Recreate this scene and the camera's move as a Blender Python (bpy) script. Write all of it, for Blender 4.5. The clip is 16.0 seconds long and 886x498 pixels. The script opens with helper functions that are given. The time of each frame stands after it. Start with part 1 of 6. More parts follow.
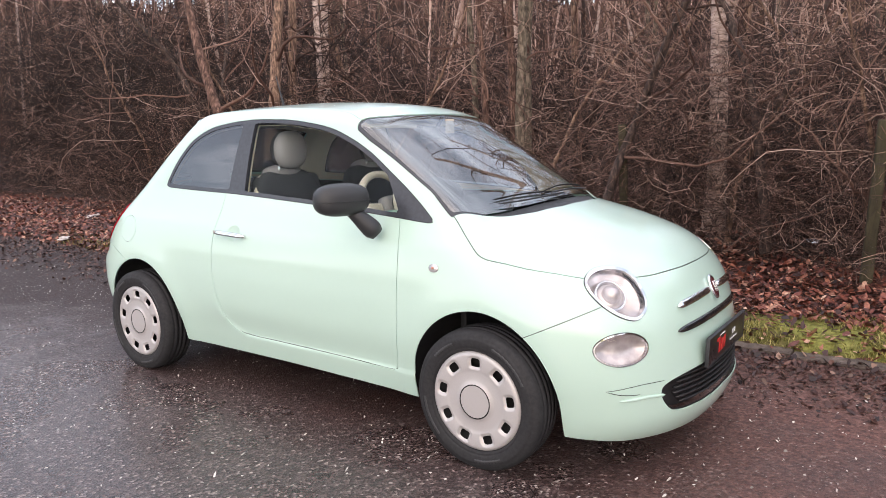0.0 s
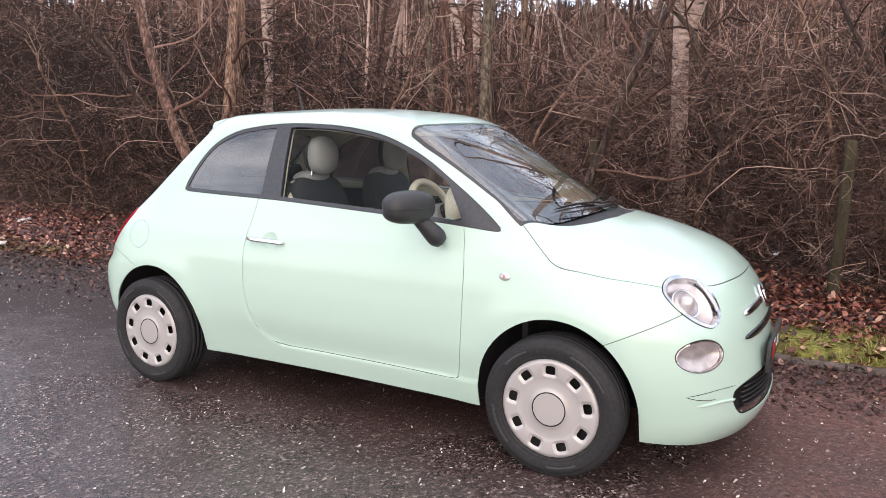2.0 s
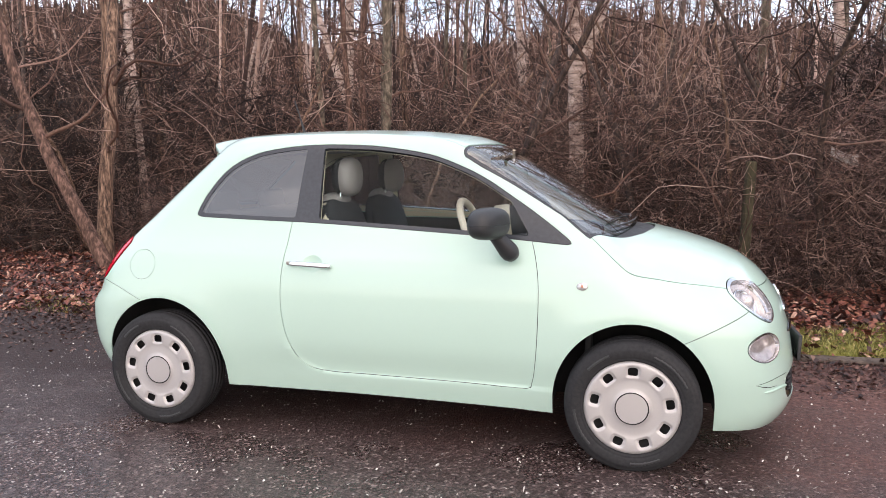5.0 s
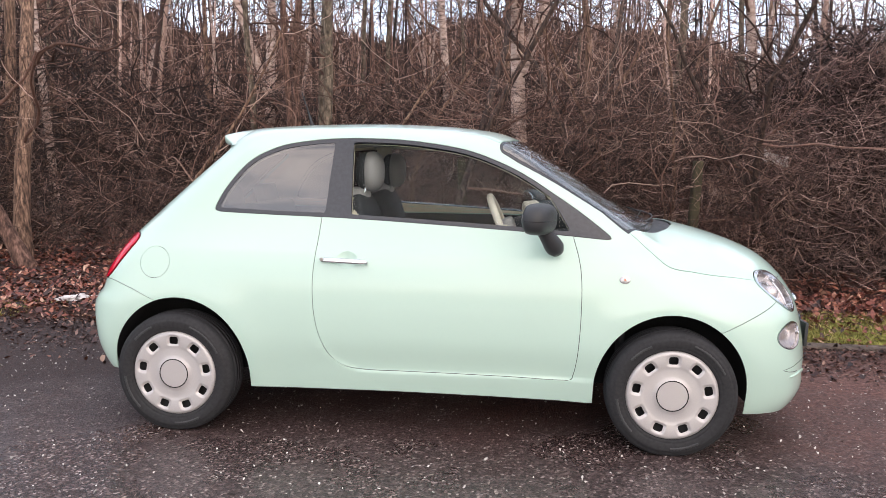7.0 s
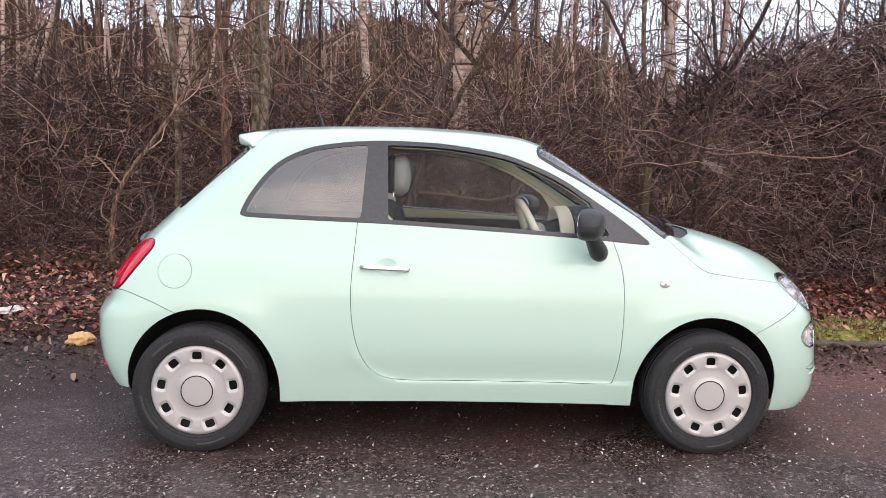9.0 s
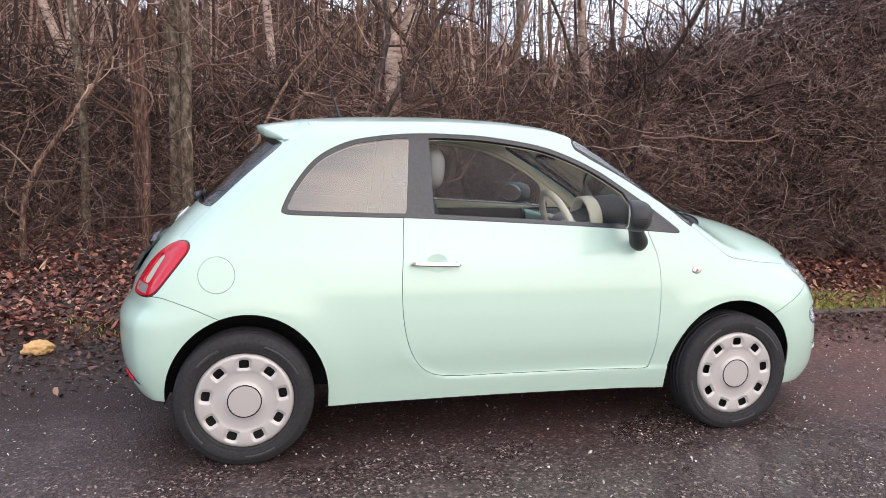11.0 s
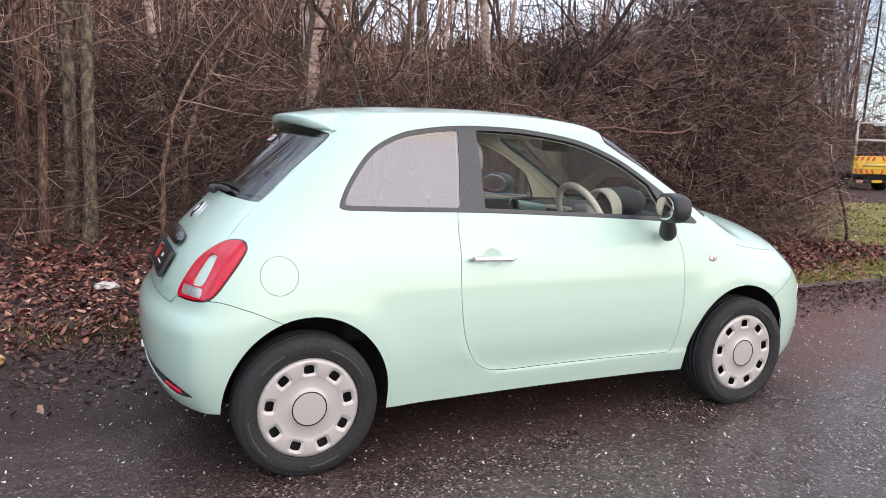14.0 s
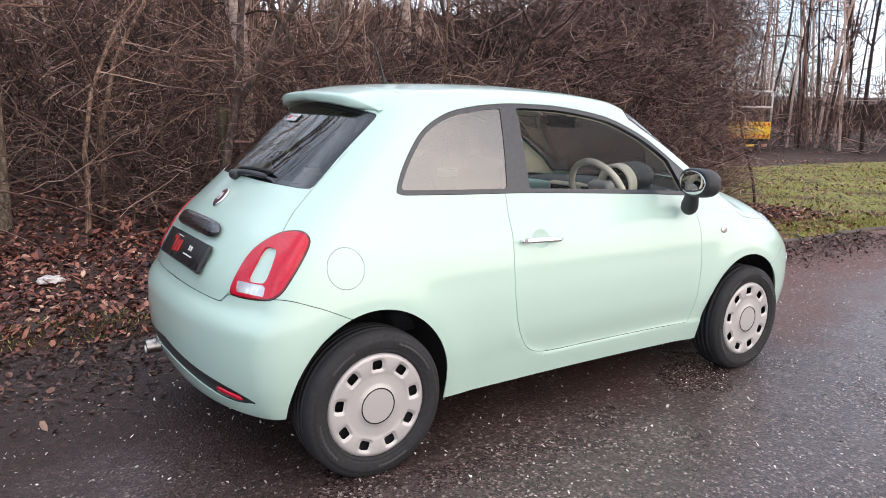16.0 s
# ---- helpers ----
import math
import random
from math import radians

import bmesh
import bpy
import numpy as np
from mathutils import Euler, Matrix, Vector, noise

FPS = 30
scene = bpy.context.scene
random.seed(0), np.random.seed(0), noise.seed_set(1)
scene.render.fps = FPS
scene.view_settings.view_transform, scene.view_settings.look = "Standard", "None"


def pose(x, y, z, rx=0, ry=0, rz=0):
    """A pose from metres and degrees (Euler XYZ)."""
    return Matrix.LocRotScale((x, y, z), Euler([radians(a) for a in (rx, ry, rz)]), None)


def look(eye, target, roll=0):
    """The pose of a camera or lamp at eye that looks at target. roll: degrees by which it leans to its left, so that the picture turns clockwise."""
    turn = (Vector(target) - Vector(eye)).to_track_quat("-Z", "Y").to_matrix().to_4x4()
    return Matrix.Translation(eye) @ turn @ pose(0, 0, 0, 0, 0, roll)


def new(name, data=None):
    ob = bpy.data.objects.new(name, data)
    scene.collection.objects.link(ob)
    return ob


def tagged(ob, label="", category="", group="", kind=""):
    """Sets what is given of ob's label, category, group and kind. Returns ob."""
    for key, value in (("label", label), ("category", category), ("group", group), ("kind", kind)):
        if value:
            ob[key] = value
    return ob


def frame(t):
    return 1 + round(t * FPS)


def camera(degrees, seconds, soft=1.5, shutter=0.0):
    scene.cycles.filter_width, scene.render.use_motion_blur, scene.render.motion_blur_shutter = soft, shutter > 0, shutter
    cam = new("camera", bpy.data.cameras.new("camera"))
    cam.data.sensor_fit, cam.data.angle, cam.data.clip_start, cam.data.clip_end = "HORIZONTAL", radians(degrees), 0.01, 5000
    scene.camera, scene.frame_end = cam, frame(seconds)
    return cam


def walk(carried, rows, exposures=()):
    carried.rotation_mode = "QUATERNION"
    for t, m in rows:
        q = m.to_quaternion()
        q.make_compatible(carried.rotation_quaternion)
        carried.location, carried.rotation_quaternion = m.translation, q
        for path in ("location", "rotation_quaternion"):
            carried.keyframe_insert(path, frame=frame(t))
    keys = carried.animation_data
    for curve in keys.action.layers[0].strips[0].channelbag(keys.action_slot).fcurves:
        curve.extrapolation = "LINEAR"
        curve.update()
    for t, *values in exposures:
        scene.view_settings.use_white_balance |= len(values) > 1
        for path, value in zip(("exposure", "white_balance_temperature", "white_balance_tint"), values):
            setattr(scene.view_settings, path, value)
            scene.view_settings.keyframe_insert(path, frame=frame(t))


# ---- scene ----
cam = camera(62.5, 16.0, soft=0.7)
PATH = [
    (0, (3.8, -3.046, 1.341), (2.646, -1.446, 1.012), -1.1),
    (0.5, (3.667, -3.04, 1.34), (2.519, -1.437, 1.005), -0.8),
    (1, (3.526, -3.083, 1.345), (2.416, -1.453, 1.014), -0.4),
    (1.5, (3.383, -3.248, 1.346), (2.352, -1.564, 1.028), 0.2),
    (2, (3.254, -3.39, 1.34), (2.303, -1.657, 1.035), 0.5),
    (2.5, (3.058, -3.416, 1.328), (2.193, -1.639, 1.022), 0.8),
    (3, (2.892, -3.498, 1.325), (2.126, -1.675, 1.027), 1.1),
    (3.5, (2.742, -3.683, 1.323), (2.057, -1.824, 1.052), 1.0),
    (4, (2.622, -3.772, 1.31), (1.99, -1.89, 1.072), 0.6),
    (4.2, (2.556, -3.779, 1.306), (1.942, -1.889, 1.079), 0.5),
    (6.3, (1.858, -3.99, 1.292), (1.549, -2.029, 1.049), 0.2),
    (6.5, (1.784, -3.978, 1.295), (1.5, -2.013, 1.053), 0.4),
    (7, (1.612, -3.986, 1.287), (1.404, -2.011, 1.052), 0.8),
    (7.5, (1.414, -4.021, 1.297), (1.284, -2.038, 1.071), 1.1),
    (8, (1.259, -3.998, 1.289), (1.208, -2.011, 1.064), 1.1),
    (8.5, (1.052, -3.946, 1.283), (1.084, -1.959, 1.059), 1.3),
    (8.7, (0.988, -3.948, 1.28), (1.05, -1.961, 1.06), 1.4),
    (10.8, (0.219, -3.796, 1.322), (0.629, -1.857, 1.054), 1.1),
    (11, (0.128, -3.789, 1.332), (0.578, -1.86, 1.059), 1.1),
    (11.5, (-0.033, -3.774, 1.344), (0.522, -1.873, 1.063), 1.2),
    (12, (-0.148, -3.663, 1.336), (0.468, -1.784, 1.034), 1.5),
    (12.5, (-0.262, -3.557, 1.337), (0.392, -1.694, 1.018), 2.1),
    (13, (-0.395, -3.527, 1.337), (0.311, -1.682, 1.023), 2.4),
    (13.5, (-0.581, -3.511, 1.35), (0.193, -1.692, 1.048), 2.2),
    (14, (-0.696, -3.456, 1.346), (0.139, -1.664, 1.042), 1.8),
    (14.5, (-0.816, -3.292, 1.345), (0.06, -1.523, 1.021), 1.5),
    (15, (-0.918, -3.175, 1.351), (0.004, -1.434, 1.007), 1.3),
    (15.5, (-1.107, -3.081, 1.364), (-0.098, -1.393, 1.0), 1.2),
    (16, (-1.254, -3.012, 1.37), (-0.146, -1.391, 0.992), 1.3),
]
walk(cam, [(t, look(eye, target, roll)) for t, eye, target, roll in PATH], exposures=((0, 0.23, 6200, 10.0), (7, 0.15, 6100, 9.0), (12, 0.1, 6000, 7.2), (16, 0.12, 6000, 7.4)))
# ---- light: a bright broken overcast with a low veiled sun beyond the nose ----
world = bpy.data.worlds.new("sky")
scene.world = world
world.use_nodes = True
wn, wl = world.node_tree.nodes, world.node_tree.links
sky = wn.new("ShaderNodeTexSky")
sky.sky_type, sky.sun_disc = "NISHITA", False
sky.sun_elevation, sky.sun_rotation = radians(32), radians(156.3)
sky.dust_density, sky.air_density, sky.ozone_density = 1.5, 1.0, 1.0
coord, cloud, rampn, blend = wn.new("ShaderNodeTexCoord"), wn.new("ShaderNodeTexNoise"), wn.new("ShaderNodeValToRGB"), wn.new("ShaderNodeMix")
cloud.inputs["Scale"].default_value, cloud.inputs["Detail"].default_value, cloud.inputs["Roughness"].default_value = 3.6, 7, 0.58
wl.new(coord.outputs["Generated"], cloud.inputs["Vector"])
rampn.color_ramp.elements[0].position, rampn.color_ramp.elements[0].color = 0.44, (0.36, 0.36, 0.36, 1)
rampn.color_ramp.elements[1].position, rampn.color_ramp.elements[1].color = 0.61, (1, 1, 1, 1)
wl.new(cloud.outputs["Fac"], rampn.inputs[0])
blend.data_type = "RGBA"
wl.new(rampn.outputs[0], blend.inputs[0])
wl.new(sky.outputs[0], blend.inputs[6])
veil = wn.new("ShaderNodeMix")
veil.data_type = "RGBA"
veil.inputs[0].default_value = 0.25
# clouds glow peach towards the sun and turn cool away from it
dot, glow, tint = wn.new("ShaderNodeVectorMath"), wn.new("ShaderNodeMapRange"), wn.new("ShaderNodeMix")
dot.operation = "DOT_PRODUCT"
dot.inputs[1].default_value = Vector((2.2, -5.0, 3.4)).normalized()
wl.new(coord.outputs["Generated"], dot.inputs[0])
wl.new(dot.outputs["Value"], glow.inputs["Value"])
glow.inputs["From Min"].default_value, glow.inputs["From Max"].default_value = 0.2, 1.0
tint.data_type = "RGBA"
tint.inputs[6].default_value, tint.inputs[7].default_value = (17.2, 17.4, 18.6, 1), (20.0, 15.0, 11.6, 1)
wl.new(glow.outputs["Result"], tint.inputs[0])
wl.new(tint.outputs[2], veil.inputs[6])
bright = wn.new("ShaderNodeMix")
bright.data_type, bright.blend_type = "RGBA", "MULTIPLY"
bright.inputs[0].default_value = 1.0
bright.inputs[7].default_value = (1.8, 1.75, 1.8, 1)
wl.new(sky.outputs[0], bright.inputs[6])
wl.new(bright.outputs[2], veil.inputs[7])
wl.new(veil.outputs[2], blend.inputs[7])
cap = wn.new("ShaderNodeMix")
cap.data_type, cap.blend_type = "RGBA", "DARKEN"
cap.inputs[0].default_value = 1.0
cap.inputs[7].default_value = (20, 17, 18, 1)
wl.new(blend.outputs[2], cap.inputs[6])
wl.new(cap.outputs[2], wn["Background"].inputs[0])
wn["Background"].inputs[1].default_value = 0.15
sun = new("sun", bpy.data.lights.new("sun", "SUN"))
sun.data.energy, sun.data.angle, sun.data.color = 0.6, radians(110), (1.0, 0.89, 0.75)
sun.matrix_basis = look((2.2, -5, 3.4), (0, 0, 0))
# ---- small helpers ----
def spline(xs, ys):
    """A smooth curve through control points, without overshoot."""
    xs, ys = np.array(xs, float), np.array(ys, float)
    h, d = np.diff(xs), np.diff(ys) / np.diff(xs)
    m = np.zeros(len(xs))
    for i in range(1, len(xs) - 1):
        if d[i - 1] * d[i] > 0:
            w1, w2 = 2 * h[i] + h[i - 1], h[i] + 2 * h[i - 1]
            m[i] = (w1 + w2) / (w1 / d[i - 1] + w2 / d[i])
    m[0], m[-1] = d[0], d[-1]

    def f(x):
        x = np.asarray(x, float)
        i = np.clip(np.searchsorted(xs, x) - 1, 0, len(h) - 1)
        t = (np.clip(x, xs[0], xs[-1]) - xs[i]) / h[i]
        a = (1 + 2 * t) * (1 - t) ** 2 * ys[i] + t * (1 - t) ** 2 * h[i] * m[i]
        b = t * t * (3 - 2 * t) * ys[i + 1] + t * t * (t - 1) * h[i] * m[i + 1]
        return a + b + np.where(x < xs[0], (x - xs[0]) * m[0], 0) + np.where(x > xs[-1], (x - xs[-1]) * m[-1], 0)
    return f


def round_poly(points, n=10, closed=True):
    """A dense smooth polyline through corner points (Catmull-Rom)."""
    p = np.array(points, float)
    k = len(p)
    out = []
    for i in range(k if closed else k - 1):
        q = [p[(i + j) % k] if closed else p[min(max(i + j, 0), k - 1)] for j in (-1, 0, 1, 2)]
        for s in range(n):
            t = s / n
            out.append(0.5 * (2 * q[1] + (q[2] - q[0]) * t + (2 * q[0] - 5 * q[1] + 4 * q[2] - q[3]) * t * t + (3 * q[1] - q[0] - 3 * q[2] + q[3]) * t ** 3))
    if not closed:
        out.append(p[-1])
    return np.array(out)


def poly_dist(px, py, poly, closed=True):
    """Signed distance to a polyline in a plane: inside is negative; for an open line, the left of it is negative."""
    a = poly if closed else poly[:-1]
    b = np.roll(poly, -1, 0) if closed else poly[1:]
    best = np.full(px.shape, 1e9)
    sign = np.ones(px.shape)
    inside = np.zeros(px.shape, bool)
    for (ax, ay), (bx, by) in zip(a, b):
        ex, ey = bx - ax, by - ay
        t = np.clip(((px - ax) * ex + (py - ay) * ey) / (ex * ex + ey * ey + 1e-12), 0, 1)
        dx, dy = px - ax - t * ex, py - ay - t * ey
        d = dx * dx + dy * dy
        near = d < best
        best = np.where(near, d, best)
        if closed:
            if ay != by:
                c = ((ay > py) != (by > py)) & (px < (bx - ax) * (py - ay) / (by - ay) + ax)
                inside ^= c
        else:
            sign = np.where(near, np.where(ex * dy - ey * dx > 0, -1.0, 1.0), sign)
    if closed:
        sign = np.where(inside, -1.0, 1.0)
    return sign * np.sqrt(best)


def mesh_of(name, verts, faces, smooth=True):
    me = bpy.data.meshes.new(name)
    me.from_pydata([tuple(v) for v in np.asarray(verts, float)] if not isinstance(verts, list) else verts, [], [tuple(int(i) for i in f) for f in faces])
    if smooth:
        me.polygons.foreach_set("use_smooth", [True] * len(me.polygons))
    me.update()
    return me


def obj(name, me, mat=None, parent=None, label=""):
    ob = new(name, me)
    if mat is not None:
        me.materials.append(mat)
    if parent is not None:
        ob.parent = parent
    if label:
        ob["label"] = label
    return ob


def part(name, bm, mat, parent=None, label="", smooth=True):
    """Links a bmesh as one mesh object under a thing or a part."""
    me = bpy.data.meshes.new(name)
    bm.to_mesh(me)
    bm.free()
    if smooth:
        me.polygons.foreach_set("use_smooth", [True] * len(me.polygons))
    return obj(name, me, mat, parent, label)


def thing(name, label, category, at=(0, 0, 0), rz=0.0, group="", kind=""):
    ob = new(name)
    ob.matrix_basis = pose(*at, 0, 0, rz)
    return tagged(ob, label, category, group, kind)


def box_bm(size, at=(0, 0, 0), bevel=0.01, seg=2, rot=(0, 0, 0)):
    bm = bmesh.new()
    bmesh.ops.create_cube(bm, size=1.0, matrix=Matrix.Diagonal((*size, 1)))
    if bevel:
        bmesh.ops.bevel(bm, geom=bm.edges[:], offset=bevel, segments=seg, profile=0.6, affect="EDGES")
    bmesh.ops.transform(bm, matrix=pose(*at, *rot), verts=bm.verts)
    return bm


def add_box(bm, size, at=(0, 0, 0), bevel=0.005, rot=(0, 0, 0)):
    b2 = box_bm(size, at, bevel, 2, rot)
    me = bpy.data.meshes.new("tmp")
    b2.to_mesh(me)
    b2.free()
    bm.from_mesh(me)
    bpy.data.meshes.remove(me)
    return bm


def lathe_bm(profile, seg=48, axis="Y", closed=False):
    """Turns a profile of (radius, along) round an axis."""
    bm = bmesh.new()
    rings = []
    for r, a in profile:
        ring = []
        for i in range(seg):
            c, s = math.cos(2 * math.pi * i / seg), math.sin(2 * math.pi * i / seg)
            co = {"Y": (r * c, a, r * s), "Z": (r * c, r * s, a), "X": (a, r * c, r * s)}[axis]
            ring.append(bm.verts.new(co))
        rings.append(ring)
    pairs = list(zip(rings, rings[1:])) + ([(rings[-1], rings[0])] if closed else [])
    for r0, r1 in pairs:
        for i in range(seg):
            j = (i + 1) % seg
            bm.faces.new((r0[i], r0[j], r1[j], r1[i]))
    bmesh.ops.recalc_face_normals(bm, faces=bm.faces)
    return bm


def tube_data(points, radii, sides=6, closed=False, faces=True):
    """Verts and faces of a tube along points."""
    p = np.asarray(points, float)
    n = len(p)
    r = np.broadcast_to(np.asarray(radii, float), (n,))
    t = np.roll(p, -1, 0) - np.roll(p, 1, 0) if closed else np.gradient(p, axis=0)
    t /= np.linalg.norm(t, axis=1, keepdims=True) + 1e-12
    ref = np.array([0.0, 0, 1])
    if abs(t.mean(0) @ ref) > 0.8 * np.linalg.norm(t.mean(0)):
        ref = np.array([1.0, 0, 0])
    u = np.cross(t, ref)
    u /= np.linalg.norm(u, axis=1, keepdims=True) + 1e-12
    v = np.cross(t, u)
    ang = np.arange(sides) * 2 * np.pi / sides
    vs = p[:, None] + r[:, None, None] * (np.cos(ang)[None, :, None] * u[:, None] + np.sin(ang)[None, :, None] * v[:, None])
    if not faces:
        return vs.reshape(-1, 3), None
    fs = []
    for i in range(n if closed else n - 1):
        j = (i + 1) % n
        for k in range(sides):
            m = (k + 1) % sides
            fs.append((i * sides + k, i * sides + m, j * sides + m, j * sides + k))
    if not closed:
        fs += [tuple(range(sides))[::-1], tuple((n - 1) * sides + k for k in range(sides))]
    return vs.reshape(-1, 3), fs


def tube(name, points, radii, mat, parent=None, label="", sides=8, closed=False):
    vs, fs = tube_data(points, radii, sides, closed)
    return obj(name, mesh_of(name, vs, fs), mat, parent, label)
# ---- materials ----
def material(name):
    m = bpy.data.materials.new(name)
    m.use_nodes = True
    return m, m.node_tree.nodes, m.node_tree.links, m.node_tree.nodes["Principled BSDF"]


def ramp(nodes, links, src, stops):
    r = nodes.new("ShaderNodeValToRGB")
    while len(r.color_ramp.elements) < len(stops):
        r.color_ramp.elements.new(0.5)
    for e, (p, c) in zip(r.color_ramp.elements, stops):
        e.position, e.color = p, (*c, 1)
    links.new(src, r.inputs[0])
    return r.outputs[0]


def noise_node(nodes, links, scale, detail=4, rough=0.55, coord=None, kind="Object"):
    n = nodes.new("ShaderNodeTexNoise")
    n.inputs["Scale"].default_value, n.inputs["Detail"].default_value, n.inputs["Roughness"].default_value = scale, detail, rough
    if coord is None:
        coord = nodes.new("ShaderNodeTexCoord").outputs[kind]
    links.new(coord, n.inputs["Vector"])
    return n.outputs["Fac"]


def bump(nodes, links, bsdf, height, strength, distance):
    b = nodes.new("ShaderNodeBump")
    b.inputs["Strength"].default_value, b.inputs["Distance"].default_value = strength, distance
    links.new(height, b.inputs["Height"])
    links.new(b.outputs[0], bsdf.inputs["Normal"])
    return b


def plain(name, c1, c2=None, rough=0.5, metal=0.0, scale=40, bumps=0.0, coat=0.0, spec=0.5, bd=0.002):
    """A surface with fine grain in colour, gloss and relief."""
    m, n, l, b = material(name)
    c2 = c2 or tuple(v * 0.8 for v in c1)
    f = noise_node(n, l, scale)
    l.new(ramp(n, l, f, [(0.3, c2), (0.7, c1)]), b.inputs["Base Color"])
    g = noise_node(n, l, scale * 0.17, 3)
    l.new(ramp(n, l, g, [(0.3, (rough * 0.85,) * 3), (0.75, (min(1, rough * 1.15),) * 3)]), b.inputs["Roughness"])
    b.inputs["Metallic"].default_value = metal
    b.inputs["Coat Weight"].default_value = coat
    b.inputs["Coat Roughness"].default_value = 0.04
    b.inputs["Specular IOR Level"].default_value = spec
    if bumps:
        bump(n, l, b, f, bumps, bd)
    return m


def glass_mat(name, tint=(0.9, 0.95, 0.93), f0=0.08):
    """A pane: tinted clear, with a mirror sheen that grows towards grazing."""
    m, n, l, b = material(name)
    tr, gl, mx, lw = n.new("ShaderNodeBsdfTransparent"), n.new("ShaderNodeBsdfGlossy"), n.new("ShaderNodeMixShader"), n.new("ShaderNodeLayerWeight")
    lw.inputs["Blend"].default_value = 0.5
    tr.inputs[0].default_value = (*tint, 1)
    gl.inputs["Roughness"].default_value = 0.0
    pw, ma = n.new("ShaderNodeMath"), n.new("ShaderNodeMath")
    pw.operation, ma.operation = "POWER", "MULTIPLY_ADD"
    pw.inputs[1].default_value = 5.0
    ma.inputs[1].default_value, ma.inputs[2].default_value = 1 - f0, f0
    l.new(lw.outputs["Facing"], pw.inputs[0])
    l.new(pw.outputs[0], ma.inputs[0])
    l.new(ma.outputs[0], mx.inputs[0])
    l.new(tr.outputs[0], mx.inputs[1])
    l.new(gl.outputs[0], mx.inputs[2])
    l.new(mx.outputs[0], n["Material Output"].inputs["Surface"])
    return m


PAINT = plain("mint_paint", (0.515, 0.69, 0.60), (0.50, 0.675, 0.585), rough=0.32, scale=900, coat=1.0)
PAINT.node_tree.nodes["Principled BSDF"].inputs["Coat Roughness"].default_value = 0.11
TRIM = plain("black_trim", (0.022, 0.022, 0.024), rough=0.45, scale=300, bumps=0.15, bd=0.0005)
PILLAR = plain("pillar_black", (0.05, 0.054, 0.064), rough=0.22, scale=60)
PLASTIC = plain("grey_black_plastic", (0.035, 0.036, 0.04), (0.026, 0.027, 0.03), rough=0.48, scale=700, bumps=0.3, bd=0.0006)
SEAL = plain("rubber_seal", (0.008, 0.008, 0.008), rough=0.8)
CHROME = plain("chrome", (0.82, 0.83, 0.85), (0.72, 0.73, 0.76), rough=0.08, metal=1.0, scale=20)
GLASS = glass_mat("window_glass", (0.86, 0.92, 0.92), 0.014)
DARKGLASS = glass_mat("tinted_glass", (0.34, 0.38, 0.38), 0.13)
QUARTERGLASS = glass_mat("quarter_glass", (0.24, 0.25, 0.26), 0.2)
SCREENGLASS = glass_mat("windscreen_glass", (0.74, 0.78, 0.76), 0.27)
LAMPGLASS = glass_mat("lamp_lens", (0.97, 0.97, 0.97), 0.05)
TYRE = plain("tyre_rubber", (0.034, 0.034, 0.036), (0.021, 0.021, 0.023), rough=0.7, scale=70, bumps=0.3, spec=0.25, bd=0.001)
SIDEWALL = plain("worn_sidewall", (0.05, 0.05, 0.053), (0.036, 0.036, 0.038), rough=0.7, scale=50)
COVER = plain("silver_cover_paint", (0.53, 0.505, 0.50), (0.48, 0.46, 0.455), rough=0.36, metal=0.3, scale=260)
DARK = plain("dark_underbody", (0.012, 0.012, 0.013), rough=0.85, scale=30, bumps=0.4)
IVORY = plain("ivory_lining", (0.74, 0.66, 0.5), (0.68, 0.6, 0.45), rough=0.75, scale=200, bumps=0.2)
IVORYGLOSS = plain("ivory_plastic", (0.8, 0.69, 0.55), rough=0.4, scale=100)
GREIGE = plain("greige_leather", (0.36, 0.33, 0.315), (0.3, 0.275, 0.265), rough=0.6, scale=240, bumps=0.2)
SEATDARK = plain("charcoal_fabric", (0.03, 0.033, 0.036), (0.018, 0.02, 0.022), rough=0.9, scale=350, bumps=0.5)
DASHDARK = plain("dark_dash_plastic", (0.03, 0.032, 0.036), rough=0.6, scale=300, bumps=0.3)
RED = plain("red_lamp_plastic", (0.60, 0.003, 0.03), (0.46, 0.002, 0.02), rough=0.14, scale=90, coat=0.25)
REDDARK = plain("dark_red_lamp", (0.16, 0.006, 0.01), rough=0.15, scale=60, coat=1.0)
CLEARLAMP = plain("ribbed_clear_lamp", (0.75, 0.74, 0.74), (0.5, 0.5, 0.5), rough=0.12, metal=0.6, scale=60)
PLATEBLACK = plain("plate_black", (0.012, 0.012, 0.013), rough=0.3)
PLATERED = plain("plate_red", (0.55, 0.03, 0.03), rough=0.35)
WHITE = plain("white_print", (0.75, 0.75, 0.75), rough=0.5)
STEEL = plain("exhaust_steel", (0.55, 0.53, 0.5), (0.3, 0.28, 0.27), rough=0.3, metal=1.0, scale=60)
MIRROR = plain("mirror_glass", (0.85, 0.86, 0.87), rough=0.02, metal=1.0)
HEADLINE = plain("headlining_cloth", (0.46, 0.45, 0.42), (0.4, 0.39, 0.37), rough=0.9, scale=300, bumps=0.2)
MINTGLOSS = plain("mint_dash_panel", (0.42, 0.66, 0.56), rough=0.25, scale=500, coat=0.6)
LENSGREY = plain("lamp_reflector", (0.72, 0.66, 0.65), (0.42, 0.38, 0.38), rough=0.24, metal=0.65, scale=24)
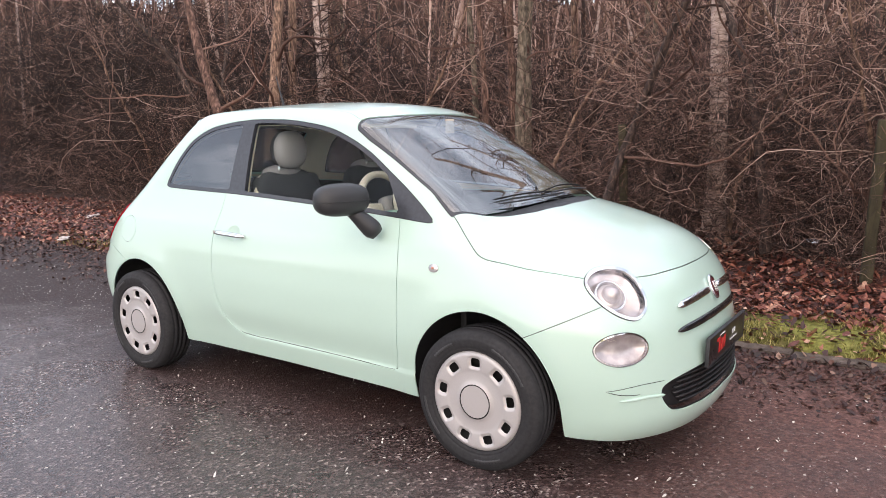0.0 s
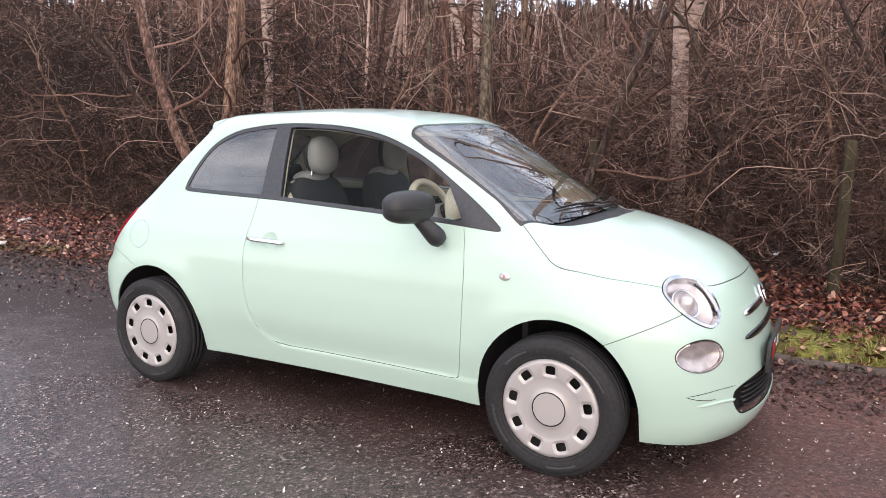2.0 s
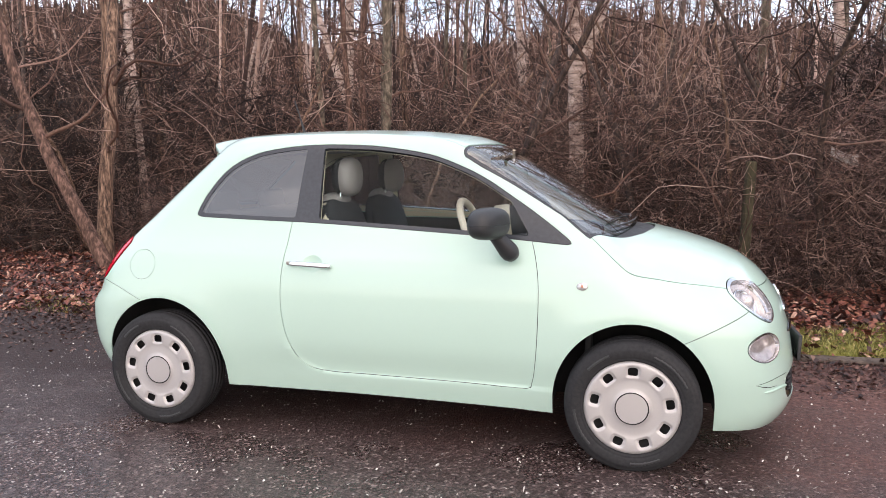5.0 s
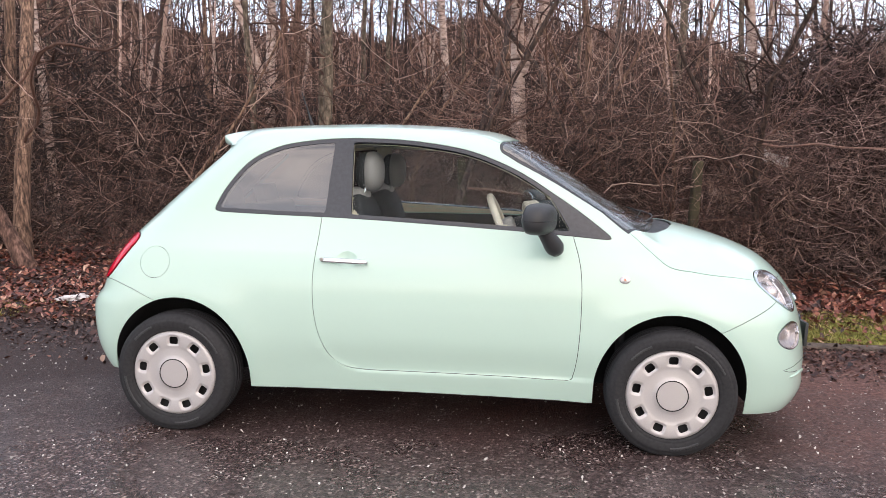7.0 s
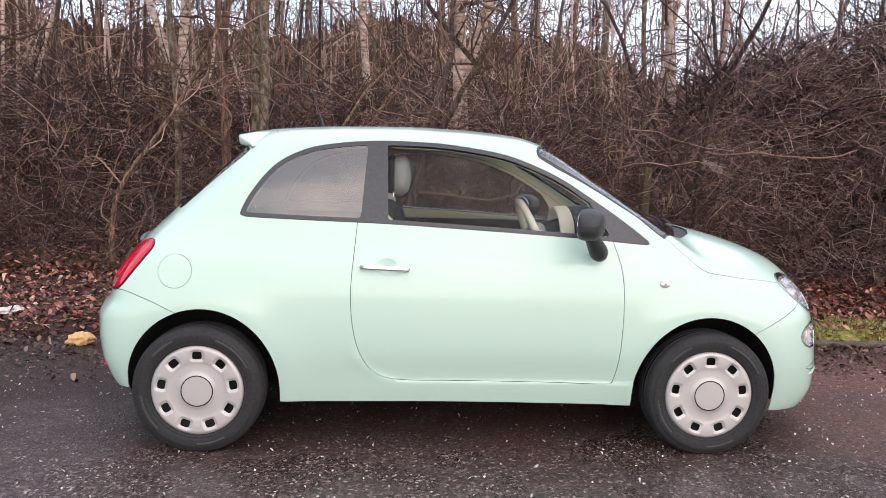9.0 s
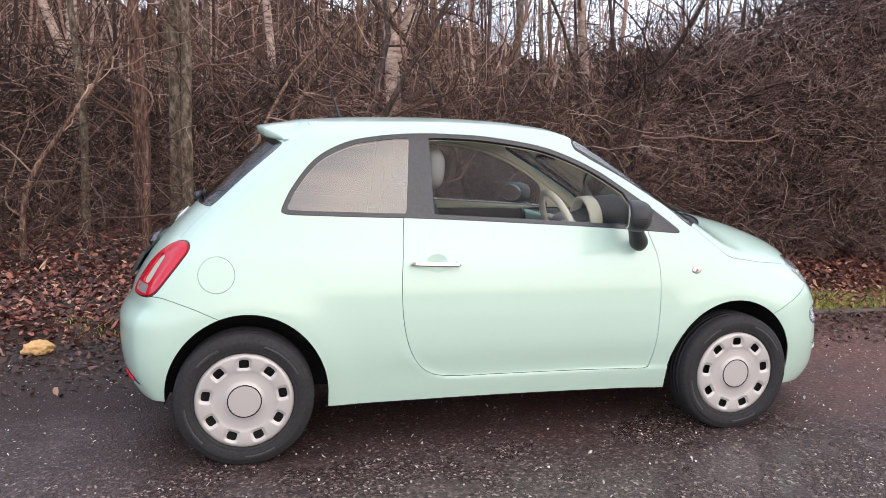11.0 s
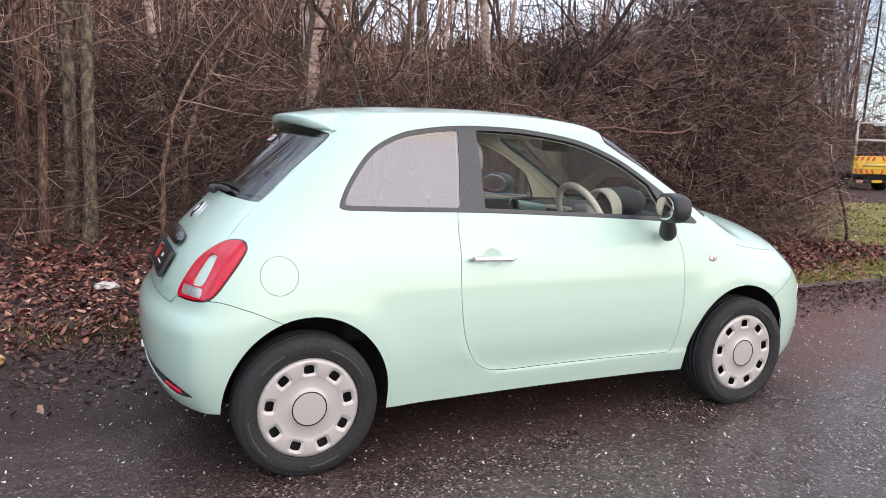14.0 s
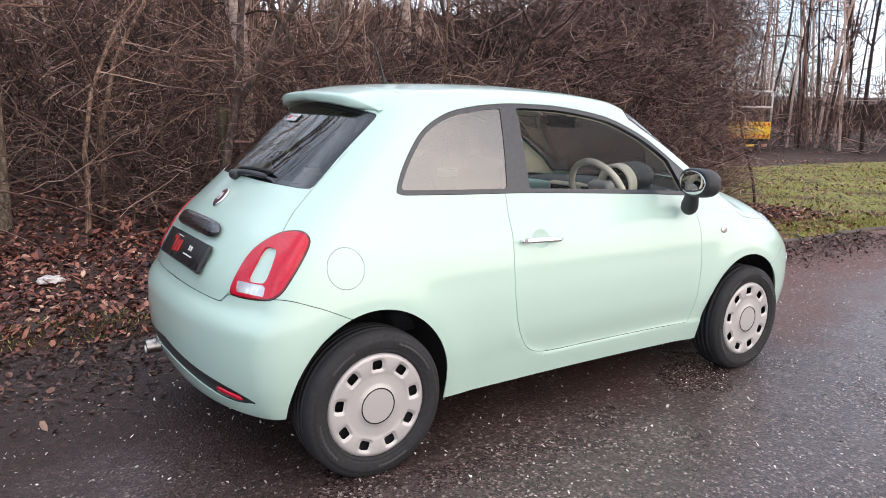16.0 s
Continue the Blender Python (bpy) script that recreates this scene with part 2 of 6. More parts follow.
DARKCHROME = plain("smoked_chrome", (0.16, 0.16, 0.17), (0.1, 0.1, 0.11), rough=0.12, metal=0.9, scale=30)
BLACKGLOSS = plain("gloss_black", (0.012, 0.012, 0.014), rough=0.08, scale=40, coat=0.5)
BADGE = plain("badge_dark_red", (0.10, 0.02, 0.025), rough=0.2)
# ---- the car's skin: one smooth solid, cut into panels ----
WHEELBASE, WHEEL_Z = 2.3, 0.278
HALF_W = spline([0.1, 0.2, 0.25, 0.315, 0.4, 0.5, 0.6, 0.7, 0.8, 0.86, 0.95, 1.05, 1.2, 1.39, 1.5],
                [0.68, 0.722, 0.736, 0.752, 0.772, 0.785, 0.789, 0.783, 0.766, 0.745, 0.694, 0.648, 0.603, 0.538, 0.5])
NOSE = spline([0.1, 0.16, 0.2, 0.27, 0.36, 0.47, 0.58, 0.68, 0.76, 0.84, 0.95], [2.95, 2.995, 3.022, 3.043, 3.04, 3.025, 3.002, 2.968, 2.935, 2.9, 2.85])
TAIL = spline([0.1, 0.22, 0.3, 0.4, 0.5, 0.58, 0.62, 0.66, 0.72, 0.87, 1.04, 1.2, 1.355, 1.5],
              [-0.45, -0.495, -0.54, -0.568, -0.575, -0.572, -0.555, -0.525, -0.505, -0.415, -0.257, -0.09, 0.075, 0.225])
HOOD = spline([0.5, 2.0, 2.25, 2.45, 2.6, 2.75, 2.88, 3.0, 3.1], [1.05, 1.05, 1.025, 0.985, 0.945, 0.89, 0.82, 0.73, 0.62])
ROOF = spline([-0.3, 0.0, 0.2, 0.4, 0.6, 0.9, 1.2, 1.4, 1.58, 1.8, 2.2], [1.36, 1.43, 1.456, 1.473, 1.482, 1.487, 1.478, 1.46, 1.432, 1.37, 1.2])


def smax(a, b, k):
    h = np.maximum(k - np.abs(a - b), 0) / k
    return np.maximum(a, b) + h * h * k * 0.25


def smin(a, b, k):
    return -smax(-a, -b, k)


def bell(x, w):
    return np.exp(-(x / w) ** 2)


def solid(p):
    """Below zero inside the car's outer form."""
    x, y, z = p[..., 0], np.abs(p[..., 1]), p[..., 2]
    w = HALF_W(z)
    # flared wheel arches
    for ax in (0.0, WHEELBASE):
        r = np.hypot(x - ax, z - WHEEL_Z)
        w = w + 0.024 * bell(r - 0.37, 0.085) * (z < 1.0)
    # a soft shoulder line and the scooped lower door
    w = w + 0.005 * bell(z - 0.868, 0.022) * ((x > -0.3) & (x < 2.2))
    mid = 1 / (1 + np.exp(-(x - 0.62) / 0.05)) / (1 + np.exp((x - 2.0) / 0.05))
    w = w - 0.012 * bell(z - 0.36, 0.06) * mid
    # the sill stands proud of the door along a crease that sweeps up behind it
    rr = np.hypot(np.maximum(0.93 - x, 0) / 0.27, np.maximum(0.585 - z, 0) / 0.268)
    st = np.clip((rr - 0.985) / 0.05, 0, 1)
    low = np.clip((0.56 - z) / 0.16, 0, 1) * np.clip((x - 0.5) / 0.2, 0, 1) / (1 + np.exp((x - 2.0) / 0.05))
    w = w + 0.013 * st * st * (3 - 2 * st) * np.exp(-np.maximum(rr - 1.05, 0) / 0.35) * low * low * (3 - 2 * low)
    # the body narrows a little towards both ends
    w = w - 0.035 * np.clip((x - 2.2) / 0.8, 0, 1) ** 2 - 0.03 * np.clip((0.1 - x) / 0.6, 0, 1) ** 2
    side = (y - w) * 0.95
    yn = y / (HALF_W(z) + 0.02)
    # nose and tail, rounded in plan
    a, b = 0.56, 0.24
    fx = np.maximum(x - (NOSE(z) - a), 0) / a
    front = ((fx ** 2.25 + np.clip(yn, 0, 1.3) ** 2.25) ** (1 / 2.25) - 1) * 0.45
    a2 = 0.35
    rx = np.maximum((TAIL(z) + a2) - x, 0) / a2
    rear = ((rx ** 2.3 + np.clip(yn, 0, 1.3) ** 2.3) ** (1 / 2.3) - 1) * 0.28
    hood = (z - HOOD(x) + 0.2 * (y / 0.7) ** 2.4) * 0.9
    screen = (x - (2.25 - (z - 1.02) / 0.61 - 0.45 * y ** 2)) * 0.5
    roof = z - ROOF(x) + 0.05 * (y / 0.54) ** 2
    cabin = smax(screen, roof, 0.05)
    body = smax(smin(hood, cabin, 0.035), front, 0.09)
    k = 0.13 - 0.075 * np.clip((z - 0.88) / 0.2, 0, 1)
    body = smax(body, side, k)
    return smax(body, rear, 0.05)


def normal_of(p):
    e = 2e-3
    g = np.stack([solid(p + np.eye(3)[i] * e) - solid(p - np.eye(3)[i] * e) for i in range(3)], -1)
    return g / (np.linalg.norm(g, axis=-1, keepdims=True) + 1e-12)


def shoot(o, d, far=2.6, steps=70, halve=24):
    """Where rays from inside leave the solid."""
    ts = np.linspace(0, far, steps)
    lo, hi = np.zeros(len(o)), np.full(len(o), far)
    found = np.zeros(len(o), bool)
    for i in range(1, steps):
        out = (solid(o + d * ts[i]) > 0) & ~found
        lo, hi = np.where(out, ts[i - 1], lo), np.where(out, ts[i], hi)
        found |= out
    for _ in range(halve):
        m = (lo + hi) / 2
        out = solid(o + d * m[:, None]) > 0
        lo, hi = np.where(out, lo, m), np.where(out, m, hi)
    return o + d * ((lo + hi) / 2)[:, None]


def skin():
    """Verts and triangles of the right half (y < 0): a fan of rays off a spine between the axles."""
    zs, n_phi = 0.42, 104
    cols = []
    for a in np.linspace(-78, 88, 84):
        cols.append((WHEELBASE, math.cos(math.radians(a)), math.sin(math.radians(a))))
    for x in np.linspace(WHEELBASE, 0.0, 128):
        cols.append((x, 0.0, 1.0))
    for a in np.linspace(92, 258, 100):
        cols.append((0.0, math.cos(math.radians(a)), math.sin(math.radians(a))))
    for x in np.linspace(0.0, WHEELBASE, 128):
        cols.append((x, 0.0, -1.0))
    cols = np.array(cols)
    phi = np.radians(np.linspace(0, 90, n_phi) ** 1.0)
    o = np.stack([cols[:, 0], 0 * cols[:, 0], 0 * cols[:, 0] + zs], -1)
    o = np.repeat(o, n_phi, 0)
    c, s = np.tile(np.cos(phi), len(cols)), np.tile(np.sin(phi), len(cols))
    d = np.stack([np.repeat(cols[:, 1], n_phi) * c, -s, np.repeat(cols[:, 2], n_phi) * c], -1)
    v = shoot(o, d)
    k = len(cols)
    i, j = np.meshgrid(np.arange(k), np.arange(n_phi - 1), indexing="ij")
    i2 = (i + 1) % k
    q = np.stack([i * n_phi + j, i2 * n_phi + j, i2 * n_phi + j + 1, i * n_phi + j + 1], -1).reshape(-1, 4)
    f = np.concatenate([q[:, [0, 1, 2]], q[:, [0, 2, 3]]])
    p = v[f]
    area = np.linalg.norm(np.cross(p[:, 1] - p[:, 0], p[:, 2] - p[:, 0]), axis=1)
    f = f[area > 1e-8]
    # outward
    p = v[f]
    nn = np.cross(p[:, 1] - p[:, 0], p[:, 2] - p[:, 0])
    if (nn * normal_of(p.mean(1))).sum(1).mean() < 0:
        f = f[:, ::-1]
    return v, f


def cut(v, f, g):
    """Splits triangles along g = 0. Returns verts, the faces where g < 0 and those where g > 0."""
    g = np.where(np.abs(g) < 1e-7, 1e-7, g)
    neg = g[f] < 0
    cnt = neg.sum(1)
    inn, out, mix = f[cnt == 3], f[cnt == 0], f[(cnt > 0) & (cnt < 3)]
    if not len(mix):
        return v, inn, out
    verts, made = [v], {}
    base = len(v)
    extra, fin, fout = [], [], []

    def mid(a, b):
        key = (a, b) if a < b else (b, a)
        if key not in made:
            t = g[a] / (g[a] - g[b])
            made[key] = base + len(extra)
            extra.append(v[a] + t * (v[b] - v[a]))
        return made[key]
    for tri in mix.tolist():
        s = [g[i] < 0 for i in tri]
        lone = 0 if s[1] == s[2] else (1 if s[0] == s[2] else 2)
        a, b, c = tri[lone], tri[(lone + 1) % 3], tri[(lone + 2) % 3]
        ab, ac = mid(a, b), mid(a, c)
        one, two = [(a, ab, ac)], [(ab, b, c), (ab, c, ac)]
        (fin if s[lone] else fout).extend(one)
        (fout if s[lone] else fin).extend(two)
    v2 = np.concatenate([v, np.array(extra)]) if extra else v
    cat = lambda x, y: np.concatenate([x, np.array(y, int).reshape(-1, 3)])
    return v2, cat(inn, fin), cat(out, fout)


def take(v, f, field, keep=None):
    """Cuts f by field(points); where keep is given, only faces with keep(centres) may go inside."""
    if keep is not None:
        ok = keep(v[f].mean(1))
        rest, f = f[~ok], f[ok]
    used = np.unique(f)
    g = np.ones(len(v))
    g[used] = field(v[used])
    v, a, b = cut(v, f, g)
    if keep is not None:
        b = np.concatenate([b, rest])
    return v, a, b


def skin_part(name, v, f, mat, parent, label="", depth=0.006, lift=0.0, mirror=False, both=False):
    """A panel with real thickness out of part of the skin: set out or in by lift, with an inner face and rims."""
    used, inv = np.unique(f, return_inverse=True)
    f2 = inv.reshape(-1, 3)
    p = v[used]
    nrm = normal_of(p)
    p = p + nrm * (lift(p)[:, None] if callable(lift) else lift)
    n = len(p)
    verts, faces = p, f2.tolist()
    if depth:
        verts = np.concatenate([p, p - nrm * depth])
        faces += (f2[:, ::-1] + n).tolist()
        e = np.concatenate([f2[:, [0, 1]], f2[:, [1, 2]], f2[:, [2, 0]]])
        und = np.sort(e, 1)
        key = und[:, 0] * n + und[:, 1]
        uq, first, count = np.unique(key, return_index=True, return_counts=True)
        rim = e[first[count == 1]]
        if both:
            rim = rim[~((np.abs(p[rim[:, 0], 1]) < 1e-5) & (np.abs(p[rim[:, 1], 1]) < 1e-5))]
        ru, rinv = np.unique(rim, return_inverse=True)
        rinv = rinv.reshape(-1, 2) + len(verts)
        verts = np.concatenate([verts, p[ru], p[ru] - nrm[ru] * depth])
        faces += [(b, a, a + len(ru), b + len(ru)) for a, b in rinv.tolist()]
    if mirror or both:
        flip = verts * np.array([1, -1, 1])
        if both:
            m = len(verts)
            faces = faces + [tuple(i + m for i in q[::-1]) for q in faces]
            verts = np.concatenate([verts, flip])
        else:
            verts, faces = flip, [q[::-1] for q in faces]
    me = mesh_of(name, verts, faces)
    if both:
        bm = bmesh.new()
        bm.from_mesh(me)
        bmesh.ops.remove_doubles(bm, verts=[w for w in bm.verts if abs(w.co.y) < 2e-3], dist=2e-4)
        bm.to_mesh(me)
        bm.free()
        me.polygons.foreach_set("use_smooth", [True] * len(me.polygons))
    return obj(name, me, mat, parent, label)
# ---- the car ----
car = thing("car", "mint green three-door hatchback with silver wheel covers on wet tarmac", "car")
TRIM_LINE = round_poly([(0.160, 1.062), (0.212, 1.165), (0.311, 1.282), (0.442, 1.351), (0.579, 1.380), (0.735, 1.395), (0.9, 1.397), (1.1, 1.387), (1.339, 1.351),
                        (1.499, 1.298), (1.630, 1.236), (1.760, 1.154), (1.887, 1.069), (2.015, 0.972), (2.022, 0.955), (1.99, 0.953), (1.838, 0.965), (1.624, 0.980), (1.303, 0.998), (0.828, 1.021), (0.5, 1.030), (0.22, 1.039), (0.178, 1.044)], 6)
DOOR_LINE = round_poly([(0.692, 1.12), (0.684, 1.026), (0.674, 0.892), (0.664, 0.735), (0.673, 0.578), (0.707, 0.447), (0.773, 0.356), (0.879, 0.322), (1.1, 0.319), (1.323, 0.318), (1.6, 0.315), (1.835, 0.311),
                        (1.868, 0.335), (1.887, 0.47), (1.894, 0.674), (1.887, 0.824), (1.856, 0.952), (1.81, 1.06), (1.3, 1.12)], 6)
HOOD_LINE = round_poly([(1.9, 0.55), (2.105, 0.618), (2.21, 0.664), (2.283, 0.687), (2.393, 0.668), (2.527, 0.645), (2.666, 0.597), (2.75, 0.53), (2.814, 0.445), (2.862, 0.335), (2.896, 0.172), (2.905, 0.0), (2.9, -0.1), (1.9, -0.1)], 6)
SCREEN_LINE = np.array([(2.10, 0.626), (1.984, 0.592), (1.744, 0.562), (1.60, 0.545), (1.515, 0.528), (1.508, 0.51), (1.53, 0.44), (1.56, 0.34), (1.592, 0.17), (1.6, 0.0), (1.6, -0.1), (2.392, -0.1), (2.391, 0.0), (2.378, 0.178), (2.33, 0.32), (2.258, 0.438), (2.18, 0.54)])
REAR_GLASS = round_poly([(-0.1, 1.388), (0.0, 1.388), (0.23, 1.374), (0.42, 1.348), (0.453, 1.334), (0.463, 1.30), (0.478, 1.187), (0.497, 1.085), (0.485, 1.066), (0.353, 1.068), (0.1, 1.073), (0.0, 1.074), (-0.1, 1.074)], 5)
HATCH_LINE = np.array([(-0.1, 1.45), (0.46, 1.45), (0.475, 1.30), (0.505, 1.06), (0.52, 0.99), (0.553, 0.924), (0.55, 0.85), (0.52, 0.76), (0.487, 0.702), (0.451, 0.669), (0.226, 0.673), (-0.1, 0.676)])
TAIL_LAMP = round_poly([(0.161, 0.922), (0.227, 0.931), (0.266, 0.916), (0.275, 0.878), (0.240, 0.789), (0.191, 0.719), (0.104, 0.702), (0.0, 0.702), (-0.012, 0.716), (-0.004, 0.751), (0.04, 0.839), (0.099, 0.891)], 6)
TAIL_EYE = round_poly([(0.112, 0.866), (0.156, 0.866), (0.162, 0.85), (0.155, 0.801), (0.142, 0.764), (0.125, 0.757), (0.075, 0.757), (0.068, 0.768), (0.0875, 0.819)], 5)
HEADLAMP = round_poly([(1.584, 0.811), (1.644, 0.786), (1.674, 0.724), (1.668, 0.667), (1.615, 0.634), (1.537, 0.659), (1.471, 0.712), (1.450, 0.766), (1.500, 0.806)], 8)
FOGLAMP = np.array([(1.552 + 0.108 * math.cos(a), 0.538 + 0.061 * math.sin(a)) for a in np.linspace(0, 2 * math.pi, 48, endpoint=False)])
GRILLE = round_poly([(-0.1, 0.418), (0.0, 0.418), (0.15, 0.416), (0.36, 0.405), (0.47, 0.384), (0.49, 0.352), (0.455, 0.296), (0.40, 0.272), (0.25, 0.268), (0.0, 0.276), (-0.1, 0.276)], 6)
DIFFUSER = round_poly([(-0.1, 0.428), (0.0, 0.426), (0.267, 0.404), (0.537, 0.374), (0.645, 0.336), (0.62, 0.324), (0.503, 0.314), (0.231, 0.345), (0.0, 0.358), (-0.1, 0.358)], 6)
BUMPER_TOP = spline([-0.6, -0.52, -0.478, -0.455, -0.352, -0.228, -0.104, 0.1], [0.673, 0.673, 0.67, 0.70, 0.713, 0.679, 0.624, 0.53])
SILL_Z = spline([-0.7, -0.3, 0.38, 1.06, 1.92, 2.6, 3.1], [0.262, 0.266, 0.208, 0.214, 0.204, 0.178, 0.158])
GAP = 0.0014
xz = lambda poly: (lambda p: poly_dist(p[:, 0], p[:, 2], poly))
xy = lambda poly: (lambda p: poly_dist(p[:, 0], np.abs(p[:, 1]), poly))
yz = lambda poly: (lambda p: poly_dist(np.abs(p[:, 1]), p[:, 2], poly))
tail_uv = lambda poly: (lambda p: poly_dist(0.75 * p[:, 0] + 0.66 * np.abs(p[:, 1]), p[:, 2], poly))
head_uv = lambda poly: (lambda p: poly_dist(0.7 * p[:, 0] - 0.7 * np.abs(p[:, 1]), p[:, 2], poly))


def arch(p):
    best = np.full(len(p), 9.0)
    for ax, rx, rz in ((0.012, 0.337, 0.365), (2.298, 0.338, 0.36)):
        z = np.maximum(p[:, 2] - 0.275, 0)
        best = np.minimum(best, (np.hypot((p[:, 0] - ax) / rx, z / rz) - 1) * 0.34)
    return best


V, F = skin()
V, _, F = take(V, F, lambda p: p[:, 2] - SILL_Z(p[:, 0]))
V, _, F = take(V, F, arch, lambda c: c[:, 1] < -0.45)
panels = {}


def panel(key, field, keep, gap=GAP):
    """Takes one panel out of the skin, with a sunk seam all round."""
    global V, F
    V, band, F = take(V, F, lambda p: field(p) - gap, keep)
    V, inner, seam = take(V, band, lambda p: field(p) + gap)
    panels[key] = inner
    panels.setdefault("seam", []).append(seam)


SIDE = lambda c: c[:, 1] < -0.33
panel("trim", xz(TRIM_LINE), SIDE, 0.0012)
panel("tail_lamp", tail_uv(TAIL_LAMP), lambda c: c[:, 0] < 0.0)
panel("screen", xy(SCREEN_LINE), lambda c: (c[:, 0] > 1.4) & (c[:, 2] > 0.93))
panel("headlamp", head_uv(HEADLAMP), lambda c: c[:, 0] > 2.4)
panel("foglamp", head_uv(FOGLAMP), lambda c: c[:, 0] > 2.5)
panel("rear_glass", yz(REAR_GLASS), lambda c: (c[:, 0] < 0.4) & (c[:, 2] > 1.0))
panel("door", xz(DOOR_LINE), lambda c: c[:, 1] < -0.5)
panel("hood", xy(HOOD_LINE), lambda c: (c[:, 0] > 2.085) & (c[:, 2] > 0.72))
panel("fuel_flap", lambda p: np.hypot(p[:, 0] + 0.104, p[:, 2] - 0.801) - 0.073, lambda c: (c[:, 0] < 0.1) & (c[:, 1] < -0.5), 0.0009)
ROOF_LINE = round_poly([(0.285, -0.1), (0.285, 0.38), (0.30, 0.415), (0.36, 0.43), (0.7, 0.442), (1.1, 0.452), (1.4, 0.47), (1.5, 0.49), (1.56, 0.46), (1.65, 0.2), (1.65, -0.1)], 6)
panel("roof", xy(ROOF_LINE), lambda c: (c[:, 2] > 1.3) & (c[:, 0] > 0.2), 0.0014)
panel("grille", yz(GRILLE), lambda c: c[:, 0] > 2.7, 0.003)
panel("diffuser", yz(DIFFUSER), lambda c: c[:, 0] < -0.3, 0.0012)
panel("hatch", yz(HATCH_LINE), lambda c: (c[:, 0] < 0.02) & (c[:, 2] < 1.36))
panel("rear_bumper", lambda p: p[:, 2] - BUMPER_TOP(p[:, 0]), lambda c: c[:, 0] < 0.1)
panel("front_bumper", lambda p: poly_dist(p[:, 0], p[:, 2], np.array([(2.3, 0.465), (2.505, 0.564), (2.652, 0.636), (2.76, 0.689), (2.76, 1.0), (3.3, 1.0), (3.3, 0.05), (2.3, 0.05)])), lambda c: c[:, 0] > 2.4)
panels["shell"] = F


def main_island(faces):
    """The largest connected sheet of a panel."""
    lab = np.arange(len(V))
    for _ in range(400):
        low = lab[faces].min(1)
        old = lab.copy()
        for k in range(faces.shape[1]):
            np.minimum.at(lab, faces[:, k], low)
        lab = lab[lab]
        if (old == lab).all():
            break
    ids, n = np.unique(lab[faces[:, 0]], return_counts=True)
    return lab[faces[:, 0]] == ids[n.argmax()]


good = main_island(panels["hood"])
panels["shell"] = np.concatenate([panels["shell"], panels["hood"][~good]])
panels["hood"] = panels["hood"][good]
cup_d = lambda p: np.hypot((p[:, 0] - 0.822) / 1.25, p[:, 2] - 0.834) - 0.04
V, handle_cup, panels["door"] = take(V, panels["door"], cup_d, lambda c: (c[:, 2] > 0.7) & (c[:, 2] < 0.95))

# the dark side frame splits into panes and pillar
trim_d = xz(TRIM_LINE)
F = panels["trim"]
quarter = lambda p: np.maximum(trim_d(p) + 0.019, p[:, 0] - (0.698 + 0.075 * (p[:, 2] - 1.04)))
sail = lambda p: p[:, 0] - (1.745 - (p[:, 2] - 1.144) * 0.612)
side_pane = lambda p: np.maximum(np.maximum(trim_d(p) + 0.019, (0.822 - 0.03 * (p[:, 2] - 1.04)) - p[:, 0]), sail(p) * 0.85)
small_pane = lambda p: np.maximum(trim_d(p) + 0.02, (0.135 - sail(p)) * 0.85)
V, q_pane, F = take(V, F, quarter)
V, s_pane, F = take(V, F, side_pane)
V, t_pane, F = take(V, F, small_pane)
V, frame_rear, F = take(V, F, lambda p: p[:, 0] - (0.706 + 0.075 * (p[:, 2] - 1.04)))
door_frame = F
V, cowl, screen = take(V, panels["screen"], lambda p: (2.30 - 0.42 * np.abs(p[:, 1]) ** 2) - p[:, 0])
V, screen_rim, screen = take(V, screen, lambda p: -xy(SCREEN_LINE)(p) - 0.012)
V, rear_rim, rear_pane = take(V, panels["rear_glass"], lambda p: -yz(REAR_GLASS)(p) - 0.014)
V, tail_eye, tail_red = take(V, panels["tail_lamp"], tail_uv(TAIL_EYE))
V, tail_rim, tail_red = take(V, tail_red, lambda p: -tail_uv(TAIL_LAMP)(p) - 0.006)
V, tail_white, tail_red = take(V, tail_red, lambda p: np.maximum.reduce([p[:, 2] - 0.752, 0.717 - p[:, 2], -tail_uv(TAIL_LAMP)(p) * 0 + (0.75 * p[:, 0] + 0.66 * np.abs(p[:, 1])) - 0.145, 0.02 - (0.75 * p[:, 0] + 0.66 * np.abs(p[:, 1]))]))
V, head_ring, head_lens = take(V, panels["headlamp"], lambda p: -head_uv(HEADLAMP)(p) - 0.011)
V, fog_ring, fog_lens = take(V, panels["foglamp"], lambda p: -head_uv(FOGLAMP)(p) - 0.006)

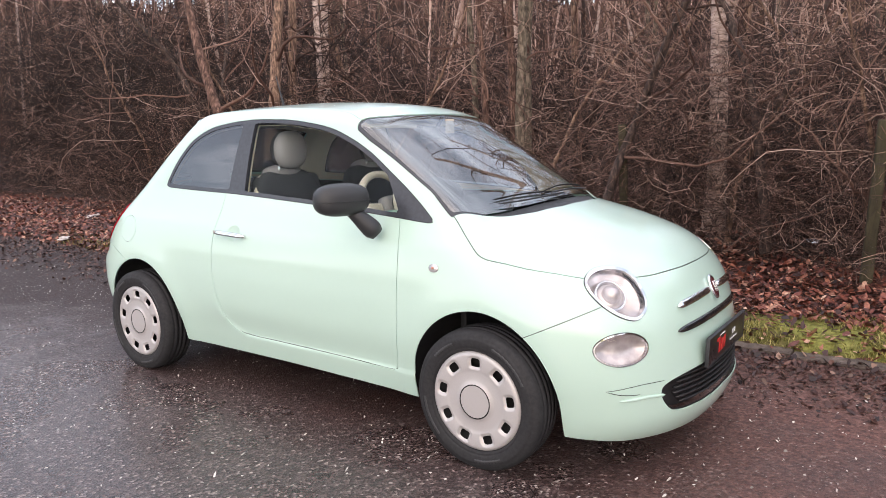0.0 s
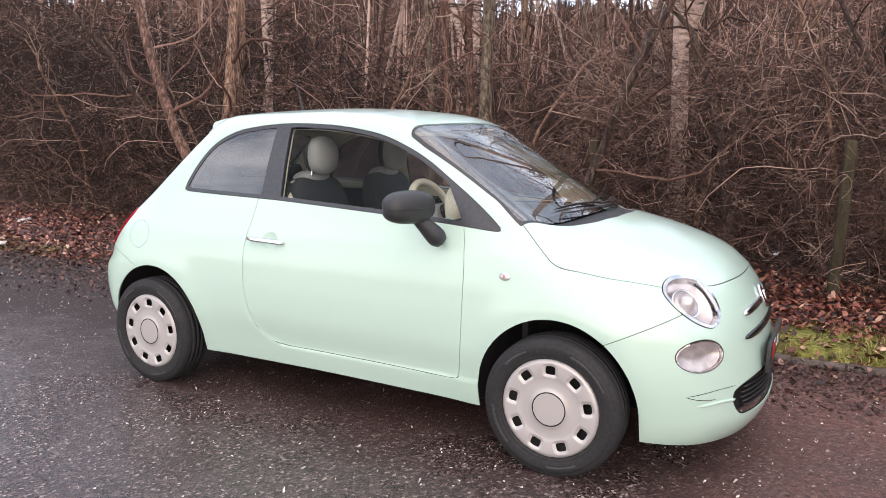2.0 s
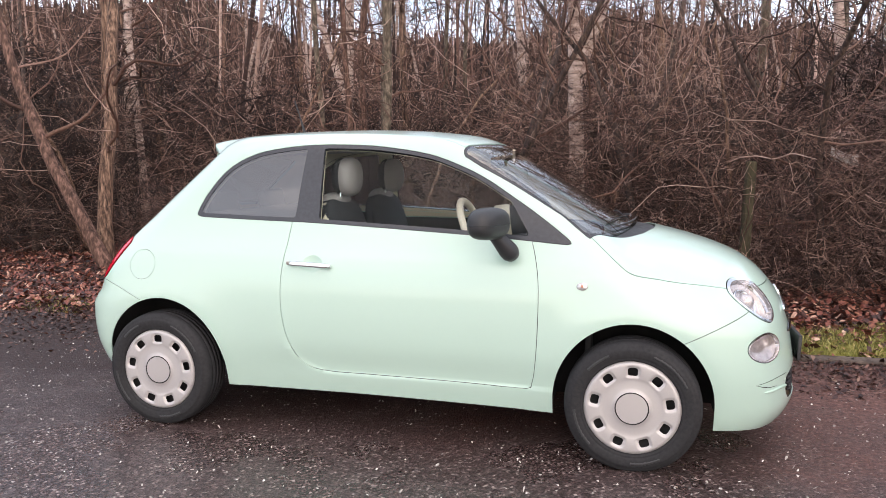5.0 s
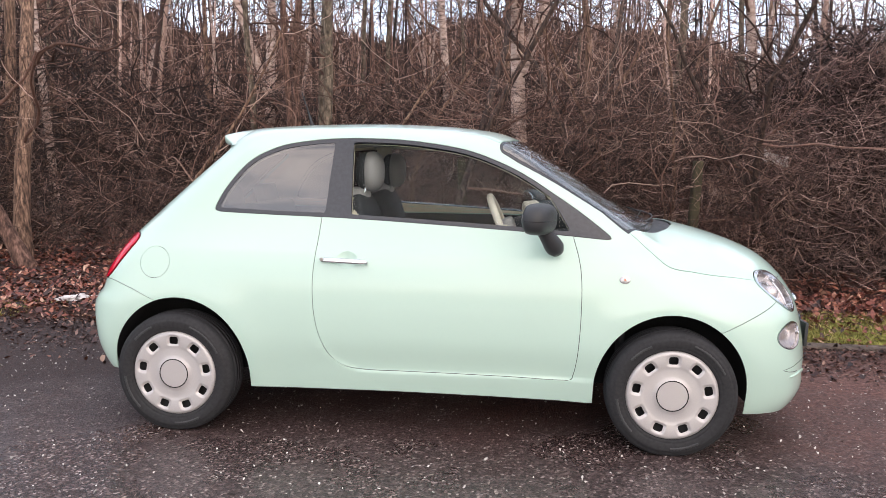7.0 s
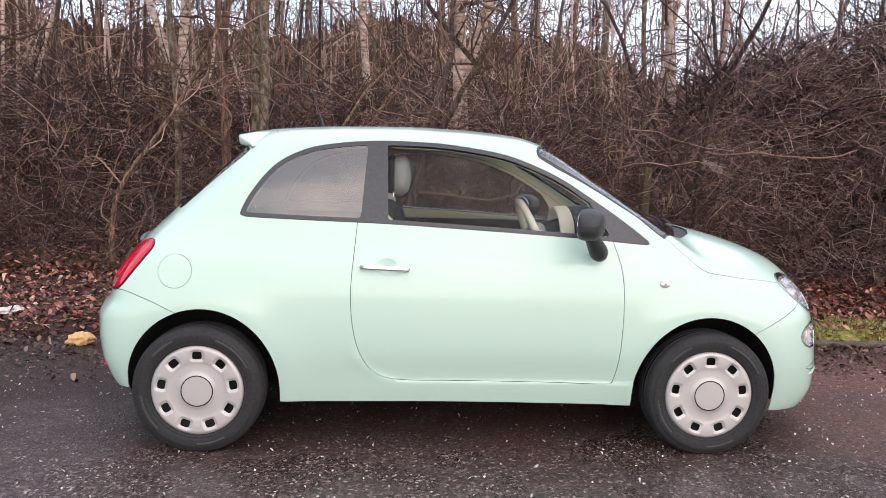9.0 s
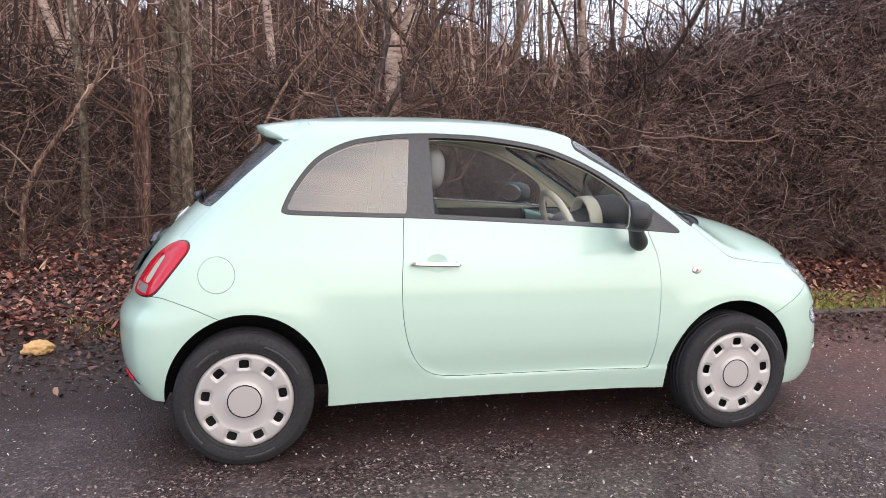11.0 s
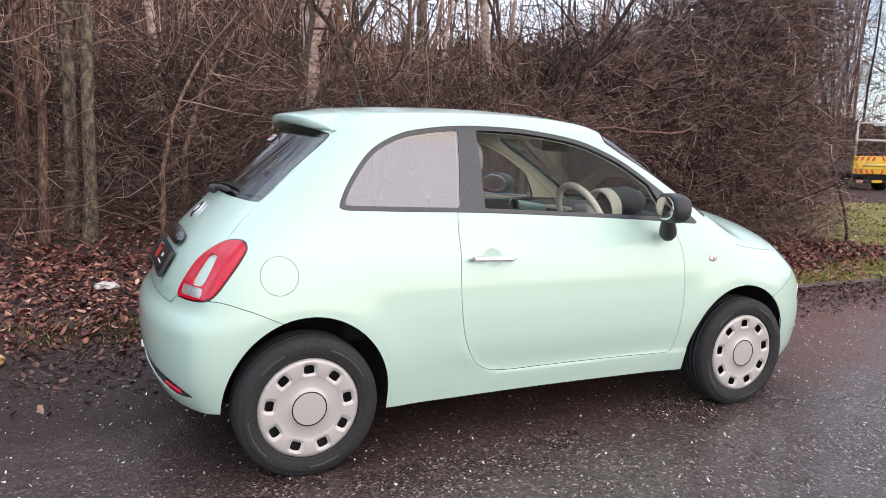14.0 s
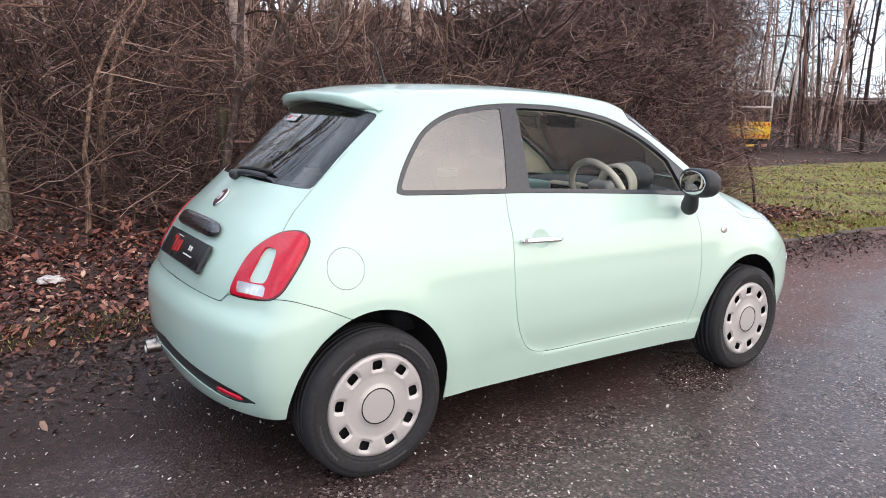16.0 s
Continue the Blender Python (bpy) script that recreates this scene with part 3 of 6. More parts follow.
# painted shell and seams
body = skin_part("body", V, panels["shell"], PAINT, car, "mint green painted body shell", both=True)
skin_part("seam", V, np.concatenate(panels["seam"]), SEAL, car, "dark shut lines", depth=0.003, lift=-0.005, both=True)
for mir in (False, True):
    door = skin_part("door", V, panels["door"], PAINT, car, "mint green door with black window frame", mirror=mir)
    skin_part("handle_recess", V, handle_cup, PAINT, door, lift=lambda p: -0.014 * np.clip(-cup_d(p) / 0.03, 0, 1) ** 0.8, mirror=mir)
    skin_part("window_frame", V, door_frame, PILLAR, door, "black door window frame and pillar", depth=0.02, mirror=mir)
    skin_part("door_window", V, s_pane, GLASS, door, "clear closed door glass", depth=0.0, lift=-0.012, mirror=mir)
    skin_part("corner_window", V, t_pane, PILLAR, door, depth=0.004, lift=-0.003, mirror=mir)
    quarter_window = skin_part("quarter_window", V, q_pane, QUARTERGLASS, car, "tinted rear quarter glass", depth=0.0, lift=-0.003, mirror=mir)
    skin_part("quarter_frame", V, frame_rear, PILLAR, car, "dark grey quarter window surround", depth=0.02, mirror=mir)
    skin_part("fuel_flap" if not mir else "side_panel", V, panels["fuel_flap"], PAINT, car, mirror=mir)
    lamp = skin_part("tail_light", V, tail_red, RED, car, "red tail light", depth=0.02, lift=0.006, mirror=mir)
    skin_part("lamp_rim", V, tail_rim, REDDARK, lamp, depth=0.02, lift=0.002, mirror=mir)
    skin_part("lamp_centre", V, tail_eye, PAINT, lamp, "body-coloured lamp centre", lift=-0.004, mirror=mir)
    skin_part("reversing_lamp", V, tail_white, CLEARLAMP, lamp, "clear ribbed reversing lens", depth=0.01, lift=0.004, mirror=mir)
    hl = skin_part("headlight", V, head_ring, CHROME, car, "round chrome-ringed headlight", depth=0.05, lift=0.004, mirror=mir)
    skin_part("lens", V, head_lens, LAMPGLASS, hl, depth=0.0, lift=0.002, mirror=mir)
    fl = skin_part("fog_light", V, fog_ring, CHROME, car, "oval front lower lamp", depth=0.04, lift=0.003, mirror=mir)
    skin_part("lens", V, fog_lens, LAMPGLASS, fl, depth=0.0, lift=0.001, mirror=mir)
skin_part("bonnet", V, panels["hood"], PAINT, car, "mint green bonnet", both=True)
skin_part("roof", V, panels["roof"], PAINT, car, "mint green roof", both=True)
skin_part("tailgate", V, panels["hatch"], PAINT, car, "mint green tailgate", both=True)
skin_part("rear_bumper", V, panels["rear_bumper"], PAINT, car, both=True)
front_bumper = skin_part("front_bumper", V, panels["front_bumper"], PAINT, car, both=True)
skin_part("windscreen", V, screen, SCREENGLASS, car, "clear windscreen", depth=0.0, lift=-0.003, both=True)
skin_part("windscreen_border", V, screen_rim, PILLAR, car, depth=0.004, lift=-0.004, both=True)
skin_part("scuttle", V, cowl, TRIM, car, "black scuttle panel", depth=0.01, lift=-0.012, both=True)
skin_part("rear_window", V, rear_pane, DARKGLASS, car, "dark tinted rear window", depth=0.0, lift=-0.003, both=True)
skin_part("rear_window_border", V, rear_rim, BLACKGLOSS, car, depth=0.004, lift=-0.003, both=True)
# linings behind the painted skin
inner_f = np.concatenate([panels[k] for k in ("shell", "door", "hatch", "roof")] + [frame_rear, door_frame])
ctr = V[inner_f].mean(1)
inside = (ctr[:, 0] > -0.22) & (ctr[:, 0] < 2.12)
high = inside & (ctr[:, 2] > 0.985 + 0.03 * (ctr[:, 0] < 0.7))
roof_part = high & (ctr[:, 2] > 1.385)
skin_part("headlining", V, inner_f[roof_part], HEADLINE, car, "pale grey headlining", depth=0.0, lift=-0.034, both=True)
skin_part("pillar_lining", V, inner_f[high & ~roof_part], IVORY, car, "ivory pillar trim", depth=0.0, lift=-0.03, both=True)
for mir in (False, True):
    skin_part("side_lining", V, inner_f[inside & ~high & (ctr[:, 2] > 0.4) & (np.abs(ctr[:, 1]) > 0.42) & (np.hypot((ctr[:, 0] - 0.012) / 0.37, (ctr[:, 2] - 0.275) / 0.41) > 1) & (np.hypot((ctr[:, 0] - 2.298) / 0.37, (ctr[:, 2] - 0.275) / 0.41) > 1)], DASHDARK, car, "dark inner side trim", depth=0.0, lift=-0.045, mirror=mir)
skin_part("grille_backing", V, panels["grille"], TRIM, front_bumper, depth=0.01, lift=-0.035, both=True)
skin_part("diffuser", V, panels["diffuser"], PLASTIC, car, "dark plastic rear diffuser strip", depth=0.01, lift=-0.006, both=True)

# ---- wheels ----
COVER_HOLES, CELLS = 9, 24


def hole_d(pa, r):
    """Distance from a cover hole's middle, 1 on its rounded-square outline."""
    return ((abs(pa * r) / 0.0205) ** 4 + (abs(r - 0.158) / 0.0172) ** 4) ** 0.25


def wheel_cover_bm():
    """A dished nine-hole cover: a polar sheet with raised hub and square holes."""
    bm = bmesh.new()
    prof = spline([0, 0.055, 0.070, 0.078, 0.085, 0.12, 0.135, 0.165, 0.185, 0.198, 0.203],
                  [0.012, 0.0115, 0.011, 0.007, 0.0055, 0.0045, 0.0075, 0.0095, 0.009, 0.004, -0.006])
    rs = [0.0, 0.03, 0.058, 0.0665, 0.069, 0.0735, 0.08, 0.09, 0.105, 0.118, 0.126, 0.131, 0.135, 0.138, 0.141, 0.144, 0.147, 0.151, 0.155, 0.158, 0.161, 0.165, 0.169, 0.172, 0.175, 0.178, 0.182, 0.187, 0.193, 0.199, 0.203]
    seg = COVER_HOLES * CELLS
    rings = []
    for r in rs:
        ring = []
        for i in range(seg):
            a = 2 * math.pi * i / seg + math.pi / 2
            pa = ((i / CELLS + 0.5) % 1 - 0.5) * 2 * math.pi / COVER_HOLES
            d = hole_d(pa, r)
            rr = r
            # rim vertices slide onto the hole's outline
            if abs(d - 1) < 0.13:
                rr = 0.158 + (r - 0.158) / d
                a += pa * r / rr / d - pa
            h = float(prof(rr))
            if d < 1.5 and r > 0.1:
                h -= 0.007 * min(1, max(0, (1.5 - d) / 0.37))
            ring.append(bm.verts.new((rr * math.cos(a), -h, rr * math.sin(a))))
        rings.append(ring)
    for k, (r0, r1) in enumerate(zip(rings, rings[1:])):
        rm = (rs[k] + rs[k + 1]) / 2
        for i in range(seg):
            j = (i + 1) % seg
            pa = (((i + 0.5) / CELLS + 0.5) % 1 - 0.5) * 2 * math.pi / COVER_HOLES
            if hole_d(pa, rm) < 1.0:
                continue
            if k == 0:
                bm.faces.new((r0[i], r1[i], r1[j]))
            else:
                bm.faces.new((r0[i], r1[i], r1[j], r0[j]))
    bmesh.ops.remove_doubles(bm, verts=bm.verts, dist=1e-5)
    bmesh.ops.recalc_face_normals(bm, faces=bm.faces)
    return bm


def tyre_bm():
    prof = [(0.196, -0.060), (0.206, -0.078), (0.213, -0.083), (0.215, -0.0815), (0.218, -0.0838), (0.226, -0.086), (0.248, -0.088), (0.258, -0.0866), (0.2592, -0.0842), (0.266, -0.0835), (0.277, -0.077), (0.284, -0.066), (0.2865, -0.05), (0.2872, -0.047), (0.2812, -0.046), (0.2812, -0.040), (0.2880, -0.039),
            (0.2890, -0.017), (0.2830, -0.016), (0.2830, -0.010), (0.2892, -0.009), (0.2892, 0.009), (0.2830, 0.010), (0.2830, 0.016), (0.2890, 0.017), (0.2880, 0.039), (0.2812, 0.040), (0.2812, 0.046), (0.2872, 0.047),
            (0.284, 0.066), (0.266, 0.084), (0.235, 0.088), (0.196, 0.06)]
    bm = lathe_bm(prof, 96)
    # the tyre stands a little flat on the road
    for v in bm.verts:
        if v.co.z < -0.276:
            v.co.z = -0.276 - (-(v.co.z + 0.276)) * 0.12
    return bm


def wheel(x, y):
    w = new("wheel")
    w.parent = car
    w.matrix_basis = pose(x, y, WHEEL_Z, 0, 0, 0 if y < 0 else 180)
    w["label"] = "wheel with silver nine-hole cover and black tyre"
    return w


first = None
for x in (0.0, WHEELBASE):
    for y in (-0.692, 0.692):
        w = wheel(x, y)
        if first is None:
            t_ob = part("tyre", tyre_bm(), TYRE, w, "black road tyre")
            c_ob = part("wheel_cover", wheel_cover_bm(), COVER, w, "silver plastic wheel cover")
            c_ob.location = (0, -0.072, 0)
            r_ob = part("rim", lathe_bm([(0.0, -0.035), (0.14, -0.03), (0.165, -0.045), (0.19, -0.05), (0.2, -0.062), (0.203, -0.05), (0.18, -0.03), (0.178, 0.06)], 64), DARK, w, "dark steel rim")
            ring = part("hub_ring", lathe_bm([(0.0655, -0.0832), (0.0665, -0.0848), (0.0695, -0.0848), (0.0705, -0.0832)], 64), SEAL, w)
            marks = []
            for a0, span in ((20, 44), (150, 30), (225, 40), (310, 26)):
                lb = bmesh.new()
                rows = []
                for i in range(23):
                    a = math.radians(a0 + span * i / 22)
                    hh = 0.0075 * (0.55 + 0.45 * math.sin(i * 1.9) ** 2)
                    rows.append([lb.verts.new((r * math.sin(a), -0.0885 - d, r * math.cos(a))) for r, d in ((0.241 - hh, -0.0008), (0.241 - hh, 0.0004), (0.241 + hh, 0.0004), (0.241 + hh, -0.0008))])
                for p, q in zip(rows, rows[1:]):
                    for i in range(3):
                        lb.faces.new((p[i], p[i + 1], q[i + 1], q[i]))
                marks.append(part("sidewall_mark", lb, SIDEWALL, w, "worn raised mark on the tyre wall"))
            first = (t_ob, c_ob, r_ob, ring, *marks)
        else:
            for o in first:
                n = o.copy()
                scene.collection.objects.link(n)
                n.parent = w
# wheel housings and floor
for x in (0.012, 2.298):
    for s in (-1, 1):
        bm = bmesh.new()
        rows = []
        for yy in (0.78, 0.45):
            row = []
            for i in range(25):
                a = math.pi * (i / 24 * 1.10 - 0.05)
                row.append(bm.verts.new((x + 0.352 * math.cos(a), s * yy, 0.285 + 0.372 * math.sin(a))))
            rows.append(row)
        for i in range(24):
            bm.faces.new((rows[0][i], rows[0][i + 1], rows[1][i + 1], rows[1][i]))
        bm.faces.new(rows[1])
        for v in rows[0]:
            d = Vector((v.co.x - x, 0, v.co.z - 0.285)).normalized()
            y = 0.5
            for k in range(40):
                if solid(np.array([[v.co.x, y + 0.008, v.co.z]]))[0] < -0.012:
                    y += 0.008
            v.co.y = s * y
        part("wheel_arch_liner", bm, DARK, car, "black wheel arch liner")
bm = box_bm((2.95, 0.84, 0.05), (1.2, 0, 0.24), 0.02)
add_box(bm, (1.52, 1.34, 0.05), (1.155, 0, 0.236), 0.02)
part("underbody", bm, DARK, car, "dark underbody")
# ---- fittings on the car's skin ----
def on_skin(origin, way):
    o, d = np.array([origin], float), unit_row(np.array([way], float))
    return shoot(o, d, 2.6, 20, 14)[0]


def unit_row(v):
    return v / np.linalg.norm(v, axis=-1, keepdims=True)


def front_point(y, z, out=0.0):
    p = on_skin((2.2, y, z), (1, 0, 0))
    return p + normal_of(p) * out


def rear_point(y, z, out=0.0):
    p = on_skin((0.3, y, z), (-1, 0, 0))
    return p + normal_of(p) * out


def side_point(x, z, s=-1, out=0.0):
    p = on_skin((x, 0, z), (0, s, 0))
    return p + normal_of(p) * out


def top_point(x, y, out=0.0):
    p = on_skin((x, y, 0.6), (0, 0, 1))
    return p + normal_of(p) * out


def bar(name, points, w, h, mat, parent, label="", taper=True):
    """A flattened, round-ended bar along points on the skin."""
    p = np.array(points)
    n = len(p)
    t = np.gradient(p, axis=0)
    t /= np.linalg.norm(t, axis=1, keepdims=True)
    nn = np.array([normal_of(q) for q in p])
    u = np.cross(nn, t)
    u /= np.linalg.norm(u, axis=1, keepdims=True)
    e = np.sqrt(np.clip(1 - np.abs(np.linspace(-1, 1, n)) ** 8, 0.02, 1)) if taper else np.ones(n)
    verts, faces = [], []
    k = 10
    for i in range(n):
        for j in range(k):
            a = 2 * math.pi * j / k
            ca, sa = math.cos(a), math.sin(a)
            verts.append(p[i] + e[i] * (u[i] * w * np.sign(ca) * abs(ca) ** 0.7 + nn[i] * h * np.sign(sa) * abs(sa) ** 0.7))
    for i in range(n - 1):
        for j in range(k):
            m = (j + 1) % k
            faces.append((i * k + j, i * k + m, (i + 1) * k + m, (i + 1) * k + j))
    faces += [tuple(range(k))[::-1], tuple((n - 1) * k + j for j in range(k))]
    return obj(name, mesh_of(name, np.array(verts), faces), mat, parent, label)


def ball_bm(rx, ry, rz, at, seg=28, rings=18, clamp_x=None, square=0.85):
    bm = bmesh.new()
    bmesh.ops.create_uvsphere(bm, u_segments=seg, v_segments=rings, radius=1.0)
    for v in bm.verts:
        c = v.co
        c.x, c.y, c.z = (math.copysign(abs(q) ** square, q) for q in c)
        v.co = Vector((c.x * rx, c.y * ry, c.z * rz))
        if clamp_x is not None and v.co.x < clamp_x:
            v.co.x = clamp_x + (v.co.x - clamp_x) * 0.06
    bmesh.ops.translate(bm, verts=bm.verts, vec=at)
    return bm


def oval_bm(rx, rz, depth, matrix, seg=40, dome=0.0):
    """An oval plate with a rounded edge, facing its own -y."""
    bm = bmesh.new()
    rings = []
    for s, d in ((1.0, 0.0), (1.0, depth * 0.7), (0.93, depth), (0.6, depth + dome * 0.6), (0.25, depth + dome)):
        rings.append([bm.verts.new(matrix @ Vector((rx * s * math.cos(2 * math.pi * i / seg), -d, rz * s * math.sin(2 * math.pi * i / seg)))) for i in range(seg)])
    for a, b in zip(rings, rings[1:]):
        for i in range(seg):
            j = (i + 1) % seg
            bm.faces.new((a[i], a[j], b[j], b[i]))
    bm.faces.new(rings[-1])
    bm.faces.new(rings[0][::-1])
    return bm


def facing(p, n, up=(0, 0, 1)):
    """A pose at p whose -y points along n."""
    y = -Vector(n).normalized()
    x = y.cross(Vector(up)).normalized()
    z = x.cross(y)
    m = Matrix((x, y, z)).transposed().to_4x4()
    m.translation = p
    return m


for s in (-1, 1):
    # door mirrors
    mc = (1.692, s * 0.838, 1.052)
    turn = pose(*mc, 0, 0, 20 * s) @ pose(-mc[0], -mc[1], -mc[2])
    bm = ball_bm(0.066, 0.122, 0.068, mc, clamp_x=-0.034, square=0.74)
    bmesh.ops.transform(bm, matrix=turn, verts=bm.verts)
    mirror_ob = part("door_mirror", bm, PLASTIC, car, "dark grey plastic door mirror housing")
    gm = turn @ facing((mc[0] - 0.0375, mc[1], mc[2]), (-1, 0, 0.02))
    part("mirror_glass", oval_bm(0.108, 0.056, 0.003, gm), MIRROR, mirror_ob, "mirror glass")
    foot = np.linspace((1.705, s * 0.80, 1.01), (1.782, s * 0.722, 0.90), 8)
    fo = tube("mirror_foot", foot, [0.030, 0.031, 0.033, 0.036, 0.039, 0.042, 0.041, 0.030], PLASTIC, mirror_ob, "curved black mirror arm", 16)
    bm = ball_bm(0.0675, 0.1235, 0.0035, (mc[0] + 0.002, mc[1], mc[2] - 0.004), clamp_x=-0.036, square=0.74)
    bmesh.ops.transform(bm, matrix=turn, verts=bm.verts)
    part("cap_lip", bm, BLACKGLOSS, mirror_ob)
    # handles, side repeaters
    pts = [side_point(x, z, s, 0.026) for x, z in zip(np.linspace(0.70, 0.925, 14), np.linspace(0.829, 0.822, 14))]
    h_ob = bar("door_handle", pts, 0.0125, 0.009, CHROME, car, "chrome door handle")
    for x, z in ((0.712, 0.8285), (0.913, 0.8225)):
        a, b = side_point(x, z, s, -0.004), side_point(x, z, s, 0.022)
        tube("handle_post", [a, b], 0.009, CHROME, h_ob, sides=8)
    p = side_point(0.712, 0.8285, s, 0.034)
    part("lock", oval_bm(0.009, 0.009, 0.002, facing(p, (0, s, 0)), 20), STEEL, h_ob)
    p = side_point(2.08, 0.782, s, 0.001)
    rep = part("side_repeater", oval_bm(0.024, 0.017, 0.004, facing(p, normal_of(p)), 28, 0.004), CLEARLAMP, car, "small clear oval side repeater")
    p = side_point(2.08, 0.782, s, 0.009)
    part("bulb", oval_bm(0.006, 0.006, 0.002, facing(p, normal_of(p)), 12), plain("amber_bulb", (0.5, 0.2, 0.12), rough=0.3), rep)
    # lamp insides
    c = np.array([2.765, s * 0.548, 0.722])
    n = normal_of(front_point(s * 0.548, 0.722))
    fm = facing(c - n * 0.035, n)
    bowl = part("projector", oval_bm(0.052, 0.052, 0.018, fm, 32, 0.012), LENSGREY, car, "round headlight projector")
    part("projector_lens", ball_bm(0.035, 0.035, 0.035, tuple(c - n * 0.012), 24, 14), LENSGREY, bowl, "glassy projector lens")
    part("bezel", lathe_bm([(0.052, 0.0), (0.056, -0.012), (0.061, -0.012), (0.064, 0.0)], 40), CHROME, bowl).matrix_basis = facing(c - n * 0.022, n)
for mir in (False, True):
    skin_part("lamp_reflector", V, head_lens, LENSGREY, car, "silvery headlight reflector", depth=0.0, lift=lambda p: -0.018 - 0.045 * np.clip(-head_uv(HEADLAMP)(p) / 0.05, 0, 1), mirror=mir)
    skin_part("lamp_reflector", V, fog_lens, LENSGREY, car, "silvery lower lamp reflector", depth=0.0, lift=lambda p: -0.008 - 0.024 * np.clip(-head_uv(FOGLAMP)(p) / 0.03, 0, 1), mirror=mir)

# front: badge, bars, plate, grille slats
for s in (-1, 1):
    bar("chrome_bar", [front_point(s * y, 0.668 - 0.012 * (y / 0.3) ** 2, 0.006) for y in np.linspace(0.045, 0.345, 18)], 0.0155, 0.010, CHROME, front_bumper, "chrome moustache bar")
p = front_point(0.0, 0.668, 0.002)
fb = part("badge", oval_bm(0.036, 0.052, 0.010, facing(p, normal_of(p)), 40, 0.002), CHROME, front_bumper, "round chrome-edged maker's badge")
p = front_point(0.0, 0.668, 0.0125)
part("badge_face", oval_bm(0.026, 0.041, 0.002, facing(p, normal_of(p)), 32), BADGE, fb)
for k in (-1, 0, 1):
    p = front_point(k * 0.012, 0.668, 0.0155)
    part("badge_mark", box_bm((0.004, 0.003, 0.045), (0, 0, 0), 0.001), CHROME, fb).matrix_basis = facing(p, normal_of(p))
bar("upper_strip", [front_point(y, 0.568 + 0.012 * (1 - (y / 0.35) ** 2), 0.003) for y in np.linspace(-0.38, 0.38, 40)], 0.015, 0.010, BLACKGLOSS, front_bumper, "black slot strip above the plate")
for z in (0.298, 0.318, 0.338, 0.358, 0.378, 0.396):
    wide = 0.43 - abs(z - 0.345) * 0.9
    bar("grille_slat", [front_point(y, z, -0.014) for y in np.linspace(-wide, wide, 26)], 0.0035, 0.008, TRIM, front_bumper, taper=False)


for s in (-1, 1):
    upper, lower = spline([0.47, 0.55, 0.61, 0.668], [0.402, 0.403, 0.398, 0.386]), spline([0.545, 0.60, 0.64, 0.668], [0.366, 0.367, 0.373, 0.385])
    # dark bars on the skin draw the crease's shade; nothing is cut in
    bar("bumper_crease_shade", [front_point(s * y, float(upper(y)), 0.0003) for y in np.linspace(0.478, 0.667, 30)], 0.0011, 0.001, SEAL, front_bumper, "thin dark line drawn for the shade of the bumper crease")
    bar("bumper_crease_shade", [front_point(s * y, float(lower(y)), 0.0003) for y in np.linspace(0.575, 0.667, 20)], 0.0013, 0.001, SEAL, front_bumper, "thin dark line drawn for the shade of the bumper crease")
    lip = [front_point(s * y, 0.352 - 0.006 * abs(y - 0.55) / 0.1, 0.001) for y in np.linspace(0.475, 0.635, 16)]
    bar("bumper_lip", lip, 0.006, 0.006, PAINT, front_bumper)


def plate(at, tilt, face, name):
    """A dealer's black show plate with a red block mark and pale bars."""
    pl = part(name, box_bm((0.012, 0.524, 0.114), (0, 0, 0), 0.004), PLATEBLACK, car, "black dealer plate with red mark")
    pl.matrix_basis = pose(*at, 0, tilt, 0)
    x = face * 0.0075
    for dy, w, h, dz, mat in ((-0.12, 0.018, 0.062, 0, PLATERED), (-0.135, 0.045, 0.014, 0.026, PLATERED), (-0.085, 0.03, 0.05, -0.004, PLATERED), (-0.05, 0.022, 0.052, 0.0, PLATERED), (-0.09, 0.07, 0.004, 0.04, WHITE), (0.075, 0.014, 0.02, 0.012, WHITE), (0.1, 0.014, 0.02, 0.012, WHITE), (0.09, 0.11, 0.006, -0.018, WHITE)):
        m = part("plate_mark", box_bm((0.003, w, h), (x, face * dy, dz), 0.001), mat, pl)
    rim = bmesh.new()
    for dy, dz, w, h in ((0, 0.056, 0.528, 0.004), (0, -0.056, 0.528, 0.004), (0.263, 0, 0.004, 0.112), (-0.263, 0, 0.004, 0.112)):
        add_box(rim, (0.015, w, h), (0, dy, dz), 0.001)
    part("plate_edge", rim, PLASTIC, pl, "thin dark plate surround")
    return pl


p = front_point(0, 0.462)
plate((p[0] + 0.012, 0, 0.463), 2, 1, "front_plate")
p = rear_point(0, 0.785)
nr = normal_of(p)
plate(tuple(p + nr * 0.007 + np.array([0, -0.015, 0])), math.degrees(math.asin(nr[2])), -1, "rear_plate")

# tail: handle bar, badge, wiper, spoiler lip, reflectors, exhaust
bar("tailgate_handle", [rear_point(y, 0.876 + 0.006 * (1 - (y / 0.25) ** 2), 0.016) for y in np.linspace(-0.25, 0.25, 26)], 0.036, 0.02, DARKCHROME, car, "glossy dark tailgate handle bar")
p = rear_point(0, 0.985, 0.001)
rb = part("badge", oval_bm(0.036, 0.05, 0.008, facing(p, normal_of(p)), 40, 0.002), CHROME, car, "round chrome-edged maker's badge")
p = rear_point(0, 0.985, 0.0105)
part("badge_face", oval_bm(0.029, 0.042, 0.002, facing(p, normal_of(p)), 32), BADGE, rb)
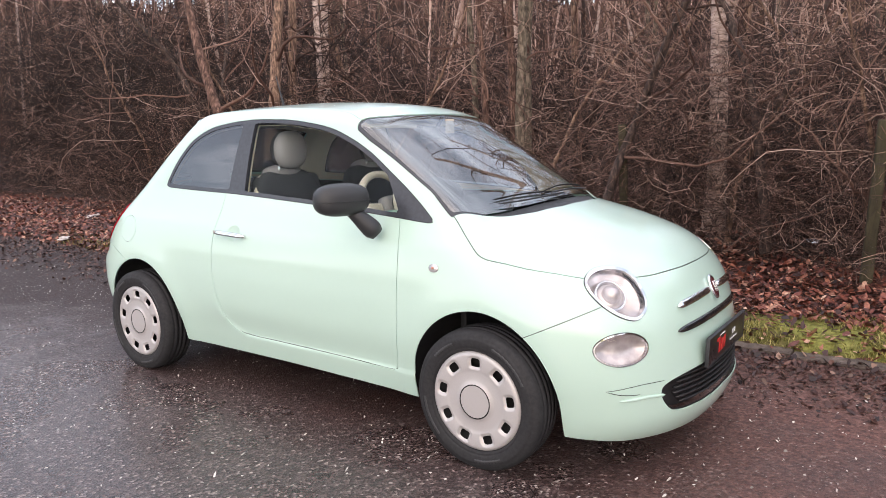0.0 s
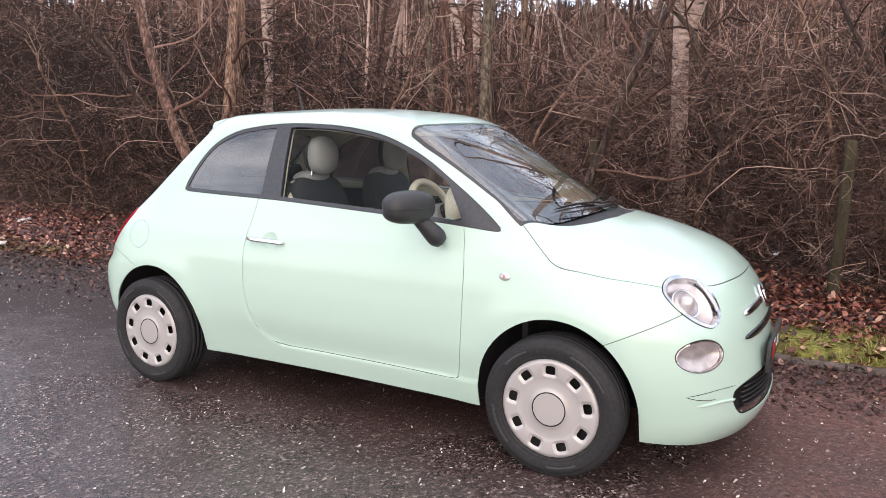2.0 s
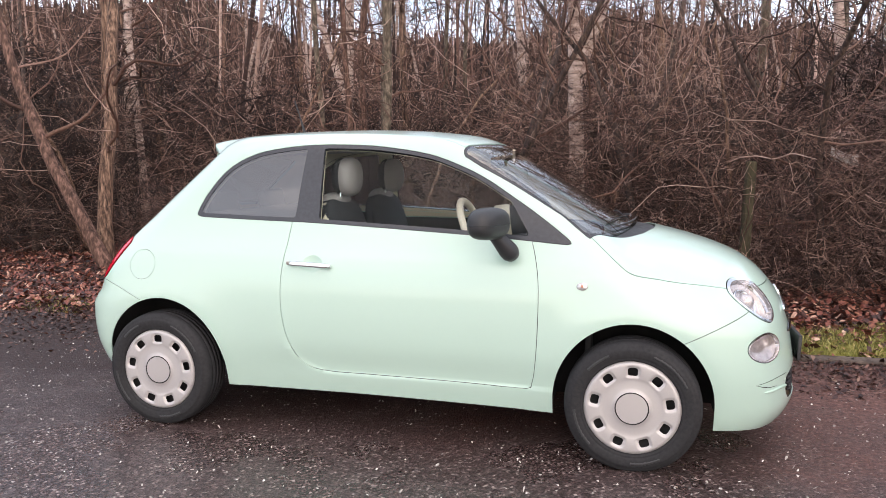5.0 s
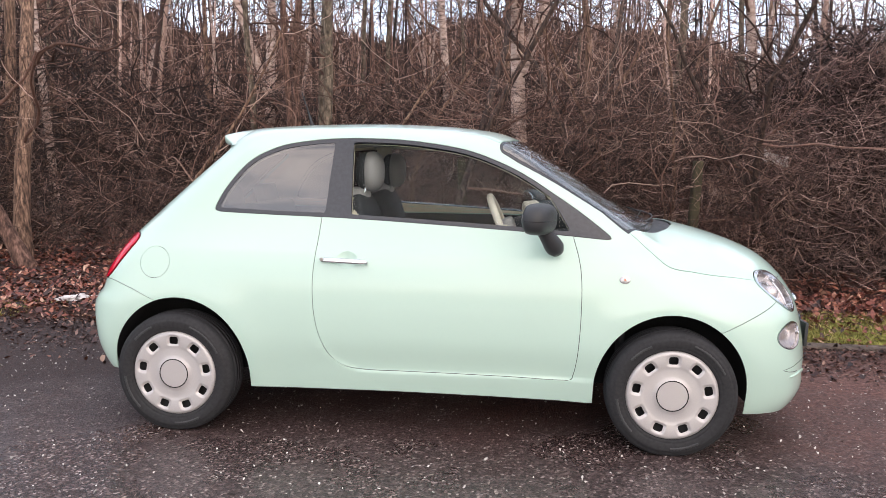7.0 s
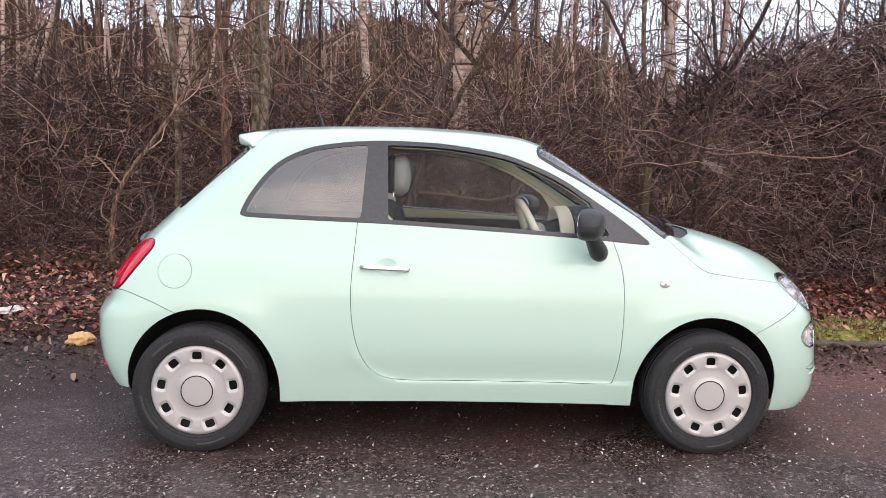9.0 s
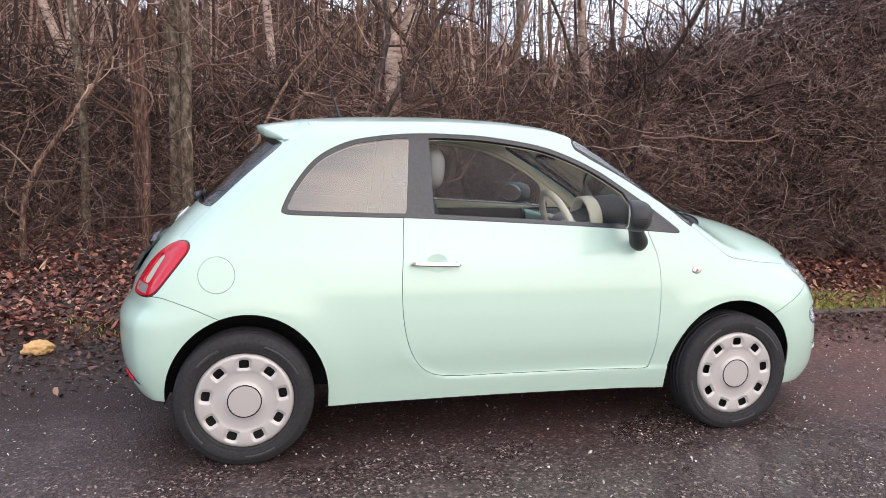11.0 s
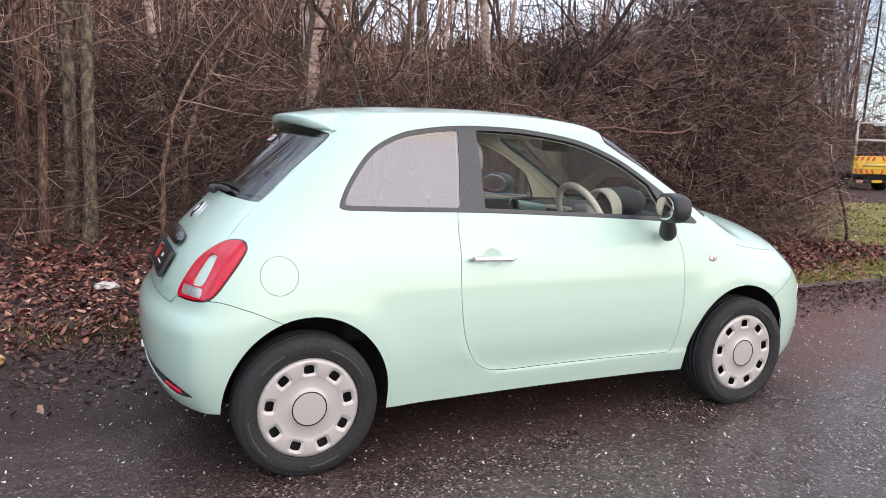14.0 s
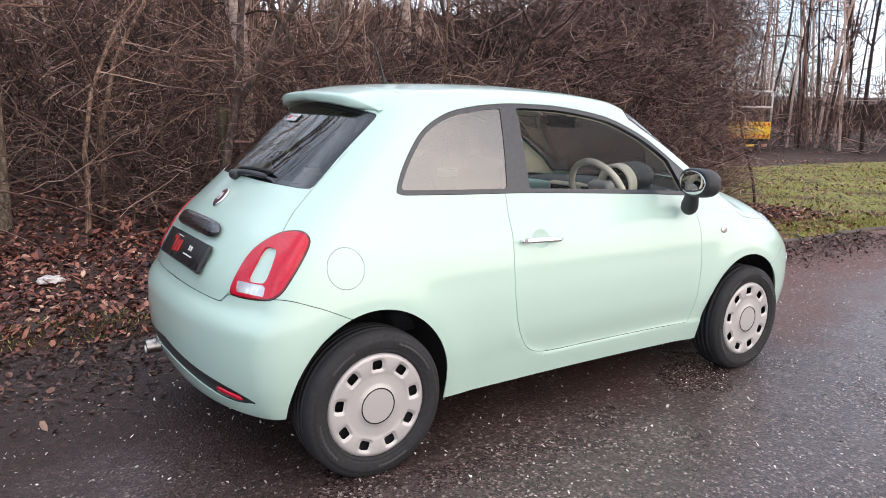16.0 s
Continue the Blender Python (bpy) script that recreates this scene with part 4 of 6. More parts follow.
for k in (-1, 0, 1):
    p = rear_point(k * 0.011, 0.985, 0.0135)
    part("badge_mark", box_bm((0.004, 0.003, 0.036), (0, 0, 0), 0.001), CHROME, rb).matrix_basis = facing(p, normal_of(p))
p = rear_point(0.05, 1.068, 0.012)
rw = part("rear_wiper", ball_bm(0.026, 0.036, 0.022, tuple(p)), PLASTIC, car, "black rear wiper")
bar("wiper_arm", [rear_point(0.05 - t * 0.30, 1.075 + 0.008 * math.sin(t * 2.6), 0.016) for t in np.linspace(0, 1, 12)], 0.011, 0.009, PLASTIC, rw)
bar("wiper_blade", [rear_point(0.10 - t * 0.36, 1.092 + 0.01 * math.sin(t * 2.6), 0.008) for t in np.linspace(0, 1, 14)], 0.006, 0.008, SEAL, rw)
bm = bmesh.new()
rows = []
glass_top = spline([0.0, 0.23, 0.36, 0.42, 0.46], [1.388, 1.374, 1.358, 1.348, 1.332])
for y in np.linspace(-0.455, 0.455, 61):
    q = abs(y) / 0.455
    e = min(1.0, max(0.0, (q - 0.7) / 0.28))
    e = e * e * (3 - 2 * e)
    zb = float(glass_top(abs(y))) + 0.005
    xg = float(rear_point(y, zb)[0])
    back = (0.048 + 0.085 * q ** 2.3) * (1 - e) + (xg + 0.003) * e
    tip = float(ROOF(back)) - 0.05 * (y / 0.54) ** 2 - 0.010 - 0.012 * q ** 4
    tip = tip * (1 - e) + (zb + 0.018) * e
    sink = lambda x: float(top_point(x, y)[2]) + 0.0012 * (1 - e) - 0.003 * e
    xm = max(0.17, back + 0.055)
    mid = (tip + 0.006) * (1 - e) + min(tip + 0.012, sink(back + 0.03)) * e
    sec = [(0.30, sink(0.30) - 0.006), (max(0.235, xm + 0.02), sink(max(0.235, xm + 0.02))), (xm, max(sink(xm), (sink(0.25) + tip + 0.006) / 2) * (1 - e) + sink(xm) * e), (back + 0.03, mid), (back + 0.007, tip + 0.001), (back, tip - 0.006), (back + 0.004, zb + 0.008), (back + 0.01, zb), (xg + 0.03, zb + 0.002)]
    rows.append([bm.verts.new((x, y, z)) for x, z in sec])
for a, b in zip(rows, rows[1:]):
    for i in range(len(a) - 1):
        bm.faces.new((a[i], a[i + 1], b[i + 1], b[i]))
bmesh.ops.recalc_face_normals(bm, faces=bm.faces)
spoiler = part("roof_spoiler", bm, PAINT, car, "mint green roof spoiler lip")
part("washer_jet", ball_bm(0.006, 0.006, 0.004, (0.075, 0.04, float(ROOF(0.075)) - 0.004), 10, 8), SEAL, spoiler)
for s in (-1, 1):
    bar("rear_reflector", [rear_point(s * y, 0.352 - (y - 0.5) * 0.12, 0.002) for y in np.linspace(0.475, 0.60, 12)], 0.011, 0.006, RED, car, "red bumper reflector")
ex = part("exhaust_tip", lathe_bm([(0.0, 0.03), (0.026, 0.03), (0.028, -0.13), (0.031, -0.135), (0.033, -0.13), (0.033, 0.10)], 28, "X"), STEEL, car, "short round steel exhaust tip")
ex.location = (-0.425, 0.44, 0.25)
p = rear_point(0.06, 1.315, 0.003)
stick = part("window_sticker", box_bm((0.115, 0.003, 0.04), (0, 0, 0), 0.001), plain("sticker", (0.62, 0.6, 0.6), rough=0.5), car, "pale window sticker with a red mark")
stick.matrix_basis = facing(p, normal_of(p))
part("sticker_mark", box_bm((0.032, 0.004, 0.02), (-0.032, -0.001, 0.002), 0.001), PLATERED, stick)
part("sticker_bars", box_bm((0.05, 0.004, 0.004), (0.022, -0.001, 0.006), 0.001), plain("grey_print", (0.2, 0.2, 0.2)), stick)
# aerial and front wipers
an = tube("aerial", [(0.46, 0, 1.472), (0.455, 0, 1.49), (0.43, 0, 1.57), (0.40, 0, 1.66)], [0.016, 0.008, 0.0035, 0.003], TRIM, car, "short black roof aerial", 10)
for y0, y1, x0, x1 in ((0.50, -0.10, 2.17, 2.262), (0.02, -0.42, 2.29, 2.19)):
    ys = np.linspace(y0, y1, 14)
    wa = bar("wiper", [top_point(x0 + (x1 - x0) * t + 0.03 * math.sin(t * 3.1), y, 0.014) for t, y in zip(np.linspace(0, 1, 14), ys)], 0.0036, 0.004, PLASTIC, car, "black windscreen wiper")
    bar("wiper_blade", [top_point(x0 + (x1 - x0) * t - 0.03, y, 0.006) for t, y in zip(np.linspace(0.05, 1, 14), ys)], 0.0026, 0.004, SEAL, wa)

# ---- cabin ----
def cushion(name, size, at, mat, parent, label="", bulge=0.03, rot=(0, 0, 0), bevel=0.05):
    bm = box_bm(size, (0, 0, 0), min(bevel, min(size) * 0.45), 4)
    bmesh.ops.transform(bm, matrix=pose(*at, *rot), verts=bm.verts)
    return part(name, bm, mat, parent, label)


for s in (-1, 1):
    seat = new("seat")
    seat.parent = car
    seat["label"] = "charcoal cloth seat with ivory edges and greige headrest"
    seat.location = (0, s * 0.345, 0)
    cushion("seat_base", (0.48, 0.46, 0.16), (1.10, 0, 0.56), SEATDARK, seat)
    lean = pose(0.862, 0, 0.83, 0, -14, 0)
    bm = ball_bm(0.075, 0.23, 0.31, (0, 0, 0), 36, 24, square=0.55)
    bmesh.ops.transform(bm, matrix=lean, verts=bm.verts)
    back = part("seat_back", bm, SEATDARK, seat, "rounded charcoal backrest")
    for q in (-1, 1):
        arc = [lean @ Vector((0.022 - 0.02 * t * t, q * (0.222 - 0.035 * t * t - 0.05 * max(t, 0) ** 4), 0.27 * t)) for t in np.linspace(-0.9, 1.0, 16)]
        tube("side_trim", arc, 0.03, IVORY if q == s else SEATDARK, back, "ivory seat edge" if q == s else "charcoal seat edge", 12)
    bm = ball_bm(0.06, 0.13, 0.05, (0.792, 0, 1.11), 24, 16)
    part("shoulder_trim", bm, GREIGE, back, "greige seat top")
    part("headrest", ball_bm(0.058, 0.102, 0.1, (0.868, 0, 1.238)), GREIGE, seat, "round greige headrest")
    part("headrest_back", ball_bm(0.05, 0.097, 0.096, (0.835, 0, 1.238)), SEATDARK, seat, "charcoal headrest back")
    for q in (-1, 1):
        tube("headrest_post", [(0.83, q * 0.06, 1.08), (0.845, q * 0.06, 1.18)], 0.007, CHROME, seat, sides=10)
bench = cushion("rear_seat", (0.12, 1.08, 0.52), (0.20, 0, 0.80), SEATDARK, car, "charcoal rear seat back", rot=(0, -18, 0))
for s in (-1, 1):
    cushion("rear_headrest", (0.07, 0.25, 0.12), (0.09, s * 0.28, 1.09), SEATDARK, car, "charcoal rear headrest", rot=(0, -15, 0), bevel=0.03)
cushion("rear_base", (0.42, 1.05, 0.14), (0.42, 0, 0.52), SEATDARK, car)
part("cabin_floor", box_bm((1.5, 1.36, 0.04), (1.155, 0, 0.33), 0.01), DASHDARK, car)
part("load_cover", box_bm((0.34, 0.98, 0.02), (-0.05, 0, 0.93), 0.005), DASHDARK, car, "dark load cover")
part("bulkhead", box_bm((0.03, 1.1, 0.5), (2.1, 0, 0.60), 0.005), DASHDARK, car)
# dashboard: a rounded dark top over a mint panel
bm = bmesh.new()
rows = []
for y in np.linspace(-0.595, 0.595, 25):
    e = 0.06 * (abs(y) / 0.595) ** 3
    rows.append([bm.verts.new((x + e * 0.6, y, z - e)) for x, z in ((2.06, 0.975), (1.98, 0.99), (1.85, 1.0), (1.74, 1.0), (1.67, 0.985), (1.645, 0.965), (1.66, 0.945))])
for a, b in zip(rows, rows[1:]):
    for i in range(len(a) - 1):
        bm.faces.new((a[i], a[i + 1], b[i + 1], b[i]))
dash = part("dashboard", bm, DASHDARK, car, "dark dashboard top")
cushion("dash_panel", (0.06, 1.18, 0.17), (1.66, 0, 0.885), MINTGLOSS, dash, "glossy mint dashboard panel", bevel=0.03)
cushion("dash_lower", (0.12, 1.18, 0.28), (1.70, 0, 0.68), DASHDARK, dash, bevel=0.03)
cushion("centre_unit", (0.06, 0.24, 0.2), (1.635, 0, 0.88), IVORYGLOSS, dash, "ivory centre console", bevel=0.025)
part("radio_face", box_bm((0.02, 0.19, 0.07), (1.612, 0, 0.93), 0.008), BLACKGLOSS, dash)
part("glove_vent", lathe_bm([(0.0, 0), (0.04, 0.0), (0.048, -0.012), (0.052, 0.0)], 28, "X"), BLACKGLOSS, dash).location = (1.622, 0.48, 0.93)
bn = part("instrument_hood", lathe_bm([(0.096, 0.022), (0.104, 0.012), (0.106, -0.045), (0.099, -0.053), (0.09, -0.045), (0.088, 0.022)], 44, "X"), IVORYGLOSS, dash, "round ivory instrument hood")
bn.matrix_basis = pose(1.69, -0.345, 1.005, 0, -8, 6)
part("hood_cowl", lathe_bm([(0.095, 0.02), (0.099, 0.05), (0.09, 0.15), (0.05, 0.24), (0.0, 0.26)], 40, "X"), DASHDARK, bn, "dark cowl behind the instruments")
part("instrument_dial", lathe_bm([(0.0, 0.004), (0.086, 0.004), (0.0875, 0.018)], 36, "X"), BLACKGLOSS, bn, "dark instrument face")
# steering wheel
sw = new("steering_wheel")
sw.parent = car
sw["label"] = "ivory steering wheel"
sw.matrix_basis = pose(1.535, -0.345, 0.955, 0, -24, 0)
ring = [(0, 0.182 * math.cos(a), 0.182 * math.sin(a)) for a in np.linspace(0, 2 * math.pi, 48, endpoint=False)]
tube("rim", ring, 0.0175, IVORYGLOSS, sw, "ivory leather rim", 12, True)
cushion("hub", (0.07, 0.15, 0.14), (0.03, 0, -0.015), GREIGE, sw, bevel=0.034)
for a in (math.radians(5), math.radians(175), math.radians(270)):
    b2 = box_bm((0.022, 0.125, 0.045), (0.02, 0.115, 0), 0.01)
    bmesh.ops.transform(b2, matrix=pose(0, 0, 0, math.degrees(a), 0, 0), verts=b2.verts)
    part("spoke", b2, IVORYGLOSS, sw)
part("hub_cap", lathe_bm([(0.0, -0.014), (0.03, -0.013), (0.036, -0.006), (0.037, 0.0)], 28, "X"), PLATERED, sw, "dark red round hub badge")
for q in (-1, 1):
    part("spoke_trim", box_bm((0.008, 0.012, 0.055), (0.001, q * 0.118, 0.002), 0.003), CHROME, sw)
    part("switch_pad", box_bm((0.014, 0.06, 0.05), (0.003, q * 0.085, 0.004), 0.004), BLACKGLOSS, sw, "dark spoke switches")
tube("column", [(0.03, 0, 0), (0.24, 0, -0.02)], 0.045, DASHDARK, sw, sides=14)
rv = cushion("interior_mirror", (0.035, 0.24, 0.065), (1.575, -0.005, 1.315), BLACKGLOSS, car, "black interior mirror", bevel=0.015)
tube("mirror_stalk", [(1.58, 0, 1.34), (1.62, 0, 1.395)], 0.01, PLASTIC, rv)
part("toll_tag", box_bm((0.004, 0.075, 0.07), (1.66, 0.0, 1.345), 0.003), IVORYGLOSS, rv, "pale card behind the windscreen")
for s in (-1, 1):
    cushion("sun_visor", (0.15, 0.36, 0.015), (1.46, s * 0.28, 1.375), IVORY, car, rot=(0, 22, 0), bevel=0.006)
    tube("seat_belt", [side_point(0.76, 1.30, s, -0.05), side_point(0.76, 1.05, s, -0.05), side_point(0.74, 0.6, s, -0.06)], 0.012, SEATDARK, car, "dark seat belt")
# ---- ground, road and verge ----
def quad_mesh(name, verts, quads, smooth=True):
    """A mesh from arrays, for large counts."""
    me = bpy.data.meshes.new(name)
    k = quads.shape[1]
    me.vertices.add(len(verts))
    me.vertices.foreach_set("co", np.ascontiguousarray(verts, np.float32).ravel())
    me.loops.add(quads.size)
    me.loops.foreach_set("vertex_index", np.ascontiguousarray(quads, np.int32).ravel())
    me.polygons.add(len(quads))
    me.polygons.foreach_set("loop_start", np.arange(0, quads.size, k, dtype=np.int32))
    me.polygons.foreach_set("loop_total", np.full(len(quads), k, np.int32))
    me.update(calc_edges=True)
    me.polygons.foreach_set("use_smooth", [smooth] * len(quads))
    return me


def hills(x, y, s, seed=0.0):
    """Cheap smooth noise from sines, about -1 to 1."""
    return (np.sin(x * s + seed) * np.cos(y * s * 1.13 + 1.7 * seed) + 0.5 * np.sin(x * s * 2.3 + y * s * 1.9 + 2.1 + seed) + 0.33 * np.cos(x * s * 4.1 - y * s * 3.7 + seed * 3)) / 1.8


def ground_z(x, y):
    """The height of the land: level with the road's edge, a low verge, then a slow rise far off."""
    x, y = np.asarray(x, float), np.asarray(y, float)
    up = np.clip((y - 1.36) / 0.3, 0, 1)
    up = up * up * (3 - 2 * up)
    z = -0.06 + 0.115 * up + 0.035 * up * hills(x, y, 1.3) + 0.012 * up * hills(x, y, 6.0, 2.0)
    z = z + 0.03 * np.clip(y - 2.0, 0, 6) * (x < 8.5) - 0.006 * np.clip(x - 9, 0, 30) * up
    far = np.hypot(x, y)
    return z + np.where(far > 30, (far - 30) * 0.03, 0) * (y > 0)


def mix_mat(name, layers, rough=(0.55, 0.95), bumps=0.8, bd=0.02, scale=9.0):
    m, n, l, b = material(name)
    f = noise_node(n, l, scale, 6, 0.65)
    l.new(ramp(n, l, f, layers), b.inputs["Base Color"])
    g = noise_node(n, l, scale * 5, 4, 0.6)
    l.new(ramp(n, l, g, [(0.3, (rough[0],) * 3), (0.7, (rough[1],) * 3)]), b.inputs["Roughness"])
    bump(n, l, b, g, bumps, bd)
    return m


def island_mat(name, stops, rough=0.7, spec=0.4, grain=0.0, grain_scale=30):
    """Pieces of one mesh that differ one from another."""
    m, n, l, b = material(name)
    geo = n.new("ShaderNodeNewGeometry")
    col = ramp(n, l, geo.outputs["Random Per Island"], stops)
    if grain:
        f = noise_node(n, l, grain_scale, 4)
        mx = n.new("ShaderNodeMix")
        mx.data_type, mx.blend_type = "RGBA", "MULTIPLY"
        mx.inputs[0].default_value = grain
        l.new(col, mx.inputs[6])
        l.new(ramp(n, l, f, [(0.3, (0.45, 0.42, 0.4)), (0.65, (1.25, 1.2, 1.15))]), mx.inputs[7])
        col = mx.outputs[2]
    l.new(col, b.inputs["Base Color"])
    b.inputs["Roughness"].default_value = rough
    b.inputs["Specular IOR Level"].default_value = spec
    return m


def bark_tone(stops):
    """Winter bark: every colour stop scaled a little darker, green most of all."""
    return [(p, (c[0] * 0.95, c[1] * 0.93, c[2] * 0.98)) for p, c in stops]


def road_mat():
    """Wet worn asphalt: dark binder, pale aggregate, brown silt towards the kerb, damp sheen."""
    m, n, l, b = material("wet_asphalt")
    co = n.new("ShaderNodeTexCoord").outputs["Object"]
    vor = n.new("ShaderNodeTexVoronoi")
    vor.inputs["Scale"].default_value = 95
    l.new(co, vor.inputs["Vector"])
    grit = ramp(n, l, vor.outputs["Color"], [(0.0, (0.014, 0.009, 0.0085)), (0.5, (0.058, 0.038, 0.036)), (0.8, (0.15, 0.106, 0.1)), (0.97, (0.5, 0.42, 0.38))])
    patch = noise_node(n, l, 0.9, 6, 0.6, co)
    sep = n.new("ShaderNodeSeparateXYZ")
    l.new(co, sep.inputs[0])
    # silt: grows towards the kerb, broken up by noise
    add = n.new("ShaderNodeMath")
    add.operation = "MULTIPLY_ADD"
    add.inputs[1].default_value, add.inputs[2].default_value = 0.30, 0.07
    l.new(sep.outputs["Y"], add.inputs[0])
    add2 = n.new("ShaderNodeMath")
    add2.operation = "ADD"
    l.new(add.outputs[0], add2.inputs[0])
    l.new(patch, add2.inputs[1])
    rear = n.new("ShaderNodeMapRange")
    rear.inputs["From Min"].default_value, rear.inputs["From Max"].default_value = 0.6, -1.8
    rear.inputs["To Min"].default_value, rear.inputs["To Max"].default_value = 0.0, 0.17
    l.new(sep.outputs["X"], rear.inputs["Value"])
    add3 = n.new("ShaderNodeMath")
    add3.operation = "ADD"
    l.new(add2.outputs[0], add3.inputs[0])
    l.new(rear.outputs["Result"], add3.inputs[1])
    mask = ramp(n, l, add3.outputs[0], [(0.34, (0, 0, 0)), (0.68, (1, 1, 1))])
    silt_n = noise_node(n, l, 34, 7, 0.78, co)
    silt = ramp(n, l, silt_n, [(0.32, (0.018, 0.0085, 0.0075)), (0.52, (0.145, 0.072, 0.06)), (0.7, (0.34, 0.19, 0.158))])
    # black mulch colour behind the car grades to lighter brown silt before its nose
    dark_mulch = ramp(n, l, silt_n, [(0.34, (0.008, 0.0045, 0.0042)), (0.55, (0.042, 0.023, 0.02)), (0.72, (0.12, 0.068, 0.058))])
    along = n.new("ShaderNodeMapRange")
    along.inputs["From Min"].default_value, along.inputs["From Max"].default_value = 0.2, 3.2
    l.new(sep.outputs["X"], along.inputs["Value"])
    silt_blend = n.new("ShaderNodeMix")
    silt_blend.data_type = "RGBA"
    l.new(along.outputs["Result"], silt_blend.inputs[0])
    l.new(dark_mulch, silt_blend.inputs[6])
    l.new(silt, silt_blend.inputs[7])
    mx = n.new("ShaderNodeMix")
    mx.data_type = "RGBA"
    l.new(mask, mx.inputs[0])
    l.new(grit, mx.inputs[6])
    l.new(silt_blend.outputs[2], mx.inputs[7])
    l.new(mx.outputs[2], b.inputs["Base Color"])
    wet = noise_node(n, l, 1.7, 5, 0.55, co)
    dull = n.new("ShaderNodeMix")
    dull.data_type = "RGBA"
    dull.inputs[7].default_value = (0.62, 0.62, 0.62, 1)
    l.new(mask, dull.inputs[0])
    l.new(ramp(n, l, wet, [(0.35, (0.13,) * 3), (0.62, (0.4,) * 3)]), dull.inputs[6])
    l.new(dull.outputs[2], b.inputs["Roughness"])
    wetness = n.new("ShaderNodeMapRange")
    wetness.inputs["To Min"].default_value, wetness.inputs["To Max"].default_value = 0.42, 0.05
    l.new(mask, wetness.inputs["Value"])
    l.new(wetness.outputs["Result"], b.inputs["Coat Weight"])
    b.inputs["Specular IOR Level"].default_value = 0.4
    b.inputs["Coat Roughness"].default_value = 0.24
    h = n.new("ShaderNodeMath")
    h.operation = "ADD"
    l.new(vor.outputs["Distance"], h.inputs[0])
    l.new(silt_n, h.inputs[1])
    bump(n, l, b, h.outputs[0], 0.7, 0.009)
    return m


def earth_mat():
    m, n, l, b = material("woodland_earth")
    co = n.new("ShaderNodeTexCoord").outputs["Object"]
    f = noise_node(n, l, 7, 7, 0.7, co)
    soil = ramp(n, l, f, [(0.3, (0.018, 0.010, 0.008)), (0.5, (0.05, 0.026, 0.02)), (0.68, (0.10, 0.05, 0.038))])
    g = noise_node(n, l, 22, 5, 0.7, co)
    moss = ramp(n, l, g, [(0.3, (0.07, 0.068, 0.014)), (0.55, (0.25, 0.25, 0.05)), (0.75, (0.44, 0.41, 0.12))])
    sep = n.new("ShaderNodeSeparateXYZ")
    l.new(co, sep.inputs[0])
    broad = noise_node(n, l, 0.75, 5, 0.6, co)
    # moss and thin grass on the open ground past the car's nose
    ma = n.new("ShaderNodeMath")
    ma.operation = "MULTIPLY_ADD"
    ma.inputs[1].default_value, ma.inputs[2].default_value = 0.09, -0.12
    l.new(sep.outputs["X"], ma.inputs[0])
    cl = n.new("ShaderNodeClamp")
    cl.inputs["Min"].default_value, cl.inputs["Max"].default_value = -0.3, 0.25
    l.new(ma.outputs[0], cl.inputs[0])
    fy = n.new("ShaderNodeMath")
    fy.operation = "MULTIPLY_ADD"
    fy.inputs[1].default_value, fy.inputs[2].default_value = -0.9, 1.85
    l.new(sep.outputs["Y"], fy.inputs[0])
    past = n.new("ShaderNodeMath")
    past.operation = "MULTIPLY_ADD"
    past.inputs[1].default_value, past.inputs[2].default_value = 2.0, -16.4
    l.new(sep.outputs["X"], past.inputs[0])
    pc = n.new("ShaderNodeClamp")
    pc.inputs["Min"].default_value, pc.inputs["Max"].default_value = 0.0, 6.0
    l.new(past.outputs[0], pc.inputs[0])
    ft = n.new("ShaderNodeMath")
    ft.operation = "ADD"
    l.new(fy.outputs[0], ft.inputs[0])
    l.new(pc.outputs[0], ft.inputs[1])
    fc = n.new("ShaderNodeClamp")
    fc.inputs["Min"].default_value, fc.inputs["Max"].default_value = -0.6, 0.0
    l.new(ft.outputs[0], fc.inputs[0])
    ay = n.new("ShaderNodeMath")
    ay.operation = "ADD"
    l.new(cl.outputs[0], ay.inputs[0])
    l.new(fc.outputs[0], ay.inputs[1])
    ad = n.new("ShaderNodeMath")
    ad.operation = "ADD"
    l.new(ay.outputs[0], ad.inputs[0])
    l.new(broad, ad.inputs[1])
    mask = ramp(n, l, ad.outputs[0], [(0.56, (0, 0, 0)), (0.70, (1, 1, 1))])
    mx = n.new("ShaderNodeMix")
    mx.data_type = "RGBA"
    l.new(mask, mx.inputs[0])
    l.new(soil, mx.inputs[6])
    l.new(moss, mx.inputs[7])
    l.new(mx.outputs[2], b.inputs["Base Color"])
    b.inputs["Roughness"].default_value = 0.85
    bump(n, l, b, g, 0.9, 0.03)
    return m


ASPHALT, EARTH = road_mat(), earth_mat()
rng = np.random.default_rng(11)
gx = np.concatenate([-np.geomspace(330, 14, 26), np.arange(-13.5, 15, 0.22), np.geomspace(15.5, 330, 26)])
gy = np.concatenate([-np.geomspace(330, 10, 16), np.arange(-9, 1.2, 1.0), np.arange(1.22, 5.5, 0.13), np.arange(5.6, 12, 0.5), np.geomspace(12.5, 330, 24)])
X, Y = np.meshgrid(gx, gy, indexing="ij")
idx = np.arange(X.size).reshape(X.shape)
ground = obj("ground", quad_mesh("ground", np.stack([X, Y, ground_z(X, Y)], -1).reshape(-1, 3), np.stack([idx[:-1, :-1], idx[1:, :-1], idx[1:, 1:], idx[:-1, 1:]], -1).reshape(-1, 4)), EARTH)
tagged(ground, "brown woodland earth with moss and thin grass", "ground", kind="structure")
bm = bmesh.new()
